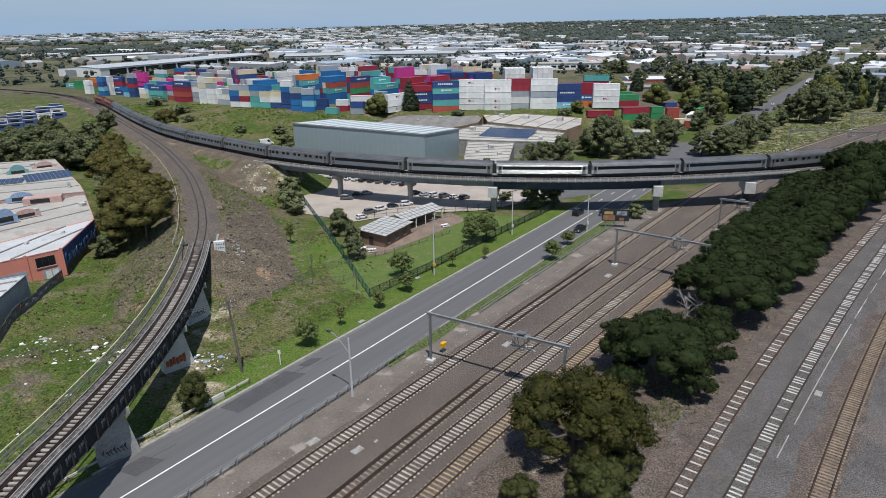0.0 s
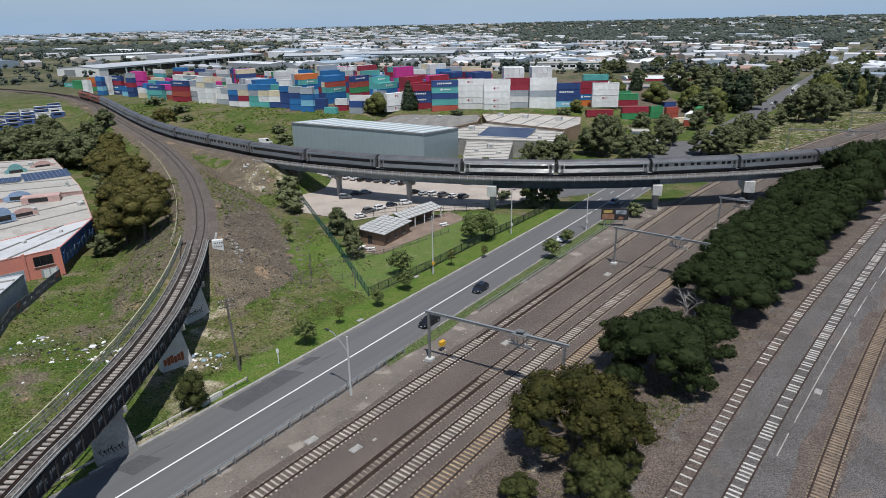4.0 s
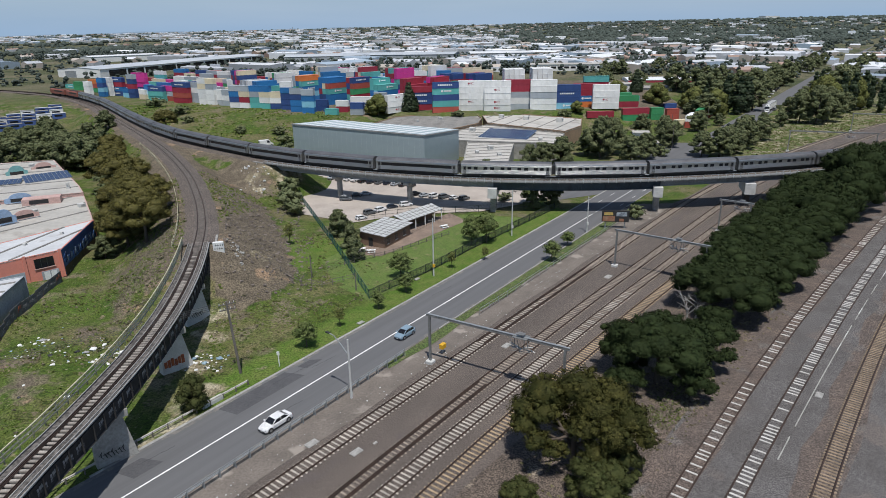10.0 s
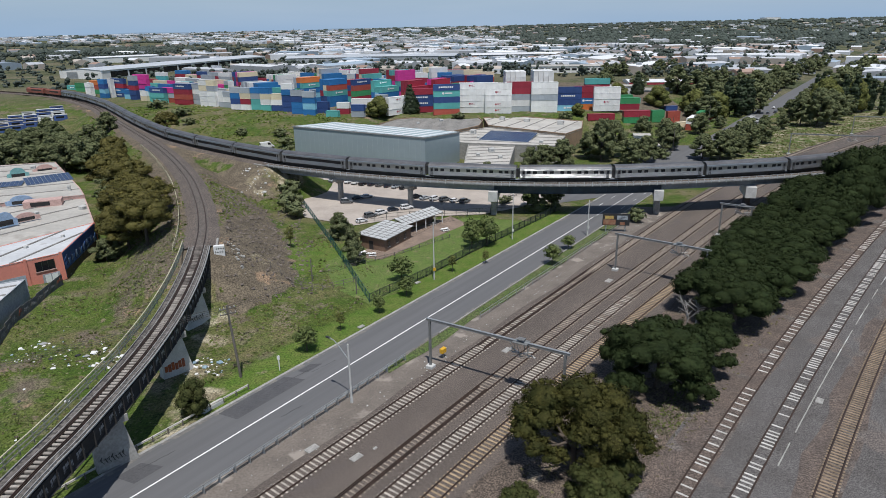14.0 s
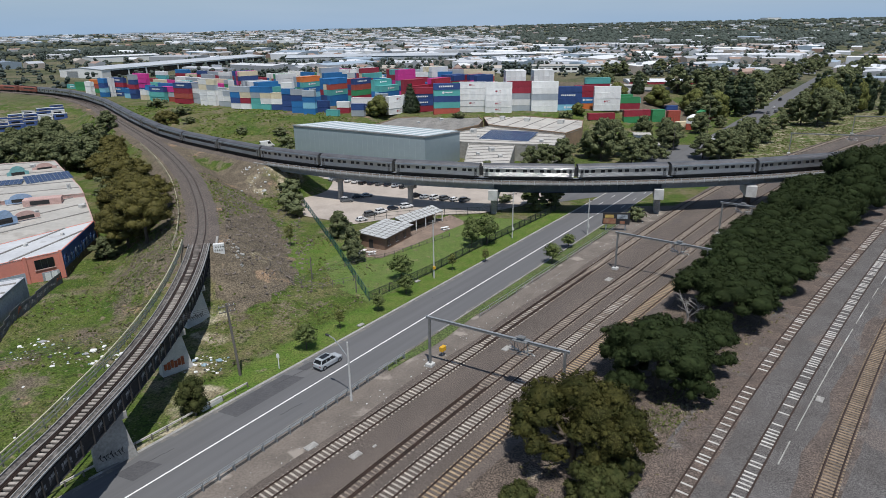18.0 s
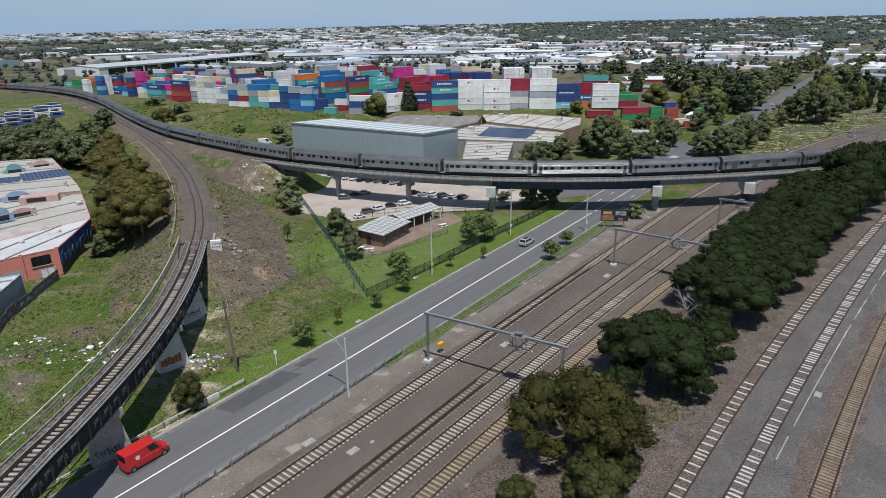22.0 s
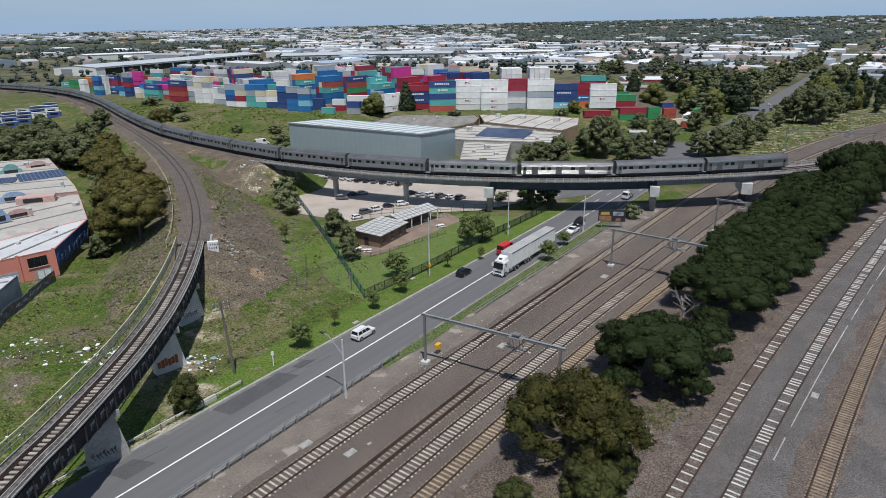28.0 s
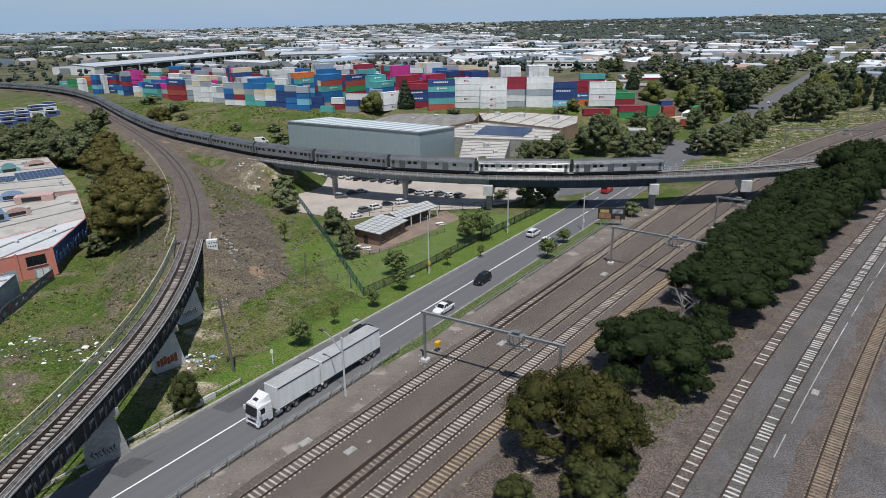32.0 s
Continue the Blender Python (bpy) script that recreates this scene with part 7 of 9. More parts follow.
def gable_screen(x, y, turn, w, h, material, label):
    """A curved front parapet; a dark panel stands for the shade in its opening."""
    t = thing("parapet_screen", label, "parapet", pose(x, y, 5.6, 0, 0, turn))
    pts = [(-w / 2, 0), (-w / 2, h * 0.45)] + [(-w * 0.36 * math.cos(a), h * 0.45 + h * 0.55 * math.sin(a)) for a in np.linspace(0.15, math.pi - 0.15, 9)] + [(w / 2, h * 0.45), (w / 2, 0)]
    part("screen", Shape().loft([[(px_, -0.15, pz) for px_, pz in pts], [(px_, 0.15, pz) for px_, pz in pts]]), material, t)
    part("opening", Shape().box(-w * 0.3, w * 0.3, -0.18, 0.18, h * 0.1, h * 0.45), GLASS_DARK, t)
    return t


tagged(part("paved_lot", Shape().add([(66, 218, 0.09), (90, 214, 0.09), (102, 236, 0.09), (104, 250, 0.09), (92, 252, 0.09), (74, 243, 0.09)], [tuple(range(6))]), ASPHALT),
       "grey asphalt lot beside the avenue", "paving", kind="structure")
gable_screen(-125.3, 184.5, 36, 5.6, 3.2, WALL_TEAL, "teal curved parapet with a dark opening")
gable_screen(-122.5, 193.0, 36, 6.5, 2.4, WALL_PINK, "pink curved parapet above a workshop")
gable_screen(-105.4, 154.2, 24, 7.0, 2.4, WALL_BLUE, "pale blue curved parapet")
gable_screen(-97.0, 135.2, 50, 4.6, 3.4, WALL_BLUE, "pale blue arched porch of a workshop")
gable_screen(-95.4, 139.6, 50, 6.0, 2.0, WALL_PINK, "low pink parapet of a workshop")
cabin_r = random.Random(52)
for i in range(34):
    r_, c_ = divmod(i, 9)
    x, y = -224 + 5.2 * c_ - 3.6 * r_ + cabin_r.uniform(-0.4, 0.4), 304 + 3.4 * c_ + 5.6 * r_ + cabin_r.uniform(-0.4, 0.4)
    if float(nearest(np.array([x]), np.array([y]), MAIN)[0]) < 16:
        continue
    blue = cabin_r.random() < 0.7
    t = thing("site_cabin", "blue and white site cabin" if blue else "white flat-roofed site cabin", "cabin", pose(x, y, float(ground_height(x, y)), 0, 0, 33), "site cabins")
    part("body", Shape().bevel_box(-3, 3, -1.25, 1.25, 0, 2.7, 0.05), CABIN_BLUE if blue else WALL_WHITE, t)
    part("roof", Shape().box(-3.1, 3.1, -1.35, 1.35, 2.71, 2.85), ROOF_GREY if cabin_r.random() < 0.6 else ROOF_WORK, t)
    part("window", Shape().box(-2, 1.5, -1.3, -1.24, 1.2, 2.1), GLASS_DARK, t)

# far halls
# dark window panels along the front stand for shade inside the open side
hall("warehouse", "very long pale warehouse, dark panels for its shaded open side", -274, 691, 72.6, 256, 46, 7.0, 1.6, WALL_WHITE, ROOF_LONG, PLATEAU, doors=(("l", 9, 12, 0, 5.4),), windows=tuple(("f", -108 + 22 * i, 20, 0.4, 5.6) for i in range(11)))
hall("warehouse", "wide warehouse with a low pale roof behind the containers", -118, 775, 8, 120, 62, 7.0, 1.6, WALL_GREY, ROOF_LONG, PLATEAU)
hall("warehouse", "white warehouse beyond the container yard", -420, 872, 47, 88, 30, 7, 1.0, WALL_WHITE, ROOF_WHITE, PLATEAU)
hall("warehouse", "wide pale warehouse with a low roof", -28, 752, -8, 96, 54, 8, 1.5, WALL_GREY, ROOF_LONG, PLATEAU)
hall("warehouse", "white warehouse with a grey front", 70, 772, 4, 74, 40, 7, 1.2, WALL_GREY, ROOF_WHITE, PLATEAU)
hall("warehouse", "long two-storey pale office block with rows of windows", 108, 562, -8, 60, 22, 9, 0.5, WALL_WHITE, ROOF_PALE, 4.0, windows=tuple(("f", -27 + 5.4 * i, 4, q, q + 1.7) for i in range(11) for q in (2.0, 5.6)))
hall("warehouse", "grey workshop with a low roof beside the container yard", 126, 392, -6, 24, 13, 5, 0.7, WALL_GREY, ROOF_GREY, 3.6)
hall("warehouse", "dark green block with a pale roof edge", 146, 398, -6, 12, 10, 7, 0.3, FENCE_BLACK, ROOF_PALE, 2.6)
hall("warehouse", "cream block behind the containers", 106, 380, -6, 15, 9, 6.5, 0.4, WALL_WHITE, ROOF_PALE, 5.6)
striped = hall("warehouse", "pale warehouse with a red stripe under its roof", 149, 446, -6, 44, 26, 8, 0.8, WALL_WHITE, ROOF_WHITE, 1.0)
part("fascia", Shape().box(-22.2, 22.2, -13.3, -13.05, 6.2, 7.9), BOX_MAT["maroon"], striped, "dark red painted fascia")
hall("warehouse", "large pale hall beside the avenue", 255, 610, -12, 84, 36, 7, 1.2, WALL_GREY, ROOF_LONG, 0.5)
hall("warehouse", "brick-red hall with a white roof", 320, 740, 20, 80, 34, 8, 1.2, WALL_CORAL, ROOF_WHITE, 0.5)
hall("warehouse", "wide white hall beside the avenue", 430, 860, 20, 96, 46, 8, 1.2, WALL_WHITE, ROOF_WHITE, 0.5)

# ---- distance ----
# backdrop hills glow a flat blue, haze given as emission
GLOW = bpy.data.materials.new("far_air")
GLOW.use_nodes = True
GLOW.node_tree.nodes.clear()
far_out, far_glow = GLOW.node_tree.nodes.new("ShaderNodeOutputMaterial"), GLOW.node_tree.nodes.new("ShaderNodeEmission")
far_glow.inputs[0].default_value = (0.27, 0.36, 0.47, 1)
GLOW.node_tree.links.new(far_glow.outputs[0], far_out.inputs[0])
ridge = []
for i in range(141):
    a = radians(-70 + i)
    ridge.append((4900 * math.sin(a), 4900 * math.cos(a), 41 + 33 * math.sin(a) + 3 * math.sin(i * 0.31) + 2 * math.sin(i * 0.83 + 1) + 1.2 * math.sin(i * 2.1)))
tagged(part("backdrop", Shape().add([(x, y, -40) for x, y, z in ridge] + ridge, [(i, i + 1, i + 142, i + 141) for i in range(140)]), GLOW), "low horizon hills glowing an even haze blue", "hills", kind="structure")
far = random.Random(5)
town, woods = Shape(), Shape()
town_m = []
# roof and wall paints, paler and cooler to carry distance haze in the colour
TOWN = [surf("town_" + str(i), c, tuple(0.88 * v for v in c), 20, 0.7, island=0.18, dark=0.9) for i, c in enumerate(((0.8, 0.82, 0.84), (0.64, 0.66, 0.69), (0.46, 0.48, 0.51), (0.44, 0.39, 0.34), (0.36, 0.25, 0.2), (0.34, 0.42, 0.5), (0.24, 0.23, 0.23)))]


def free_of_line(x, y):
    n = (x - ROAD_O.x) * ROAD_N.x + (y - ROAD_O.y) * ROAD_N.y
    return abs(n) > 14


def blob(s, x, y, z, r, h, sides=6):
    """A small uneven clump of foliage."""
    a0 = far.uniform(0, 6)
    rings = []
    for zz, q in ((0.05, 0.7), (0.4, 1.0), (0.75, 0.8), (0.97, 0.32)) if sides > 5 else ((0.05, 0.8), (0.55, 1.0), (0.97, 0.4)):
        rings.append([(x + r * q * far.uniform(0.75, 1.2) * math.cos(a0 + k * 6.283 / sides), y + r * q * far.uniform(0.75, 1.2) * math.sin(a0 + k * 6.283 / sides), z + h * zz * far.uniform(0.88, 1.12)) for k in range(sides)])
    s.loft(rings)


def far_z(x, y):
    n = (x - ROAD_O.x) * ROAD_N.x + (y - ROAD_O.y) * ROAD_N.y
    return PLATEAU * (1 - float(step01((n + 62) / 44))) + (26 + 33 * x / math.hypot(x, y)) * float(step01((math.hypot(x, y) - 1700) / 3000))


def built_up(a, d):
    """How thickly roofs stand in a direction, at a distance."""
    if a < -0.38:
        return 0.1 if d < 1150 else 0.05 if d < 2400 else 0.75
    if a < -0.2:
        return 0.3 if d < 1150 else 0.06 if d < 1800 else 0.9
    if a < 0.1:
        return 0.55
    return 0.62 if d < 1150 else 0.09 if d < 2600 else 0.24


def wooded(a, d):
    if a < -0.38:
        return 0.2 if d < 1000 else 0.8 if d < 1650 else 0.3
    if a < -0.2:
        return 0.6 if d < 1150 else 0.4 if d < 1800 else 0.5
    if a < 0.1:
        return 0.85 if d < 1100 else 1.0
    return 0.75 if d < 1100 else 0.95


HALLS = [(-312, 569, 60), (-290, 640, 60), (-265, 715, 60), (-240, 790, 60), (-420, 872, 55), (-118, 775, 75), (-28, 752, 55), (70, 772, 45), (108, 562, 38), (126, 392, 16), (106, 380, 12), (149, 446, 45), (255, 610, 50), (320, 740, 48), (430, 860, 60)]
for i in range(4600):
    d = 560 * (4600 / 560) ** (far.random() ** 0.85)
    a = radians(far.uniform(-41, 41))
    x, y = d * math.sin(a), d * math.cos(a)
    if far.random() > built_up(a, d) or not free_of_line(x, y) or any(math.hypot(x - p, y - q) < r for p, q, r in HALLS + [(-400, 600, 110), (-300, 490, 80)]):
        continue
    big = far.random() < (0.42 if a < 0.1 else 0.2)
    L, W, h = (far.uniform(24, 66), far.uniform(14, 32), far.uniform(5, 8.5)) if big else (far.uniform(12, 24), far.uniform(9, 15), far.uniform(3.5, 6))
    m = pose(x, y, far_z(x, y) - 0.3, 0, 0, far.choice((54, 54, 144, 144, 20, -10)) + far.uniform(-4, 4))
    town.loft([[(p, -W / 2, 0), (p, -W / 2, h), (p, 0, h + W * (0.03 if big else 0.14) + 0.3), (p, W / 2, h), (p, W / 2, 0)] for p in (-L / 2, L / 2)], m)
    top = far.choice((0, 0, 0, 1, 1, 1, 2, 5)) if big else far.choice((1, 2, 2, 3, 4, 4, 6, 6))
    side = far.choice((0, 1, 2, 3, 5)) if big else far.choice((1, 2, 3, 3, 4))
    town_m += [side, top, top, side, side, side, side]
    if big and far.random() < 0.6:
        for q in range(far.randrange(1, 4)):
            e = far.uniform(-L / 2.4, L / 2.4)
            k0 = len(town.f)
            town.box(e - 1.5, e + 1.5, -W * 0.3, -W * 0.3 + 2.5, h, h + 2.4, m)
            town_m += [2] * (len(town.f) - k0)
me = town.mesh("distant_town")
for m_ in TOWN:
    me.materials.append(m_)
me.polygons.foreach_set("material_index", town_m)
tagged(new("distant_town", me), "far suburb of pale factory roofs and small houses", "town", kind="stuff")
for i in range(13500):
    d = 520 * (4600 / 520) ** (far.random() ** 0.85)
    a = radians(far.uniform(-41, 41))
    x, y = d * math.sin(a), d * math.cos(a)
    clump = 0.55 + 0.9 * math.sin(x * 0.011 + 2 * math.sin(y * 0.007)) * math.sin(y * 0.009 - x * 0.004)
    if far.random() > wooded(a, d) * (clump if a < 0.1 and d > 800 and (a > -0.38 or d > 1650) else 1.0) or not free_of_line(x, y) or any(math.hypot(x - p, y - q) < r * 0.85 for p, q, r in HALLS):
        continue
    h = far.uniform(5, 12)
    if d < 1300:
        wide = far.uniform(2.4, 4.8)
        for q in range(far.randrange(9, 15)):
            up = far.random() ** 1.2
            r_ = far.uniform(0.9, 2.0)
            blob(woods, x + far.uniform(-wide, wide) * (1.15 - up), y + far.uniform(-wide, wide) * (1.15 - up), far_z(x, y) - 0.3 + up * h * 0.68, r_, r_ * far.uniform(0.7, 1.6), 5)
        continue
    for q in range(far.choice((2, 3, 4, 5))):
        r_ = far.uniform(1.8, 4.2) * (1.25 if d < 1900 else 1.7 if d < 3600 else 2.6)
        blob(woods, x + far.uniform(-11, 11), y + far.uniform(-8, 8), far_z(x, y) - 0.5, r_, min(h, r_ * far.uniform(1.0, 1.7)), 5)
# grey-green gum leaf with distance haze mixed into the colour
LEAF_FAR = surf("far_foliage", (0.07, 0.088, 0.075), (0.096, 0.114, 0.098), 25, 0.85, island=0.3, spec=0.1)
tagged(part("distant_woods", woods, LEAF_FAR, smooth=True), "far belts of dark trees between the suburbs, tinted towards haze", "woods", kind="stuff")
hall("hospital_block", "pale tall block on the horizon", 1990, 4050, 25, 120, 50, 26, 1, WALL_WHITE, ROOF_PALE, 38, category="building")
mast = thing("radio_mast", "thin lattice radio mast far away", "mast", pose(-260, 1190, PLATEAU))
for q in (-1.2, 1.2):
    for e in (-1.2, 1.2):
        part("leg", Shape().tube([(q, e, 0), (q * 0.2, e * 0.2, 38)], 0.2, 5), STEEL_GREY, mast)

# ---- fences, barriers ----
def post_fence(name, label, line, h, spacing, material, picket, rails, r=0.05, base=None, parts_max=300):
    f = thing(name, label, "fence")
    ln = even([Vector((*p, 0)) for p in line], spacing)
    zs = [float(z) for z in ground_height([p[0] for p in ln], [p[1] for p in ln])] if base is None else [base] * len(ln)
    ln = [(p[0], p[1], z) for p, z in zip(ln, zs)]
    pm = Shape().box(-r, r, -r, r, -0.3, h).mesh("post")
    pm.materials.append(material)
    for i, p in enumerate(ln):
        part("post", pm, None, f).matrix_basis = at(ln, i)
    for q in rails:
        part("rail", Shape().sweep(ln, [(-0.03, q), (-0.03, q + 0.06), (0.03, q + 0.06), (0.03, q)]), material, f)
    if picket:
        pk = Shape()
        for i in range(len(ln) - 1):
            a, b = Vector(ln[i]), Vector(ln[i + 1])
            n = int((b - a).length / picket)
            for k in range(1, n):
                c = a.lerp(b, k / n)
                pk.box(-0.028, 0.028, -0.018, 0.018, 0.08, h - 0.06, Matrix.Translation(c) @ at(ln, i).to_3x3().to_4x4())
        tagged(part("infill", pk, material, f, "thin upright pickets"), kind="stuff")
    return f


post_fence("palisade_fence", "tall teal-green palisade fence running up to the bridge", [(-13.2, 103.6), (-24.6, 134.5), (-37.5, 167.4), (-41.3, 177.9)], 1.9, 2.75, FENCE_GREEN, 0.42, (0.4, 1.8))
post_fence("palisade_fence", "dark green metal fence beside the verge", [(-13.2, 103.6), (-2.4, 116.9), (6.2, 129.2), (29.5, 159.5)], 1.9, 2.6, FENCE_BLACK, 0.2, (0.3, 1.65))
post_fence("yard_fence", "low timber rail fence in the garden", [(-20.0, 120.5), (-9.8, 128.2), (2.5, 140.5)], 1.0, 2.4, WOOD_GREY, 0, (0.35, 0.8), 0.06)
post_fence("yard_fence", "dark mesh fence along the car park", [(-20, 152.5), (-9.5, 155.6), (8, 157.6), (28, 160)], 1.9, 3.0, FENCE_BLACK, 0, (0.9, 1.8))
post_fence("wire_fence", "old wire fence with steel posts", [(-33, 113.5), (-22.0, 109.5), (-16.5, 113.5)], 1.3, 2.2, WOOD_GREY, 0, (0.5, 1.1), 0.05)
boards = thing("side_fence", "dark boarded boundary fence covered with painted scrawls", "fence")
fence_line = even([Vector((*p, 0)) for p in ((-69.4, 86), (-72.6, 100), (-74.0, 116))], 2.4)
fence_r = random.Random(6)
for i in range(len(fence_line) - 1):
    a, b = Vector(fence_line[i]), Vector(fence_line[i + 1])
    m = pose(a.x, a.y, float(ground_height(a.x, a.y)), 0, 0, math.degrees(math.atan2(b.y - a.y, b.x - a.x)))
    part("panel", Shape().box(0.03, (b - a).length - 0.03, -0.03, 0.03, -0.3, 1.95 + fence_r.uniform(-0.04, 0.04)), MURAL_DARK, boards).matrix_basis = m
    part("post", Shape().box(-0.05, 0.05, -0.06, 0.06, -0.4, 2.0), WOOD_GREY, boards).matrix_basis = m
    tag = Shape()
    for k in range(4):
        q, e = 0.3 + 0.45 * k + fence_r.uniform(-0.1, 0.1), fence_r.uniform(0.5, 0.9)
        tag.tube([(q, -0.045, e), (q + 0.1, -0.045, e + 0.5), (q + 0.3, -0.045, e + fence_r.uniform(0.2, 0.8)), (q + 0.25, -0.045, e + 0.05)], 0.035, 4)
    part("scrawl", tag, SPRAY_PALE if fence_r.random() < 0.75 else SPRAY_ORANGE, boards).matrix_basis = m
post_fence("mesh_fence", "low wire fence behind the kerb", [on_road(u, 7.3 + (u - 36) * 0.016)[:2] for u in (58, 80, 104, 122)], 1.2, 3.0, STEEL_GREY, 0, (0.6, 1.1), 0.03, 0.05)
post_fence("boundary_fence", "low white railing along the embankment edge", offset(BRANCH, -4.6)[BRANCH_ABUT:BRANCH_ABUT + 150:6] and [p[:2] for p in offset(BRANCH, -4.6)[BRANCH_ABUT:BRANCH_ABUT + 130:8]], 1.0, 2.4, RAIL_PALE, 0, (0.5, 0.95), 0.05)


def guard_rail(name, label, u0, u1, n, low_posts):
    g = thing(name, label, "guard rail")
    ln = [on_road(float(u), n, 0.05) for u in np.arange(u0, u1, 2.0)]
    side = -1 if n > 0 else 1
    part("beam", Shape().sweep(ln, [(-0.05, 0.45), (0.03 * side, 0.5), (-0.04 * side, 0.58), (0.03 * side, 0.66), (-0.05, 0.74), (-0.09, 0.74), (-0.09, 0.45)]), STEEL_GREY if low_posts else BARRIER, g)
    if low_posts:
        for h in (0.95, 1.2):
            part("pipe_rail", Shape().sweep(offset(ln, 0.3 * (1 if n > 0 else -1)), [(-0.03, h), (-0.03, h + 0.06), (0.03, h + 0.06), (0.03, h)]), STEEL_GREY, g)
    pm = Shape().box(-0.06, 0.06, -0.09, 0.09, -0.3, 0.72).mesh("post")
    pm.materials.append(WOOD_GREY if not low_posts else STEEL_GREY)
    pt = Shape().box(-0.04, 0.04, -0.04, 0.04, -0.3, 1.22).mesh("tall_post")
    pt.materials.append(STEEL_GREY)
    for i in range(len(ln)):
        part("post", pm, None, g).matrix_basis = at(ln, i)
        if low_posts:
            part("tall_post", pt, None, g).matrix_basis = at(offset(ln, 0.3 * (1 if n > 0 else -1)), i)
    return g


guard_rail("guard_rail", "galvanised road barrier with wooden posts", -40, 24, -7.0, False)
guard_rail("guard_rail", "galvanised barrier with pipe rails beside the railway", -40, 42, 5.7, True)
bl = thing("barrier_end", "pale concrete barrier footing", "concrete block", Matrix.Translation(on_road(16.5, -7.3, 0.05)) @ pose(0, 0, 0, 0, 0, 54.4))
part("block", Shape().bevel_box(-1.6, 1.6, -0.35, 0.35, -0.2, 0.5, 0.06), CONCRETE_PALE, bl)


# ---- poles, gantries, signs ----
def lamp_post(x, y, h, arm, turn, label, r=0.2):
    t = thing("street_lamp", label, "street lamp", pose(x, y, 0, 0, 0, turn), "street lamps")
    part("pole", Shape().tube([(0, 0, -0.3), (0, 0, h)], [r, r * 0.75], 8), CONCRETE_PALE if r > 0.15 else STEEL_GREY, t)
    part("base", Shape().tube([(0, 0, -0.1), (0, 0, 0.9)], r + 0.03, 8), CONCRETE_PALE, t)
    if arm:
        part("arm", Shape().tube([(0, 0, h * 0.74), (arm * 0.4, 0, h * 0.88), (arm * 0.75, 0, h * 0.985), (arm, 0, h)], 0.075, 6), STEEL_GREY, t)
        part("lamp_head", Shape().bevel_box(arm - 0.1, arm + 0.6, -0.16, 0.16, h - 0.04, h + 0.13, 0.05), PLASTIC, t)
    return t


lamp_post(-12.2, 71.9, 8.6, 3.2, 145, "grey steel street lamp on a curved arm", 0.16)
for x, y, h, yellow in ((-1.8, 114.2, 11.7, True), (15.9, 138.0, 10.8, False), (33.4, 139.4, 8.6, False)):
    t = thing("power_pole", "pale concrete power pole with a box" + (" and a yellow marker" if yellow else ""), "power pole", pose(x, y, 0, 0, 0, 20))
    part("pole", Shape().tube([(0, 0, -0.3), (0, 0, h)], [0.17, 0.1], 8), CONCRETE_PALE, t)
    part("cross_arm", Shape().box(-0.9, 0.9, -0.06, 0.06, h - 0.5, h - 0.38), WOOD_GREY, t)
    part("box", Shape().box(-0.25, 0.25, -0.3, -0.12, 1.9, 2.5), CONCRETE_PALE if not yellow else YELLOW, t)
t = thing("power_pole", "leaning weathered timber power pole with cross arms", "power pole", pose(-28.8, 78.8, 0, 0, -3, 25))
part("pole", Shape().tube([(0, 0, -0.4), (0, 0, 11.2)], [0.2, 0.13], 8), WOOD_GREY, t)
for h in (10.7, 9.9):
    part("cross_arm", Shape().box(-1.1, 1.1, -0.06, 0.06, h, h + 0.12), WOOD_GREY, t)
    for q in (-0.95, -0.4, 0.4, 0.95):
        part("insulator", Shape().tube([(q, 0, h + 0.12), (q, 0, h + 0.34)], 0.05, 6), CONCRETE_PALE, t)
t = thing("marker_post", "white roadside marker post", "marker post", pose(-23.7, 80.5, 0.1))
part("post", Shape().box(-0.06, 0.06, -0.06, 0.06, -0.2, 2.3), WALL_WHITE, t)
part("plate", Shape().box(-0.2, 0.2, -0.09, -0.06, 1.7, 2.3), WALL_WHITE, t)
for x, y, h in ((-25.5, 114.5, 4.5), (-16, 107.5, 3.5), (88, 240, 9), (117, 280, 12), (95, 262, 10)):
    t = thing("timber_post", "weathered upright timber post with a crossbar", "post", pose(x, y, float(ground_height(x, y)), 0, 0, 10))
    part("post", Shape().tube([(0, 0, -0.4), (0, 0, h)], [0.13, 0.1], 6), WOOD_GREY, t)
    part("cross_arm", Shape().box(-0.4, 0.4, -0.04, 0.04, h * 0.25, h * 0.25 + 0.08), WOOD_GREY, t)

for ends in (((-28.8, 78.8, 10.8), (-1.8, 114.2, 11.4)), ((-1.8, 114.2, 11.4), (15.9, 138.0, 10.5)), ((-28.8, 78.8, 10.8), (-96, 40, 10.5)), ((15.9, 138.0, 10.5), (38, 170, 10.5))):
    a, b = Vector(ends[0]), Vector(ends[1])
    side = Vector((b.y - a.y, a.x - b.x, 0)).normalized()
    wires = thing("overhead_wires", "thin sagging power wires between poles", "wires")
    for k in (-0.9, -0.3, 0.3, 0.9):
        part("wire", Shape().tube([tuple(a.lerp(b, i / 8) + side * k - Vector((0, 0, 3.2 * (i / 8) * (1 - i / 8)))) for i in range(9)], 0.02, 4), PLASTIC, wires)


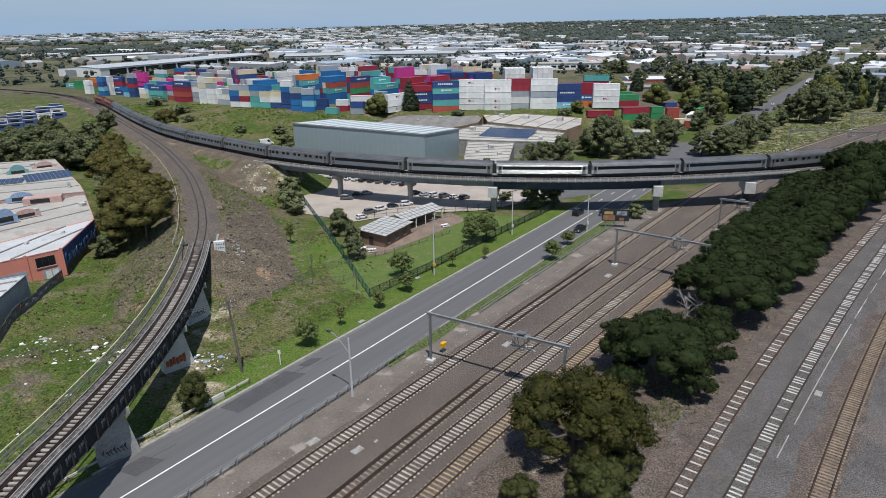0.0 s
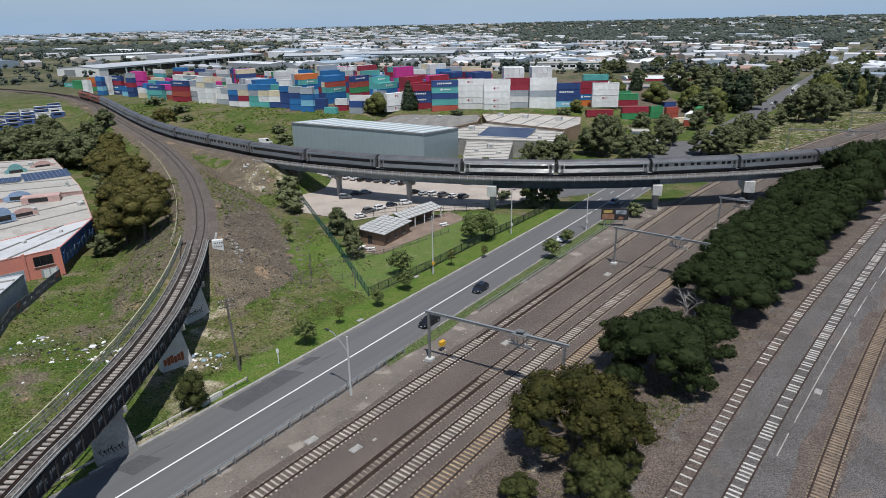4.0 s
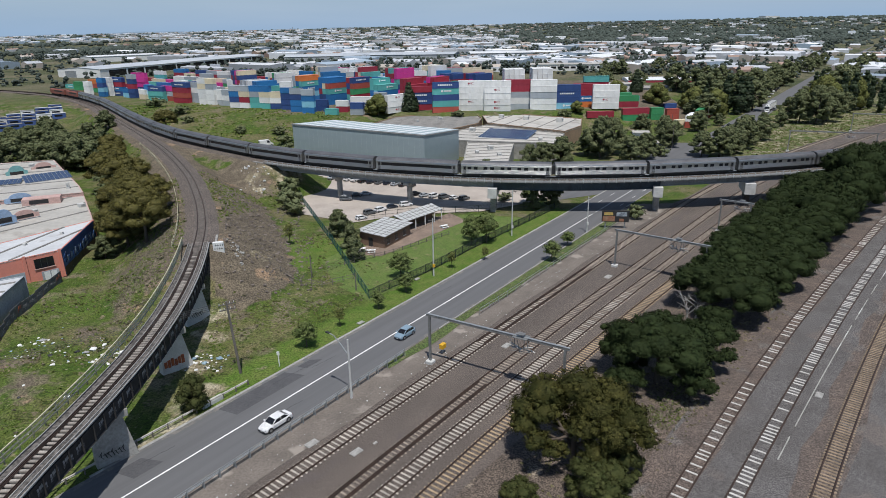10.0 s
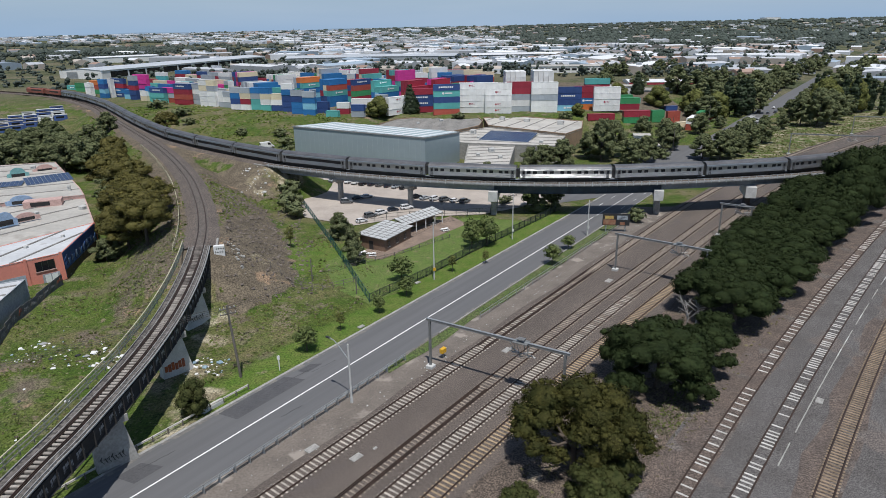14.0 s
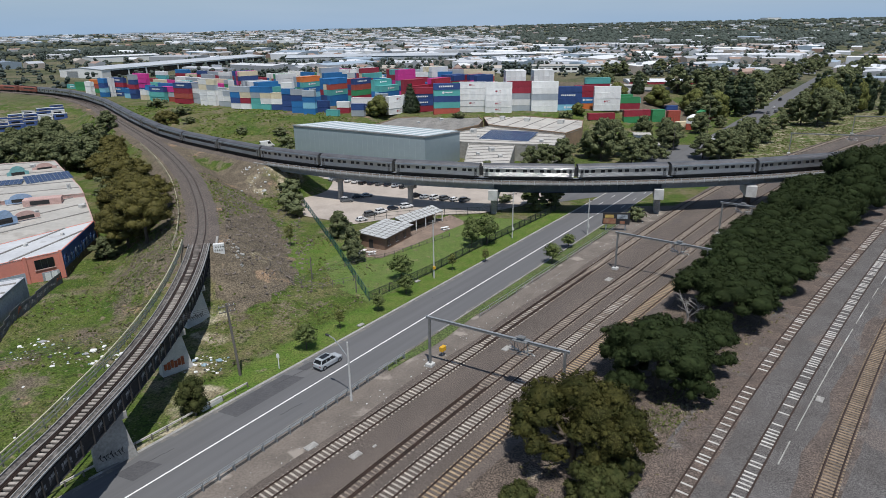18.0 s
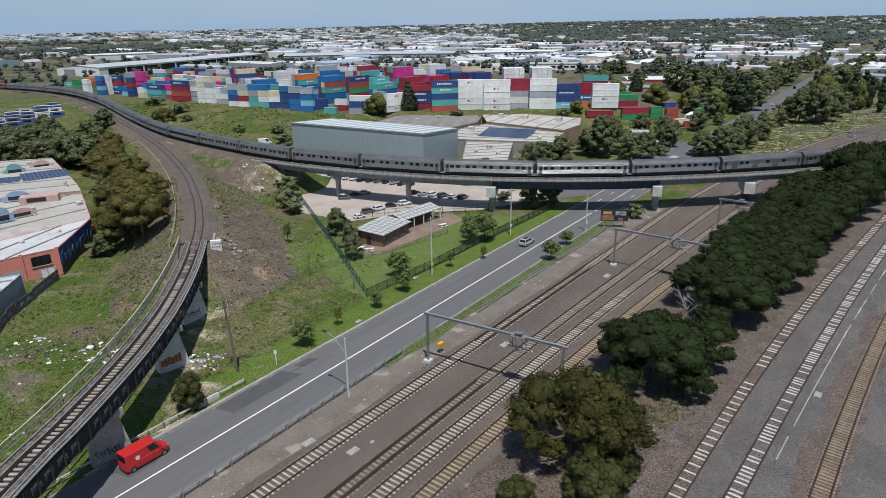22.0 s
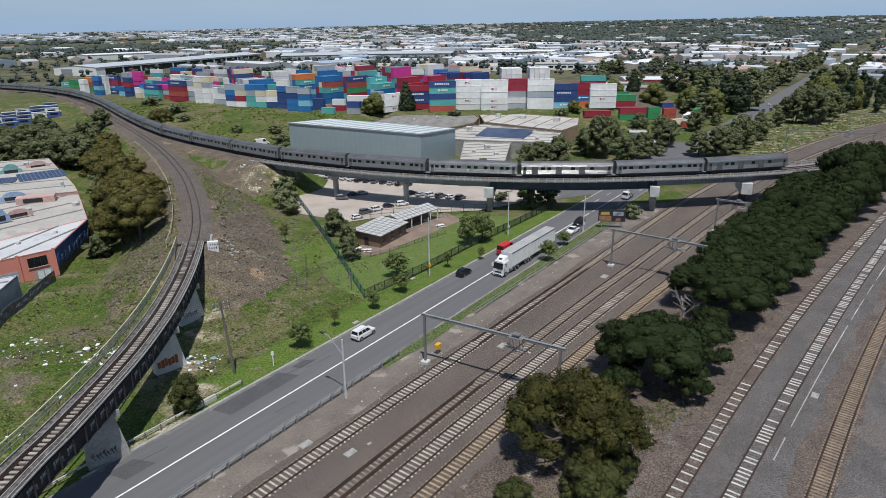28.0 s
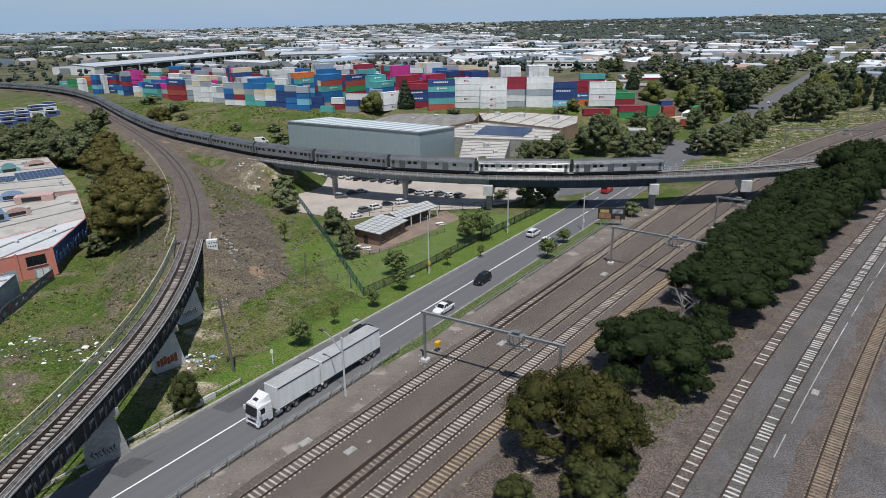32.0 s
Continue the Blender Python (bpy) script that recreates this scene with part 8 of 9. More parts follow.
def gantry(x0, y0, x1, y1, h, label):
    d = Vector((x1 - x0, y1 - y0))
    L = d.length
    t = thing("signal_gantry", label, "signal gantry", pose(x0, y0, 0.08, 0, 0, math.degrees(math.atan2(d.y, d.x))), "overhead gantries")
    for q in (0, L):
        p = part("mast", Shape().box(q - 0.15, q + 0.15, -0.15, -0.06, 0, h).box(q - 0.15, q + 0.15, 0.06, 0.15, 0, h).box(q - 0.05, q + 0.05, -0.06, 0.06, 0, h), GANTRY_STEEL, t)
        part("footing", Shape().bevel_box(q - 0.55, q + 0.55, -0.55, 0.55, -0.3, 0.45, 0.08), CONCRETE_PALE, p)
    part("beam", Shape().bevel_box(-0.5, L + 0.6, -0.13, 0.13, h - 0.34, h, 0.03), GANTRY_STEEL, t, "long box beam")
    # flange in paler steel than the beam, standing for its sunlit upper edge
    part("top_flange", Shape().box(-0.5, L + 0.6, -0.17, 0.17, h + 0.004, h + 0.04), STEEL_GREY, t)
    q = L * 0.7
    part("platform", Shape().box(q - 1.0, q + 1.0, -0.7, 0.7, h - 0.08, h + 0.0).box(q - 0.5, q + 0.5, -0.4, 0.4, h + 0.3, h + 0.42), GANTRY_STEEL, t)
    for e in (-0.9, 0.9):
        part("hanger", Shape().tube([(q + e, 0, h - 0.3), (q + e, 0, h - 1.7)], 0.05, 5).tube([(q + e, 0, h - 1.7), (q - e * 0.2, 0, h - 2.3)], 0.04, 5), GANTRY_STEEL, t)
        part("insulator", Shape().tube([(q + e * 1.8, 0, h - 1.2), (q + e * 0.4, 0, h - 1.6)], 0.08, 6), CONCRETE_PALE, t)
    for e in (-1.5, -0.5, 0.6, 1.4):
        part("strut", Shape().tube([(q + e, -0.25, h - 0.3), (q + e * 0.5, 0.1, h - 1.9)], 0.045, 5), STEEL_GREY, t)
        part("insulator", Shape().tube([(q + e, 0.1, h - 1.75), (q + e + 0.5, 0.2, h - 2.0)], 0.09, 6), CONCRETE_PALE, t)
    part("spreader", Shape().tube([(q - 1.7, 0, h - 1.7), (q + 1.7, 0, h - 1.7)], 0.05, 5).tube([(q - 1.7, 0, h - 2.4), (q + 1.5, 0, h - 2.0)], 0.03, 5), GANTRY_STEEL, t)
    return t


gantry(-2.0, 80.6, 15.1, 70.3, 7.75, "galvanised steel overhead gantry across the tracks")
gantry(34.1, 117.4, 47.6, 107.2, 7.75, "galvanised steel overhead gantry across the tracks")
gantry(63.2, 138.1, 68.2, 134.5, 7.75, "galvanised steel overhead gantry across the tracks")
for y in (231.0, 272.0):
    gantry(level_x("a", y) - 3, y, level_x("d", y - 9) + 3, y - 9, 7.6, "galvanised steel overhead gantry across the tracks")
t = thing("trackside_box", "yellow trackside cabinet on a post", "cabinet", pose(-0.2, 83.4, 0.05, 0, 0, 54))
part("box", Shape().bevel_box(-0.5, 0.5, -0.3, 0.3, 0.9, 1.6, 0.04), YELLOW, t)
part("post", Shape().box(-0.06, 0.06, -0.06, 0.06, -0.2, 0.9), STEEL_GREY, t)
bill = thing("billboard", "roadside billboard with dark and orange panels", "billboard", pose(40.6, 142.2, 0.05, 0, 0, -8))
for q in (-2.2, 2.2):
    part("post", Shape().box(q - 0.12, q + 0.12, 0.1, 0.3, -0.3, 4.3), STEEL_GREY, bill)
part("panel", Shape().box(-3.1, 3.1, -0.1, 0.1, 1.6, 4.4), PLASTIC, bill)
part("picture", Shape().box(-2.9, -0.1, -0.13, -0.1, 1.75, 3.0).box(0.9, 2.0, -0.13, -0.1, 1.75, 2.4), surf("poster_orange", (0.36, 0.24, 0.15), (0.3, 0.12, 0.07), 0.8, 0.6), bill)
part("picture", Shape().box(-2.6, -0.6, -0.13, -0.1, 3.2, 3.9), surf("poster_yellow", (0.6, 0.5, 0.15), (0.5, 0.3, 0.1), 0.5, 0.6), bill)
part("picture", Shape().box(0.2, 2.6, -0.13, -0.1, 3.0, 4.0), surf("poster_blue", (0.45, 0.5, 0.54), (0.1, 0.12, 0.15), 0.5, 0.6), bill)
t = thing("wall_slab", "white painted concrete block with dark scrawl", "concrete block", pose(-41.0, 109.8, float(ground_height(-41, 109.8)), 0, 0, 15))
part("block", Shape().bevel_box(-0.95, 0.95, -0.35, 0.35, -1.5, 1.5, 0.05), WALL_WHITE, t)
ink = Shape()
for j in range(8):
    q, e = -0.75 + 0.2 * j, 0.9 if j % 2 else 0.25
    ink.tube([(q, -0.36, e), (q + 0.16, -0.36, e + 0.3), (q + 0.1, -0.36, e - 0.1), (q + 0.25, -0.36, e + 0.1)], 0.04, 4)
part("scrawl", ink, PLASTIC, t)
for x, y, s_ in ((-10.2, 60.6, 0.75), (-15.6, 62.3, 0.8), (31.5, 112, 0.9), (9.4, 85.3, 0.8), (48.3, 70.6, 0.7), (-8.2, 62.2, 0.28), (-13.6, 94.0, 0.6), (-5.0, 112.5, 0.6)):
    t = thing("pit_cover", "flat pale concrete pit cover", "pit cover", pose(x, y, 0.1, 0, 0, 50))
    part("slab", Shape().bevel_box(-s_, s_, -s_ * 0.6, s_ * 0.6, -0.05, 0.09, 0.03), CONCRETE, t)
# dumped rubbish on the slope beside the viaduct
dump = random.Random(9)
RUBBISH = [WALL_WHITE, WALL_WHITE, WALL_WHITE, WALL_WHITE, CONCRETE_PALE, PLASTIC, surf("blue_plastic", (0.3, 0.42, 0.5), None, 1, 0.5), surf("grey_plastic", (0.4, 0.4, 0.4), None, 1, 0.7)]
for i in range(190):
    u = dump.random()
    x = -46.5 - 20 * dump.random() ** 1.2 if u < 0.75 else -34.5 + dump.uniform(-2.5, 2.5)
    y = (82.5 + 7.5 * dump.random() + (x + 55) * -0.15) if u < 0.6 else dump.uniform(60, 96) if u < 0.75 else 82 + dump.uniform(-2.5, 2.5)
    r_ = dump.uniform(0.07, 0.26) if dump.random() < 0.85 else dump.uniform(0.28, 0.55)
    bm = bmesh.new()
    bmesh.ops.create_icosphere(bm, subdivisions=1, radius=r_)
    s = Shape()
    s.add([(q.co.x * dump.uniform(0.7, 1.5), q.co.y * dump.uniform(0.6, 1.3), max(-0.1, q.co.z * dump.uniform(0.3, 0.8)) + r_ * 0.2) for q in bm.verts], [[q.index for q in fc.verts] for fc in bm.faces])
    bm.free()
    ob = part("rubbish_bag", s, dump.choice(RUBBISH))
    ob.matrix_basis = pose(x, y, float(ground_height(x, y)), 0, 0, dump.uniform(0, 360))
    tagged(ob, "crumpled dumped rubbish on the grass", "rubbish", "dumped rubbish")

# ---- weeds and loose stones ----
scat = np.random.default_rng(12)


def scatter(n, x0, x1, y0, y1, keep):
    x, y = scat.uniform(x0, x1, n), scat.uniform(y0, y1, n)
    k = keep(x, y)
    x, y = x[k], y[k]
    return x, y, ground_height(x, y)


def road_n(x, y):
    return (x - ROAD_O.x) * ROAD_N.x + (y - ROAD_O.y) * ROAD_N.y


def tufts(name, label, x, y, z, h, w, material, blades=3):
    n = len(x)
    v, f = [], []
    for k in range(blades):
        a = scat.uniform(0, math.pi, n)
        hh, ww = h * scat.uniform(0.5, 1.4, n), w * scat.uniform(0.6, 1.5, n)
        ox, oy = scat.normal(scale=w * 0.5, size=n), scat.normal(scale=w * 0.5, size=n)
        lx, ly = scat.normal(scale=0.4, size=n) * hh, scat.normal(scale=0.4, size=n) * hh
        q = np.stack([np.stack([x + ox - np.cos(a) * ww, y + oy - np.sin(a) * ww, z - 0.03], -1), np.stack([x + ox + np.cos(a) * ww, y + oy + np.sin(a) * ww, z - 0.03], -1),
                      np.stack([x + ox + lx + np.cos(a) * ww * 0.5, y + oy + ly + np.sin(a) * ww * 0.5, z + hh], -1), np.stack([x + ox + lx - np.cos(a) * ww * 0.6, y + oy + ly, z + hh * 0.8], -1)], 1)
        base = len(v)
        v += q.reshape(-1, 3).tolist()
        f += (np.arange(4 * n).reshape(-1, 4) + base).tolist()
    me = bpy.data.meshes.new(name)
    me.from_pydata(v, [], f)
    me.materials.append(material)
    return tagged(new(name, me), label, "weeds", kind="stuff")


WEED = surf("weed", (0.12, 0.18, 0.035), (0.18, 0.205, 0.06), 3, 0.9, island=0.3, spec=0.2)
WEED_DRY = surf("weed_dry", (0.22, 0.19, 0.11), (0.17, 0.155, 0.08), 3, 0.9, island=0.3, spec=0.2)
BRUSH = surf("dry_brush", (0.24, 0.215, 0.15), (0.18, 0.165, 0.11), 1, 0.9, island=0.3, spec=0.1)
BRUSH_GREEN = surf("green_brush", (0.12, 0.15, 0.045), (0.15, 0.17, 0.06), 1, 0.9, island=0.3, spec=0.1)
patch = lambda x, y: np.sin(x * 0.23 + 2 * np.sin(y * 0.13)) + np.sin(y * 0.31 - x * 0.12) + scat.normal(scale=0.5, size=len(x))
open_land = lambda x, y: ~((nearest(x, y, BRANCH) < 19) & (y > 104) & (x > -46)) & (road_n(x, y) < -12.5) & (nearest(x, y, BRANCH) > 3.2) & ~((x > -42) & (y > 150) & (y < 215)) & ~((x < -72) & (y > 85))
x, y, z = scatter(24000, -72, -12, 46, 175, lambda x, y: open_land(x, y) & (patch(x, y) > -0.2) & ~((x > -24) & (y > 122)))
tufts("weeds", "rough green weeds on open ground", x, y, z, 0.13, 0.16, WEED)
x, y, z = scatter(9000, -72, -12, 46, 175, lambda x, y: open_land(x, y) & (patch(x + 40, y - 9) > 0.5) & ~((x > -24) & (y > 122)))
tufts("weeds", "dry brown weeds on open ground", x, y, z, 0.16, 0.16, WEED_DRY)
x, y, z = scatter(9000, -170, -40, 200, 345, lambda x, y: (nearest(x, y, BRANCH) > 6) & (nearest(x, y, MAIN) > 6) & (patch(x, y) > 0.2) & (y > 195 - 0.6 * x * 0 + (x + 40) * -0.2))
tufts("weeds", "tall grass and weeds behind the railway", x, y, z, 0.4, 0.5, WEED)
x, y, z = scatter(1800, 8, 60, 46, 100, lambda x, y: (np.abs(x - (13 + (y - 55) * 0.86)) < 9) & (x > np.array([level_x("d", q) + 4 for q in y])) & (x < np.array([level_x("e", q) - 3 for q in y])))
tufts("weeds", "dry grass under the railway trees", x, y, z + 0.06, 0.16, 0.2, WEED_DRY)

x, y, z = scatter(1300, 21, 36, 62, 75, lambda x, y: (np.abs((y - 68.5) - (x - 28.5) * 0.85) < 2.6 + scat.normal(scale=0.7, size=len(x))) & (patch(3 * x, 3 * y) > -0.6))
tufts("weeds", "pale green grass between two railway trees", x, y, z + 0.06, 0.16, 0.12, BRUSH_GREEN)
x, y, z = scatter(500, 21, 36, 61, 75, lambda x, y: (np.abs((y - 68) - (x - 28.5) * 0.85) < 3.2))
tufts("brush", "grey dry twigs on stony ground", x, y, z + 0.06, 0.3, 0.1, BRUSH, 5)
x, y, z = scatter(3500, 90, 230, 215, 340, lambda x, y: (road_n(x, y) > 9) & (x < np.array([level_x("a", q) - 3.5 for q in y])) & (patch(x, y) > -1.2))
tufts("weeds", "tall dry scrub beside the railway", x, y, z, 0.3, 0.26, WEED_DRY)
x, y, z = scatter(6000, 90, 230, 215, 340, lambda x, y: (road_n(x, y) > 8) & (x < np.array([level_x("a", q) - 3.5 for q in y])) & (patch(x, y - 8) > 0.0))
tufts("weeds", "green scrub beside the railway", x, y, z, 0.34, 0.28, BRUSH_GREEN)

x, y, z = scatter(1300, -64, -50, 88, 124, lambda x, y: (nearest(x, y, BRANCH) > 5) & (nearest(x, y, BRANCH) < 14) & (x < -48) & (patch(x, y + 3) > -0.4))
tufts("brush", "grey-brown brush on the stony slope beside the track", x, y, z, 0.2, 0.16, BRUSH, 6)
x, y, z = scatter(1600, -72, -14, 46, 175, lambda x, y: open_land(x, y) & (patch(x + 17, y + 5) > 0.6) & ~((x > -24) & (y > 122)))
tufts("brush", "straggly grey-brown brush on open ground", x, y, z, 0.26, 0.2, BRUSH, 6)
x, y, z = scatter(2600, -72, -14, 46, 175, lambda x, y: open_land(x, y) & (patch(x - 31, y + 25) > 0.4) & ~((x > -24) & (y > 122)))
tufts("brush", "low green brush on open ground", x, y, z, 0.26, 0.22, BRUSH_GREEN, 6)


def stones(name, label, x, y, z, r0, r1, material):
    bm = bmesh.new()
    bmesh.ops.create_icosphere(bm, subdivisions=1, radius=1)
    vv = np.array([tuple(q.co) for q in bm.verts])
    ff = [[q.index for q in fc.verts] for fc in bm.faces]
    bm.free()
    v, f = [], []
    for i in range(len(x)):
        r = r0 + (r1 - r0) * scat.random() ** 3
        p = vv * r * scat.uniform(0.7, 1.3, (len(vv), 1)) * np.array([1, 1, 0.7]) + np.array([x[i], y[i], z[i] + r * 0.15])
        f += [[a + len(v) for a in q] for q in ff]
        v += p.tolist()
    me = bpy.data.meshes.new(name)
    me.from_pydata(v, [], f)
    me.materials.append(material)
    return tagged(new(name, me), label, "stones", kind="stuff")


ROCK = surf("loose_rock", (0.2, 0.168, 0.142), (0.14, 0.118, 0.102), 0.6, 0.95, island=0.35)
x, y, z = scatter(6000, -60, -22, 105, 165, lambda x, y: (nearest(x, y, BRANCH) > 4.5) & (nearest(x, y, BRANCH) < 21 + 3 * np.sin(x)) & (x > -60) & (scat.random(len(x)) < 0.6) & (road_n(x, y) < -24) & ~((x < -50) & (y < 125)))
stones("rubble", "loose grey-brown rocks on the embankment slope", x, y, z, 0.08, 0.42, ROCK)
x, y, z = scatter(500, -62, -40, 168, 196, lambda x, y: (np.hypot(x + 50, y - 181) < 10) & (nearest(x, y, MAIN) > 4.2) & (patch(2 * x, 2 * y) > 0.3))
stones("rubble", "pale broken rock on the eroded bank beside the bridge", x, y, z, 0.12, 0.6, CONCRETE_PALE)
x, y, z = scatter(170, -44, -36, 107, 118, lambda x, y: (np.abs((y - 112) + (x + 39) * 0.9) < 1.6) & (nearest(x, y, BRANCH) > 4.5))
stones("rubble", "heap of pale broken concrete on the slope", x, y, z, 0.08, 0.45, CONCRETE)
y = scat.uniform(48, 160, 420)
x = np.array([level_x("a", q) - 5.6 + 4.0 * scat.random() ** 1.5 for q in y])
stones("rubble", "small pale stones beside the track bed", x, y, np.full(len(x), 0.06), 0.02, 0.12, CONCRETE_PALE)


# ---- vehicles ----
CAR_PAINT = {"black": paint("car_black", (0.012, 0.013, 0.016), 0.25), "navy": paint("car_navy", (0.02, 0.028, 0.045), 0.25), "white": paint("car_white", (0.85, 0.85, 0.85), 0.3),
             "blue": paint("car_blue", (0.26, 0.36, 0.45), 0.28), "silver": paint("car_silver", (0.46, 0.49, 0.52), 0.25), "red": paint("car_red", (0.6, 0.03, 0.03), 0.3), "grey": paint("car_grey", (0.13, 0.14, 0.15), 0.3)}
FORMS = {  # length, half width, sill-to-bonnet heights along x, cabin foot and roof along x, roof height
    "sedan": dict(L=4.75, w=0.93, hood=0.9, belt=0.94, tail=1.0, foot=(-1.95, 1.2), top=(-1.05, 0.3), roof=1.5),
    "hatch": dict(L=4.1, w=0.92, hood=0.94, belt=0.97, tail=1.02, foot=(-1.93, 1.2), top=(-1.3, 0.25), roof=1.56),
    "suv": dict(L=4.75, w=0.97, hood=1.1, belt=1.12, tail=1.14, foot=(-2.28, 1.2), top=(-2.0, 0.4), roof=1.86),
    "wagon": dict(L=5.0, w=0.98, hood=1.06, belt=1.08, tail=1.12, foot=(-2.38, 1.25), top=(-1.95, 0.35), roof=1.8),
    "van": dict(L=5.7, w=1.05, hood=1.25, belt=1.4, tail=1.4, foot=(-2.8, 1.95), top=(-2.72, 1.15), roof=2.6),
    "ute": dict(L=5.2, w=0.94, hood=1.06, belt=1.12, tail=1.1, foot=(-0.75, 1.15), top=(-0.45, 0.4), roof=1.78)}


def wheel(parent, x, y, r, w=0.22):
    t = part("wheel", Shape().tube([(x, y - w / 2, r), (x, y - w * 0.4, r), (x, y + w * 0.4, r), (x, y + w / 2, r)], [r * 0.9, r, r, r * 0.9], 16), RUBBER, parent)
    out = math.copysign(1, y)
    part("rim", Shape().tube([(x, y + out * (w / 2 - 0.03), r), (x, y + out * (w / 2 + 0.012), r)], r * 0.62, 12), ALLOY, t)
    return t


def road_car(form, colour, label, group=""):
    f = FORMS[form]
    L, w = f["L"], f["w"]
    h = L / 2
    mat = CAR_PAINT[colour]
    c = thing({"suv": "suv", "van": "delivery_van", "ute": "pickup_truck"}.get(form, "car"), label, {"van": "van", "ute": "pickup"}.get(form, "car"), None, group)
    rings = []
    for x, z0, z1, q in ((-h, 0.42, f["tail"] - 0.16, 0.8), (-h + 0.06, 0.3, f["tail"] - 0.04, 0.9), (-h + 0.35, 0.24, f["tail"], 0.97), (-0.9, 0.2, f["belt"] + 0.01, 1.0), (0.5, 0.2, f["belt"], 1.0), (1.05, 0.2, f["belt"] - 0.03, 1.0),
                         (h - 0.75, 0.22, f["hood"] - 0.03, 0.97), (h - 0.25, 0.26, f["hood"] - 0.13, 0.9), (h, 0.36, f["hood"] - 0.3, 0.74)):
        y = w * q
        rings.append([(x, -y * 0.94, z0), (x, -y, z0 + 0.12), (x, -y, z1 - 0.2), (x, -y * 0.95, z1 - 0.06), (x, -y * 0.8, z1), (x, y * 0.8, z1), (x, y * 0.95, z1 - 0.06), (x, y, z1 - 0.2), (x, y, z0 + 0.12), (x, y * 0.94, z0)])
    part("body", Shape().loft(rings), mat, c, smooth=False)
    b0, b1 = f["foot"]
    t0, t1 = f["top"]
    zb, zt = f["belt"] - 0.03, f["roof"]
    wb, wt = w * (0.96 if form == "van" else 0.88), w * (0.88 if form == "van" else 0.72)
    part("cabin", Shape().loft([[(b0, -wb, zb), (b1, -wb, zb), (b1, wb, zb), (b0, wb, zb)], [(t0 - 0.05, -wt - 0.02, zt - 0.07), (t1 + 0.08, -wt - 0.02, zt - 0.07), (t1 + 0.08, wt + 0.02, zt - 0.07), (t0 - 0.05, wt + 0.02, zt - 0.07)],
                                [(t0 + 0.15, -wt * 0.85, zt), (t1 - 0.15, -wt * 0.85, zt), (t1 - 0.15, wt * 0.85, zt), (t0 + 0.15, wt * 0.85, zt)]]), mat, c)

    def pane(name, pts, push):
        s = Shape()
        p = Vector(push)
        s.add([tuple(Vector(q) + p * 0.6) for q in pts] + [tuple(Vector(q) - p) for q in pts], [(0, 1, 2, 3), (7, 6, 5, 4), (0, 4, 5, 1), (1, 5, 6, 2), (2, 6, 7, 3), (3, 7, 4, 0)])
        part(name, s, GLASS_DARK, c)

    def side_pt(u, q, sgn):
        """u along the cabin, q from belt to roof."""
        x = (b0 + (t0 - b0) * q) * (1 - u) + (b1 + (t1 - b1) * q) * u
        return (x, sgn * (wb + (wt + 0.02 - wb) * q), zb + (zt - 0.07 - zb) * q)

    def end_pt(v, q, front):
        x = (b1 + (t1 + 0.08 - b1) * q) if front else (b0 + (t0 - 0.05 - b0) * q)
        ww = (wb + (wt + 0.02 - wb) * q)
        return (x, v * ww, zb + (zt - 0.07 - zb) * q)

    pane("windscreen", [end_pt(-0.9, 0.1, True), end_pt(0.9, 0.1, True), end_pt(0.88, 0.93, True), end_pt(-0.88, 0.93, True)], (0.02, 0, 0.01))
    pane("rear_window", [end_pt(-0.88, 0.15, False), end_pt(0.88, 0.15, False), end_pt(0.84, 0.9, False), end_pt(-0.84, 0.9, False)], (-0.02, 0, 0.01))
    spans = ((0.05, 0.35), (0.38, 0.65), (0.68, 0.96)) if form in ("suv", "wagon", "hatch") else ((0.68, 0.93),) if form == "van" else ((0.06, 0.47), (0.51, 0.95))
    for sgn in (-1, 1):
        for a, b in spans:
            pane("side_window", [side_pt(a, 0.1, sgn), side_pt(b, 0.1, sgn), side_pt(b, 0.9, sgn), side_pt(a, 0.9, sgn)], (0, sgn * 0.015, 0))
        part("mirror", Shape().bevel_box(b1 - 0.35, b1 - 0.15, sgn * (w + 0.1) - 0.1, sgn * (w + 0.1) + 0.1, zb, zb + 0.16, 0.03), mat, c)
        part("headlight", Shape().box(h - 0.3, h - 0.06, sgn * w * 0.7 - 0.12, sgn * w * 0.7 + 0.12, f["hood"] - 0.34, f["hood"] - 0.22), LAMP_CLEAR, c)
        part("tail_light", Shape().box(-h - 0.01, -h + 0.12, sgn * w * 0.76 - 0.1, sgn * w * 0.76 + 0.1, f["tail"] - 0.34, f["tail"] - 0.18), LAMP_RED, c)
        for x in (-h + 0.85, h - 0.85):
            part("wheel_arch", Shape().tube([(x, sgn * (w - 0.12), 0.36), (x, sgn * (w + 0.004), 0.36)], 0.42, 14), PLASTIC, c)
            wheel(c, x, sgn * (w - 0.09), 0.36)
    part("bumper", Shape().box(h - 0.12, h + 0.03, -w * 0.72, w * 0.72, 0.26, 0.48), PLASTIC, c)
    part("bumper", Shape().box(-h - 0.03, -h + 0.1, -w * 0.78, w * 0.78, 0.3, 0.5), PLASTIC, c)
    part("number_plate", Shape().box(h + 0.03, h + 0.045, -0.19, 0.19, 0.36, 0.46), WALL_WHITE, c)
    part("door_sill", Shape().box(-h + 1.3, h - 1.3, -w - 0.008, w + 0.008, 0.22, 0.36), PLASTIC, c)
    if form == "wagon":
        part("roof_glass", Shape().box(t0 + 0.35, t1 - 0.25, -wt * 0.7, wt * 0.7, zt - 0.01, zt + 0.012), GLASS_DARK, c)
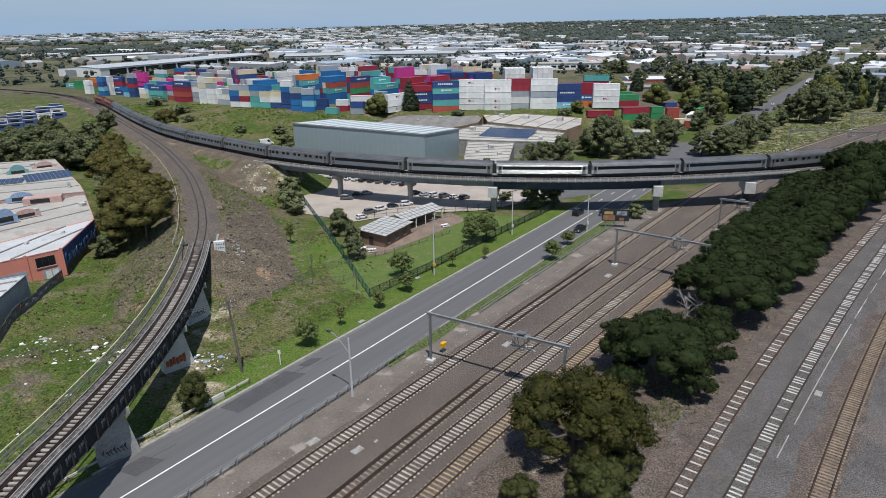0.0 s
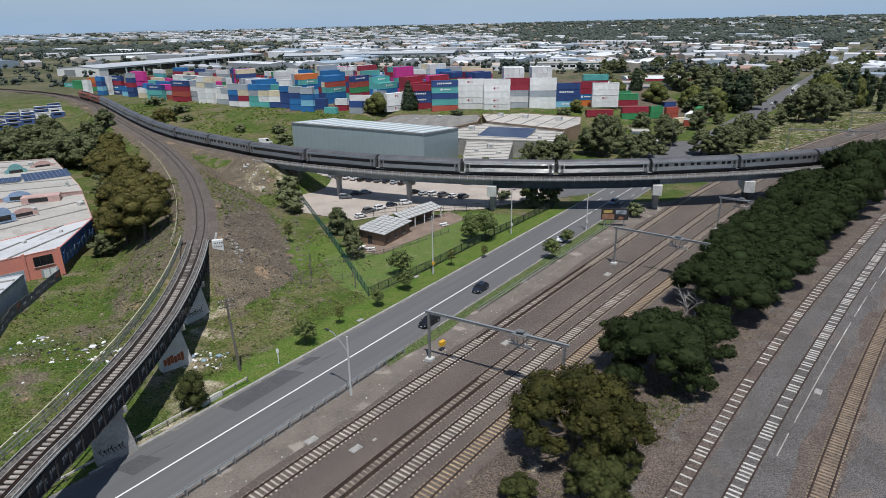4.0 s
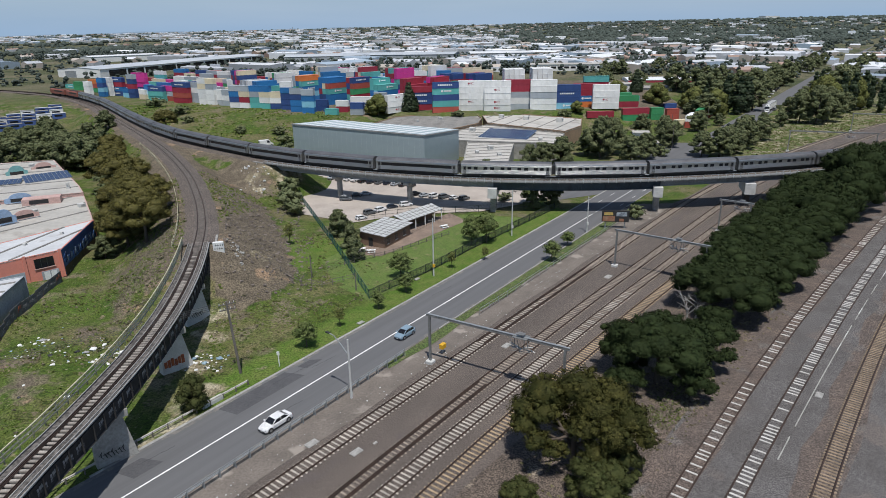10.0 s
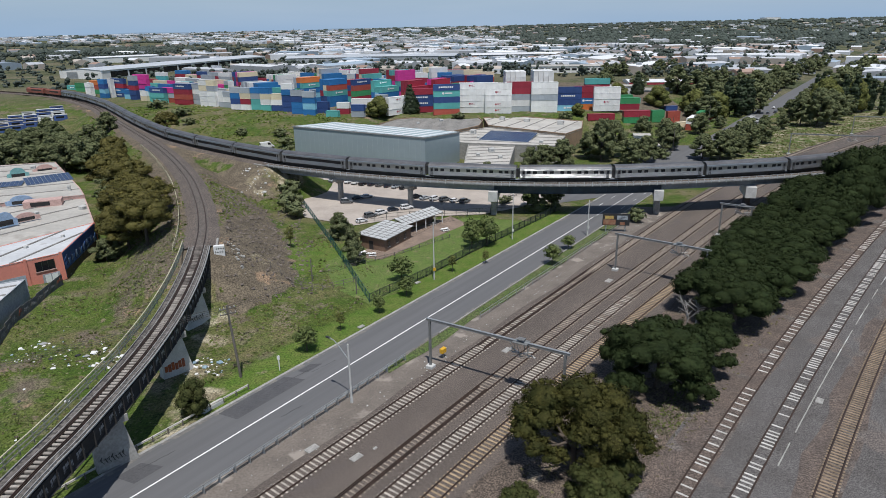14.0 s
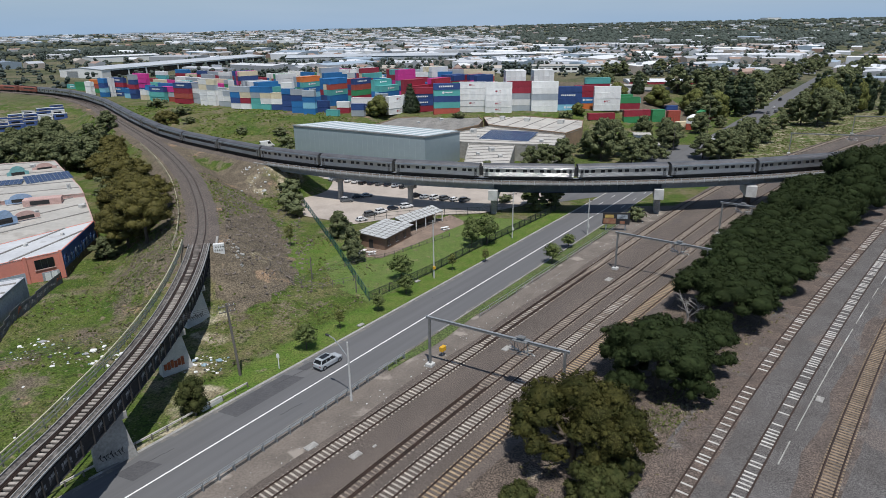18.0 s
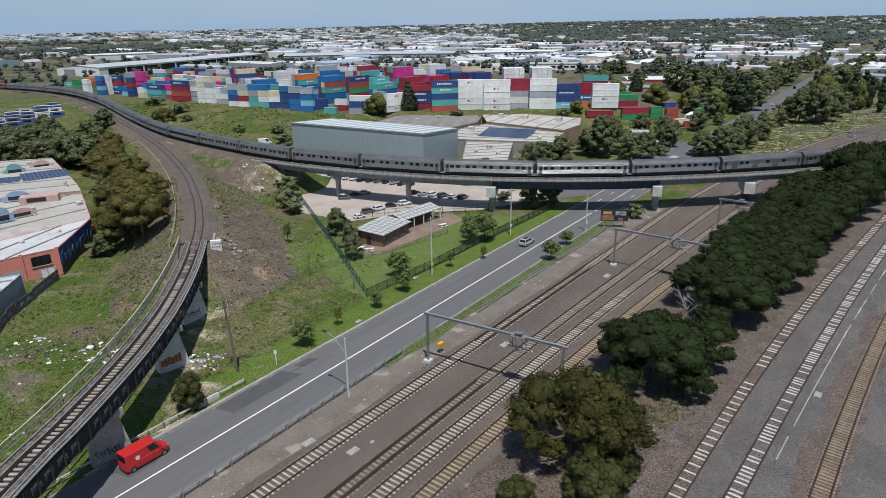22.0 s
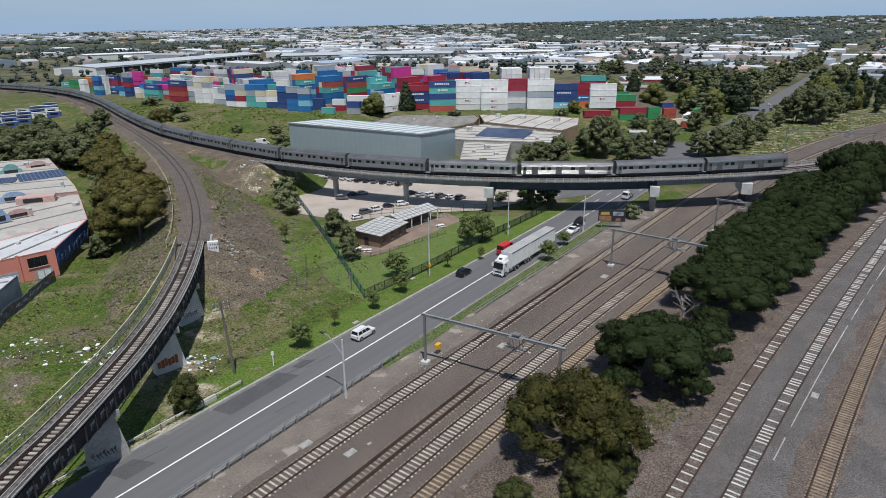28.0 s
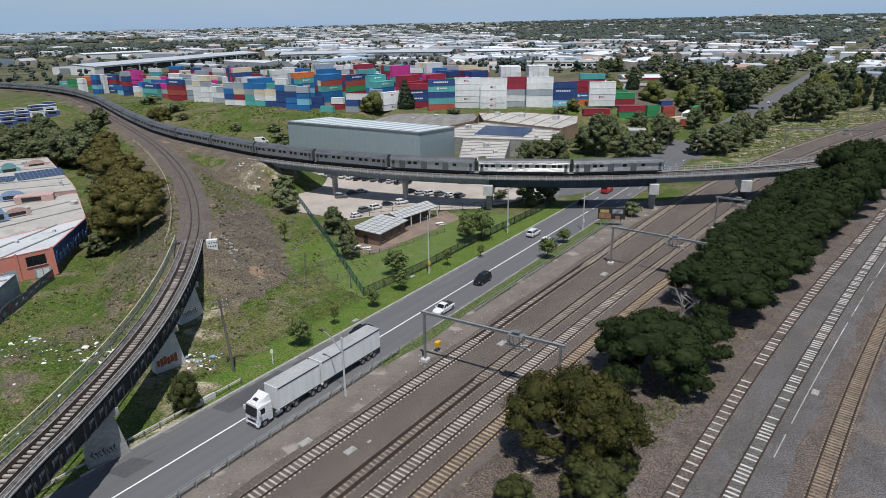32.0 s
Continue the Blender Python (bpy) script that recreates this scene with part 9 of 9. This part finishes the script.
    if form == "ute":
        part("tray", Shape().box(-2.5, -0.85, -0.75, 0.75, 1.06, 1.13), PLASTIC, c, "black load bed liner")
        part("roll_bar", Shape().tube([(-0.95, -0.8, 1.1), (-0.9, -0.7, 1.75), (-0.9, 0.7, 1.75), (-0.95, 0.8, 1.1)], 0.05, 6), PLASTIC, c)
    if form == "van":
        part("side_door", Shape().box(-0.9, 0.5, -w - 0.012, -w + 0.02, 0.5, 1.2), mat, c)
        for sgn in (-1, 1):
            part("emblem", Shape().tube([(-1.3, sgn * (wb - 0.02), 1.62), (-1.3, sgn * (wb + 0.03), 1.62)], 0.28, 12), WALL_WHITE, c)
    if form in ("suv", "wagon"):
        for sgn in (-1, 1):
            part("roof_rail", Shape().tube([(t0 + 0.2, sgn * wt * 0.9, zt + 0.05), (t1 - 0.2, sgn * wt * 0.9, zt + 0.05)], 0.03, 5), ALLOY, c)
    return c


CURTAIN = surf("curtain_side", (0.84, 0.84, 0.82), (0.76, 0.76, 0.74), 1.0, 0.6, streak=(1.5, 1, 0.2), dark=0.92, spot=(0.62, 0.61, 0.58), spot_size=1.6, spot_at=0.66)


TRAILER_ROOF = surf("trailer_roof", (0.46, 0.46, 0.45), (0.37, 0.37, 0.36), 3, 0.5, dark=0.85)


def lorry():
    t = thing("truck", "white cab-over truck pulling two grey curtain-sided trailers", "truck")
    ring = ((-1.2, 0.55), (-1.25, 1.9), (-1.22, 3.0), (-0.95, 3.3), (0.95, 3.3), (1.22, 3.0), (1.25, 1.9), (1.2, 0.55))
    part("cab", Shape().loft([[(-1.05, y, z) for y, z in ring], [(0.75, y, z) for y, z in ring], [(1.12, y * 0.97, 0.5 + (z - 0.55) * 0.985) for y, z in ring],
                              [(1.34 - max(0, z - 1.9) * 0.2, y * 0.86, 0.48 + (z - 0.55) * 0.955) for y, z in ring]]), CAR_PAINT["white"], t)
    part("roof_fairing", Shape().loft([[(-1.0, -1.1, 3.2), (-1.0, 1.1, 3.2), (-1.0, 0.95, 4.0), (-1.0, -0.95, 4.0)], [(0.0, -1.0, 3.25), (0.0, 1.0, 3.25), (0.0, 0.85, 3.66), (0.0, -0.85, 3.66)], [(0.9, -0.8, 3.25), (0.9, 0.8, 3.25), (0.85, 0.7, 3.34), (0.85, -0.7, 3.34)]]), CAR_PAINT["white"], t)
    part("windscreen", Shape().loft([[(1.36, -1.08, 1.75), (1.36, 1.08, 1.75), (1.0, 1.2, 1.75), (1.0, -1.2, 1.75)], [(1.17, -1.0, 2.95), (1.17, 1.0, 2.95), (0.9, 1.12, 2.95), (0.9, -1.12, 2.95)]]), GLASS_DARK, t)
    part("sun_hatch", Shape().box(0.1, 0.55, -0.35, 0.35, 3.5, 3.64), PLASTIC, t)
    for s_ in (-1, 1):
        part("side_window", Shape().box(0.1, 0.85, s_ * 1.235 - 0.02, s_ * 1.235 + 0.02, 1.95, 2.7), GLASS_DARK, t)
        part("mirror", Shape().box(1.0, 1.15, s_ * 1.45 - 0.14, s_ * 1.45 + 0.14, 2.0, 2.7), CAR_PAINT["white"], t)
        part("headlight", Shape().box(1.2, 1.3, s_ * 0.95 - 0.2, s_ * 0.95 + 0.2, 0.75, 0.98), LAMP_CLEAR, t)
        part("fuel_tank", Shape().tube([(-2.6, s_ * 1.0, 0.75), (-1.6, s_ * 1.0, 0.75)], 0.32, 10), ALLOY, t)
        part("wheel_arch", Shape().tube([(0.3, s_ * 0.9, 0.62), (0.3, s_ * 1.215, 0.62)], 0.62, 16), PLASTIC, t)
        wheel(t, 0.3, s_ * 1.1, 0.5, 0.3)
    part("grille", Shape().box(1.25, 1.37, -0.7, 0.7, 0.95, 1.25), PLASTIC, t)
    part("emblem", Shape().tube([(1.3, 0, 1.55), (1.38, 0, 1.55)], 0.14, 12), STEEL_GREY, t)
    part("bumper", Shape().bevel_box(1.05, 1.4, -1.18, 1.18, 0.35, 0.72, 0.05), CAR_PAINT["white"], t)
    part("air_intake", Shape().box(1.3, 1.42, -0.75, 0.75, 0.42, 0.62), PLASTIC, t)
    part("chassis", Shape().box(-5.2, 0.8, -0.45, 0.45, 0.6, 0.95), PLASTIC, t)
    for x0, x1, axles in ((-9.6, -2.2, (-3.6, -4.95, -8.0, -9.2, -10.4)), (-22.2, -10.1, (-18.2, -19.45, -20.7))):
        tr = part("trailer_box", Shape().box(x0, x1, -1.22, 1.22, 1.15, 4.2), CURTAIN, t, "pale grey curtain-sided trailer body")
        part("trailer_roof", Shape().box(x0 - 0.02, x1 + 0.02, -1.25, 1.25, 4.2, 4.27), TRAILER_ROOF, tr)
        part("front_wall", Shape().box(x1, x1 + 0.12, -1.25, 1.25, 1.0, 4.3), CAR_PAINT["white"], tr)
        for s_ in (-1, 1):
            part("top_rail", Shape().box(x0, x1, s_ * 1.24 - 0.02, s_ * 1.24 + 0.02, 4.05, 4.2), PLASTIC, tr)
            part("side_rail", Shape().box(x0, x1, s_ * 1.24 - 0.02, s_ * 1.24 + 0.02, 1.05, 1.2), PLASTIC, tr)
            fold = Shape()
            n = int((x1 - x0) / 1.25)
            for i in range(n):
                q = x0 + (i + 0.5) * (x1 - x0) / n
                fold.box(q - 0.03, q + 0.03, s_ * 1.225 - 0.01, s_ * 1.225 + 0.01, 1.2, 4.05)
            part("curtain_folds", fold, CURTAIN, tr)
        part("frame_beam", Shape().box(x0 - (1.0 if x0 > -12 else 0), x1, -0.5, 0.5, 0.8, 1.12), PLASTIC, tr)
        for x in axles:
            guard = [(x + 0.6 * math.cos(a), 0.5 + 0.6 * math.sin(a)) for a in np.linspace(0.5, math.pi - 0.5, 7)]
            for s_ in (-1, 1):
                part("mudguard", Shape().loft([[(q, s_ * 1.05 - 0.2, e), (q, s_ * 1.05 + 0.2, e), (q, s_ * 1.05 + 0.2, e + 0.05), (q, s_ * 1.05 - 0.2, e + 0.05)] for q, e in guard]), CAR_PAINT["white"], tr)
            for s_ in (-1, 1):
                wheel(tr, x, s_ * 1.1, 0.48, 0.34)
    return t


def tray_truck():
    t = thing("truck", "small white tray truck with a boxy cab", "truck")
    part("cab", Shape().loft([[(x, y, z) for y, z in ((-0.95, 0.6), (-0.97, 1.7), (-0.85, 2.2), (0.85, 2.2), (0.97, 1.7), (0.95, 0.6))] for x in (0.9, 2.4)] + [[(2.6, -0.9, 0.5), (2.6, -0.92, 1.3), (2.45, -0.85, 1.5), (2.45, 0.85, 1.5), (2.6, 0.92, 1.3), (2.6, 0.9, 0.5)]]), CAR_PAINT["white"], t)
    part("windscreen", Shape().add([(2.58, -0.8, 1.4), (2.58, 0.8, 1.4), (2.43, 0.76, 2.1), (2.43, -0.76, 2.1), (2.4, -0.8, 1.4), (2.4, 0.8, 1.4), (2.3, 0.76, 2.1), (2.3, -0.76, 2.1)],
                                   [(0, 1, 2, 3), (7, 6, 5, 4), (0, 4, 5, 1), (1, 5, 6, 2), (2, 6, 7, 3), (3, 7, 4, 0)]), GLASS_DARK, t)
    for s_ in (-1, 1):
        part("side_window", Shape().box(1.4, 2.2, s_ * 0.96 - 0.02, s_ * 0.96 + 0.02, 1.35, 1.95), GLASS_DARK, t)
        part("tray_side", Shape().box(-2.6, 0.8, s_ * 1.0 - 0.03, s_ * 1.0 + 0.03, 0.95, 1.35), STEEL_GREY, t)
        for x in (-1.6, 1.7):
            wheel(t, x, s_ * 0.82, 0.38)
    part("tray", Shape().box(-2.6, 0.8, -0.97, 0.97, 0.82, 0.95), PLASTIC, t)
    part("headboard", Shape().box(0.75, 0.82, -1.0, 1.0, 0.95, 2.1), STEEL_GREY, t)
    part("chassis", Shape().box(-2.5, 2.3, -0.4, 0.4, 0.45, 0.8), PLASTIC, t)
    return t


# what drives past: shape, lane, speed fit (curve, speed, place) about a mid time, first and last time of the fit
TOWARDS = [
    (lambda: road_car("sedan", "black", "glossy black sedan driving along the avenue"), 3.2, (-0.082, -14.955, 53.71), 3.75, 0, 7),
    (lambda: road_car("hatch", "navy", "dark blue-grey hatchback driving along the avenue"), 2.9, (0.006, -14.511, 57.675), 4.57, 0, 8.4),
    (lambda: road_car("sedan", "white", "white sedan with dark windows driving along the avenue"), 3.4, (0.114, -14.211, 95.132), 4.31, 0.5, 9),
    (lambda: road_car("hatch", "blue", "pale blue hatchback driving along the avenue"), 1.9, (0.117, -14.225, 48.508), 9.76, 5.5, 12.8),
    (lorry, 2.3, (0.06, -14.75, 71.016), 28.32, 24, 32),
    (lambda: road_car("ute", "white", "white pickup with a black load bed"), 3.0, (0.081, -12.926, 80.96), 30.0, 27.5, 32),
    (lambda: road_car("suv", "black", "black pickup-sized wagon following the white pickup"), 1.8, (0.046, -10.922, 90.724), 30.07, 27.5, 32),
    (tray_truck, 3.0, (0.1, -12.095, 120.719), 29.86, 28, 32)]
AWAY = [
    (lambda: road_car("suv", "black", "black four-wheel drive driving towards the bridge"), -2.6, (0, 16.568, 133.31), 0.75, 0, 1.5),
    (lambda: road_car("wagon", "silver", "silver station wagon with roof rails"), -2.3, (-0.136, 15.216, 67.518), 20.25, 16.5, 24),
    (lambda: road_car("van", "red", "bright red delivery van with a white round emblem"), -3.1, (0.069, 13.876, 67.862), 26.62, 21.5, 32),
    (lambda: road_car("hatch", "black", "small black hatchback behind the red van"), -3.8, (0.148, 13.484, 60.92), 27.19, 23, 31.5),
    (lambda: road_car("suv", "white", "white four-wheel drive wagon"), -2.8, (0.008, 14.34, 54.055), 28.85, 25, 32),
    (lambda: road_car("sedan", "black", "black sedan passing the long truck"), -3.2, (0.565, 16.111, 21.021), 30.75, 29.6, 32)]
DRIVEN = [(make(), n, c, tm, t0, t1, sense) for sense, rows_ in ((-1, TOWARDS), (1, AWAY)) for make, n, c, tm, t0, t1 in rows_]


def road_u(c, tm, t0, t1, t):
    q = min(max(t, t0), t1) - tm
    return c[0] * q * q + c[1] * q + c[2] + (t - tm - q) * (2 * c[0] * q + c[1])


def move_traffic():
    turn = math.degrees(math.atan2(ROAD_U.y, ROAD_U.x))
    for ob, n, c, tm, t0, t1, sense in DRIVEN:
        ob.scale = (0.9, 0.9, 0.9) if ob.name[:5] != "truck" else (0.95, 0.95, 0.95)
        walk(ob, [(float(t), Matrix.Translation(on_road(road_u(c, tm, t0, t1, t), n, 0.045)) @ pose(0, 0, 0, 0, 0, turn if sense > 0 else turn + 180)) for t in range(0, 33, 1)])


white_van = road_car("van", "white", "white delivery van parked behind the blue shed")
white_van.matrix_basis = pose(-71, 257, float(ground_height(-71, 257)) + 0.05, 0, 0, 30)
# parked cars
park = random.Random(31)
PARKED = [road_car("sedan", "silver", "silver sedan parked on gravel", "parked cars"), road_car("suv", "grey", "dark grey wagon parked on gravel", "parked cars"), road_car("hatch", "white", "white hatchback parked on gravel", "parked cars"),
          road_car("suv", "white", "white four-wheel drive parked on gravel", "parked cars"), road_car("ute", "black", "dark pickup parked on gravel", "parked cars"), road_car("hatch", "navy", "dark hatchback parked on gravel", "parked cars")]
spots = [(-34.5 + 2.55 * i, 197.8 - 1.22 * i, 62) for i in range(11)] + [(-7.6 + 2.75 * i, 175.2 - 1.1 * i, 42) for i in range(6)] + [(-26.7, 171.2, 5), (-24.2, 175.3, 15), (-21.7, 176.6, 15), (-20.3, 152.6, 30), (-18.6, 157.2, 40), (-16.0, 159.6, 40), (-13.2, 162.6, 25), (-9.6, 164.2, 25)] + \
    [(-53, 240, 20), (-56.5, 243, 20), (172, 338, 54), (178, 342, 54), (186, 360, 54), (168, 352, 100), (175, 358, 100), (214, 418, 100), (217, 425, 100), (221, 430, 100), (226, 436, 54), (230, 445, 100), (205, 402, 54), (236, 452, 54), (-80.5, 108.5, 60)]
for i, (x, y, turn) in enumerate(spots):
    m = pose(x, y, 0.165 if -60 < x < 30 and y < 215 else float(ground_height(x, y)) + 0.05, 0, 0, turn + park.uniform(-4, 4))
    if i < len(PARKED):
        PARKED[i].matrix_basis = m @ Matrix.Diagonal((0.86, 0.86, 0.86, 1))
    else:
        copy_thing(PARKED[park.randrange(len(PARKED))], m @ Matrix.Diagonal((0.86, 0.86, 0.86, 1)))


def motions():
    move_train()
    move_traffic()


motions()
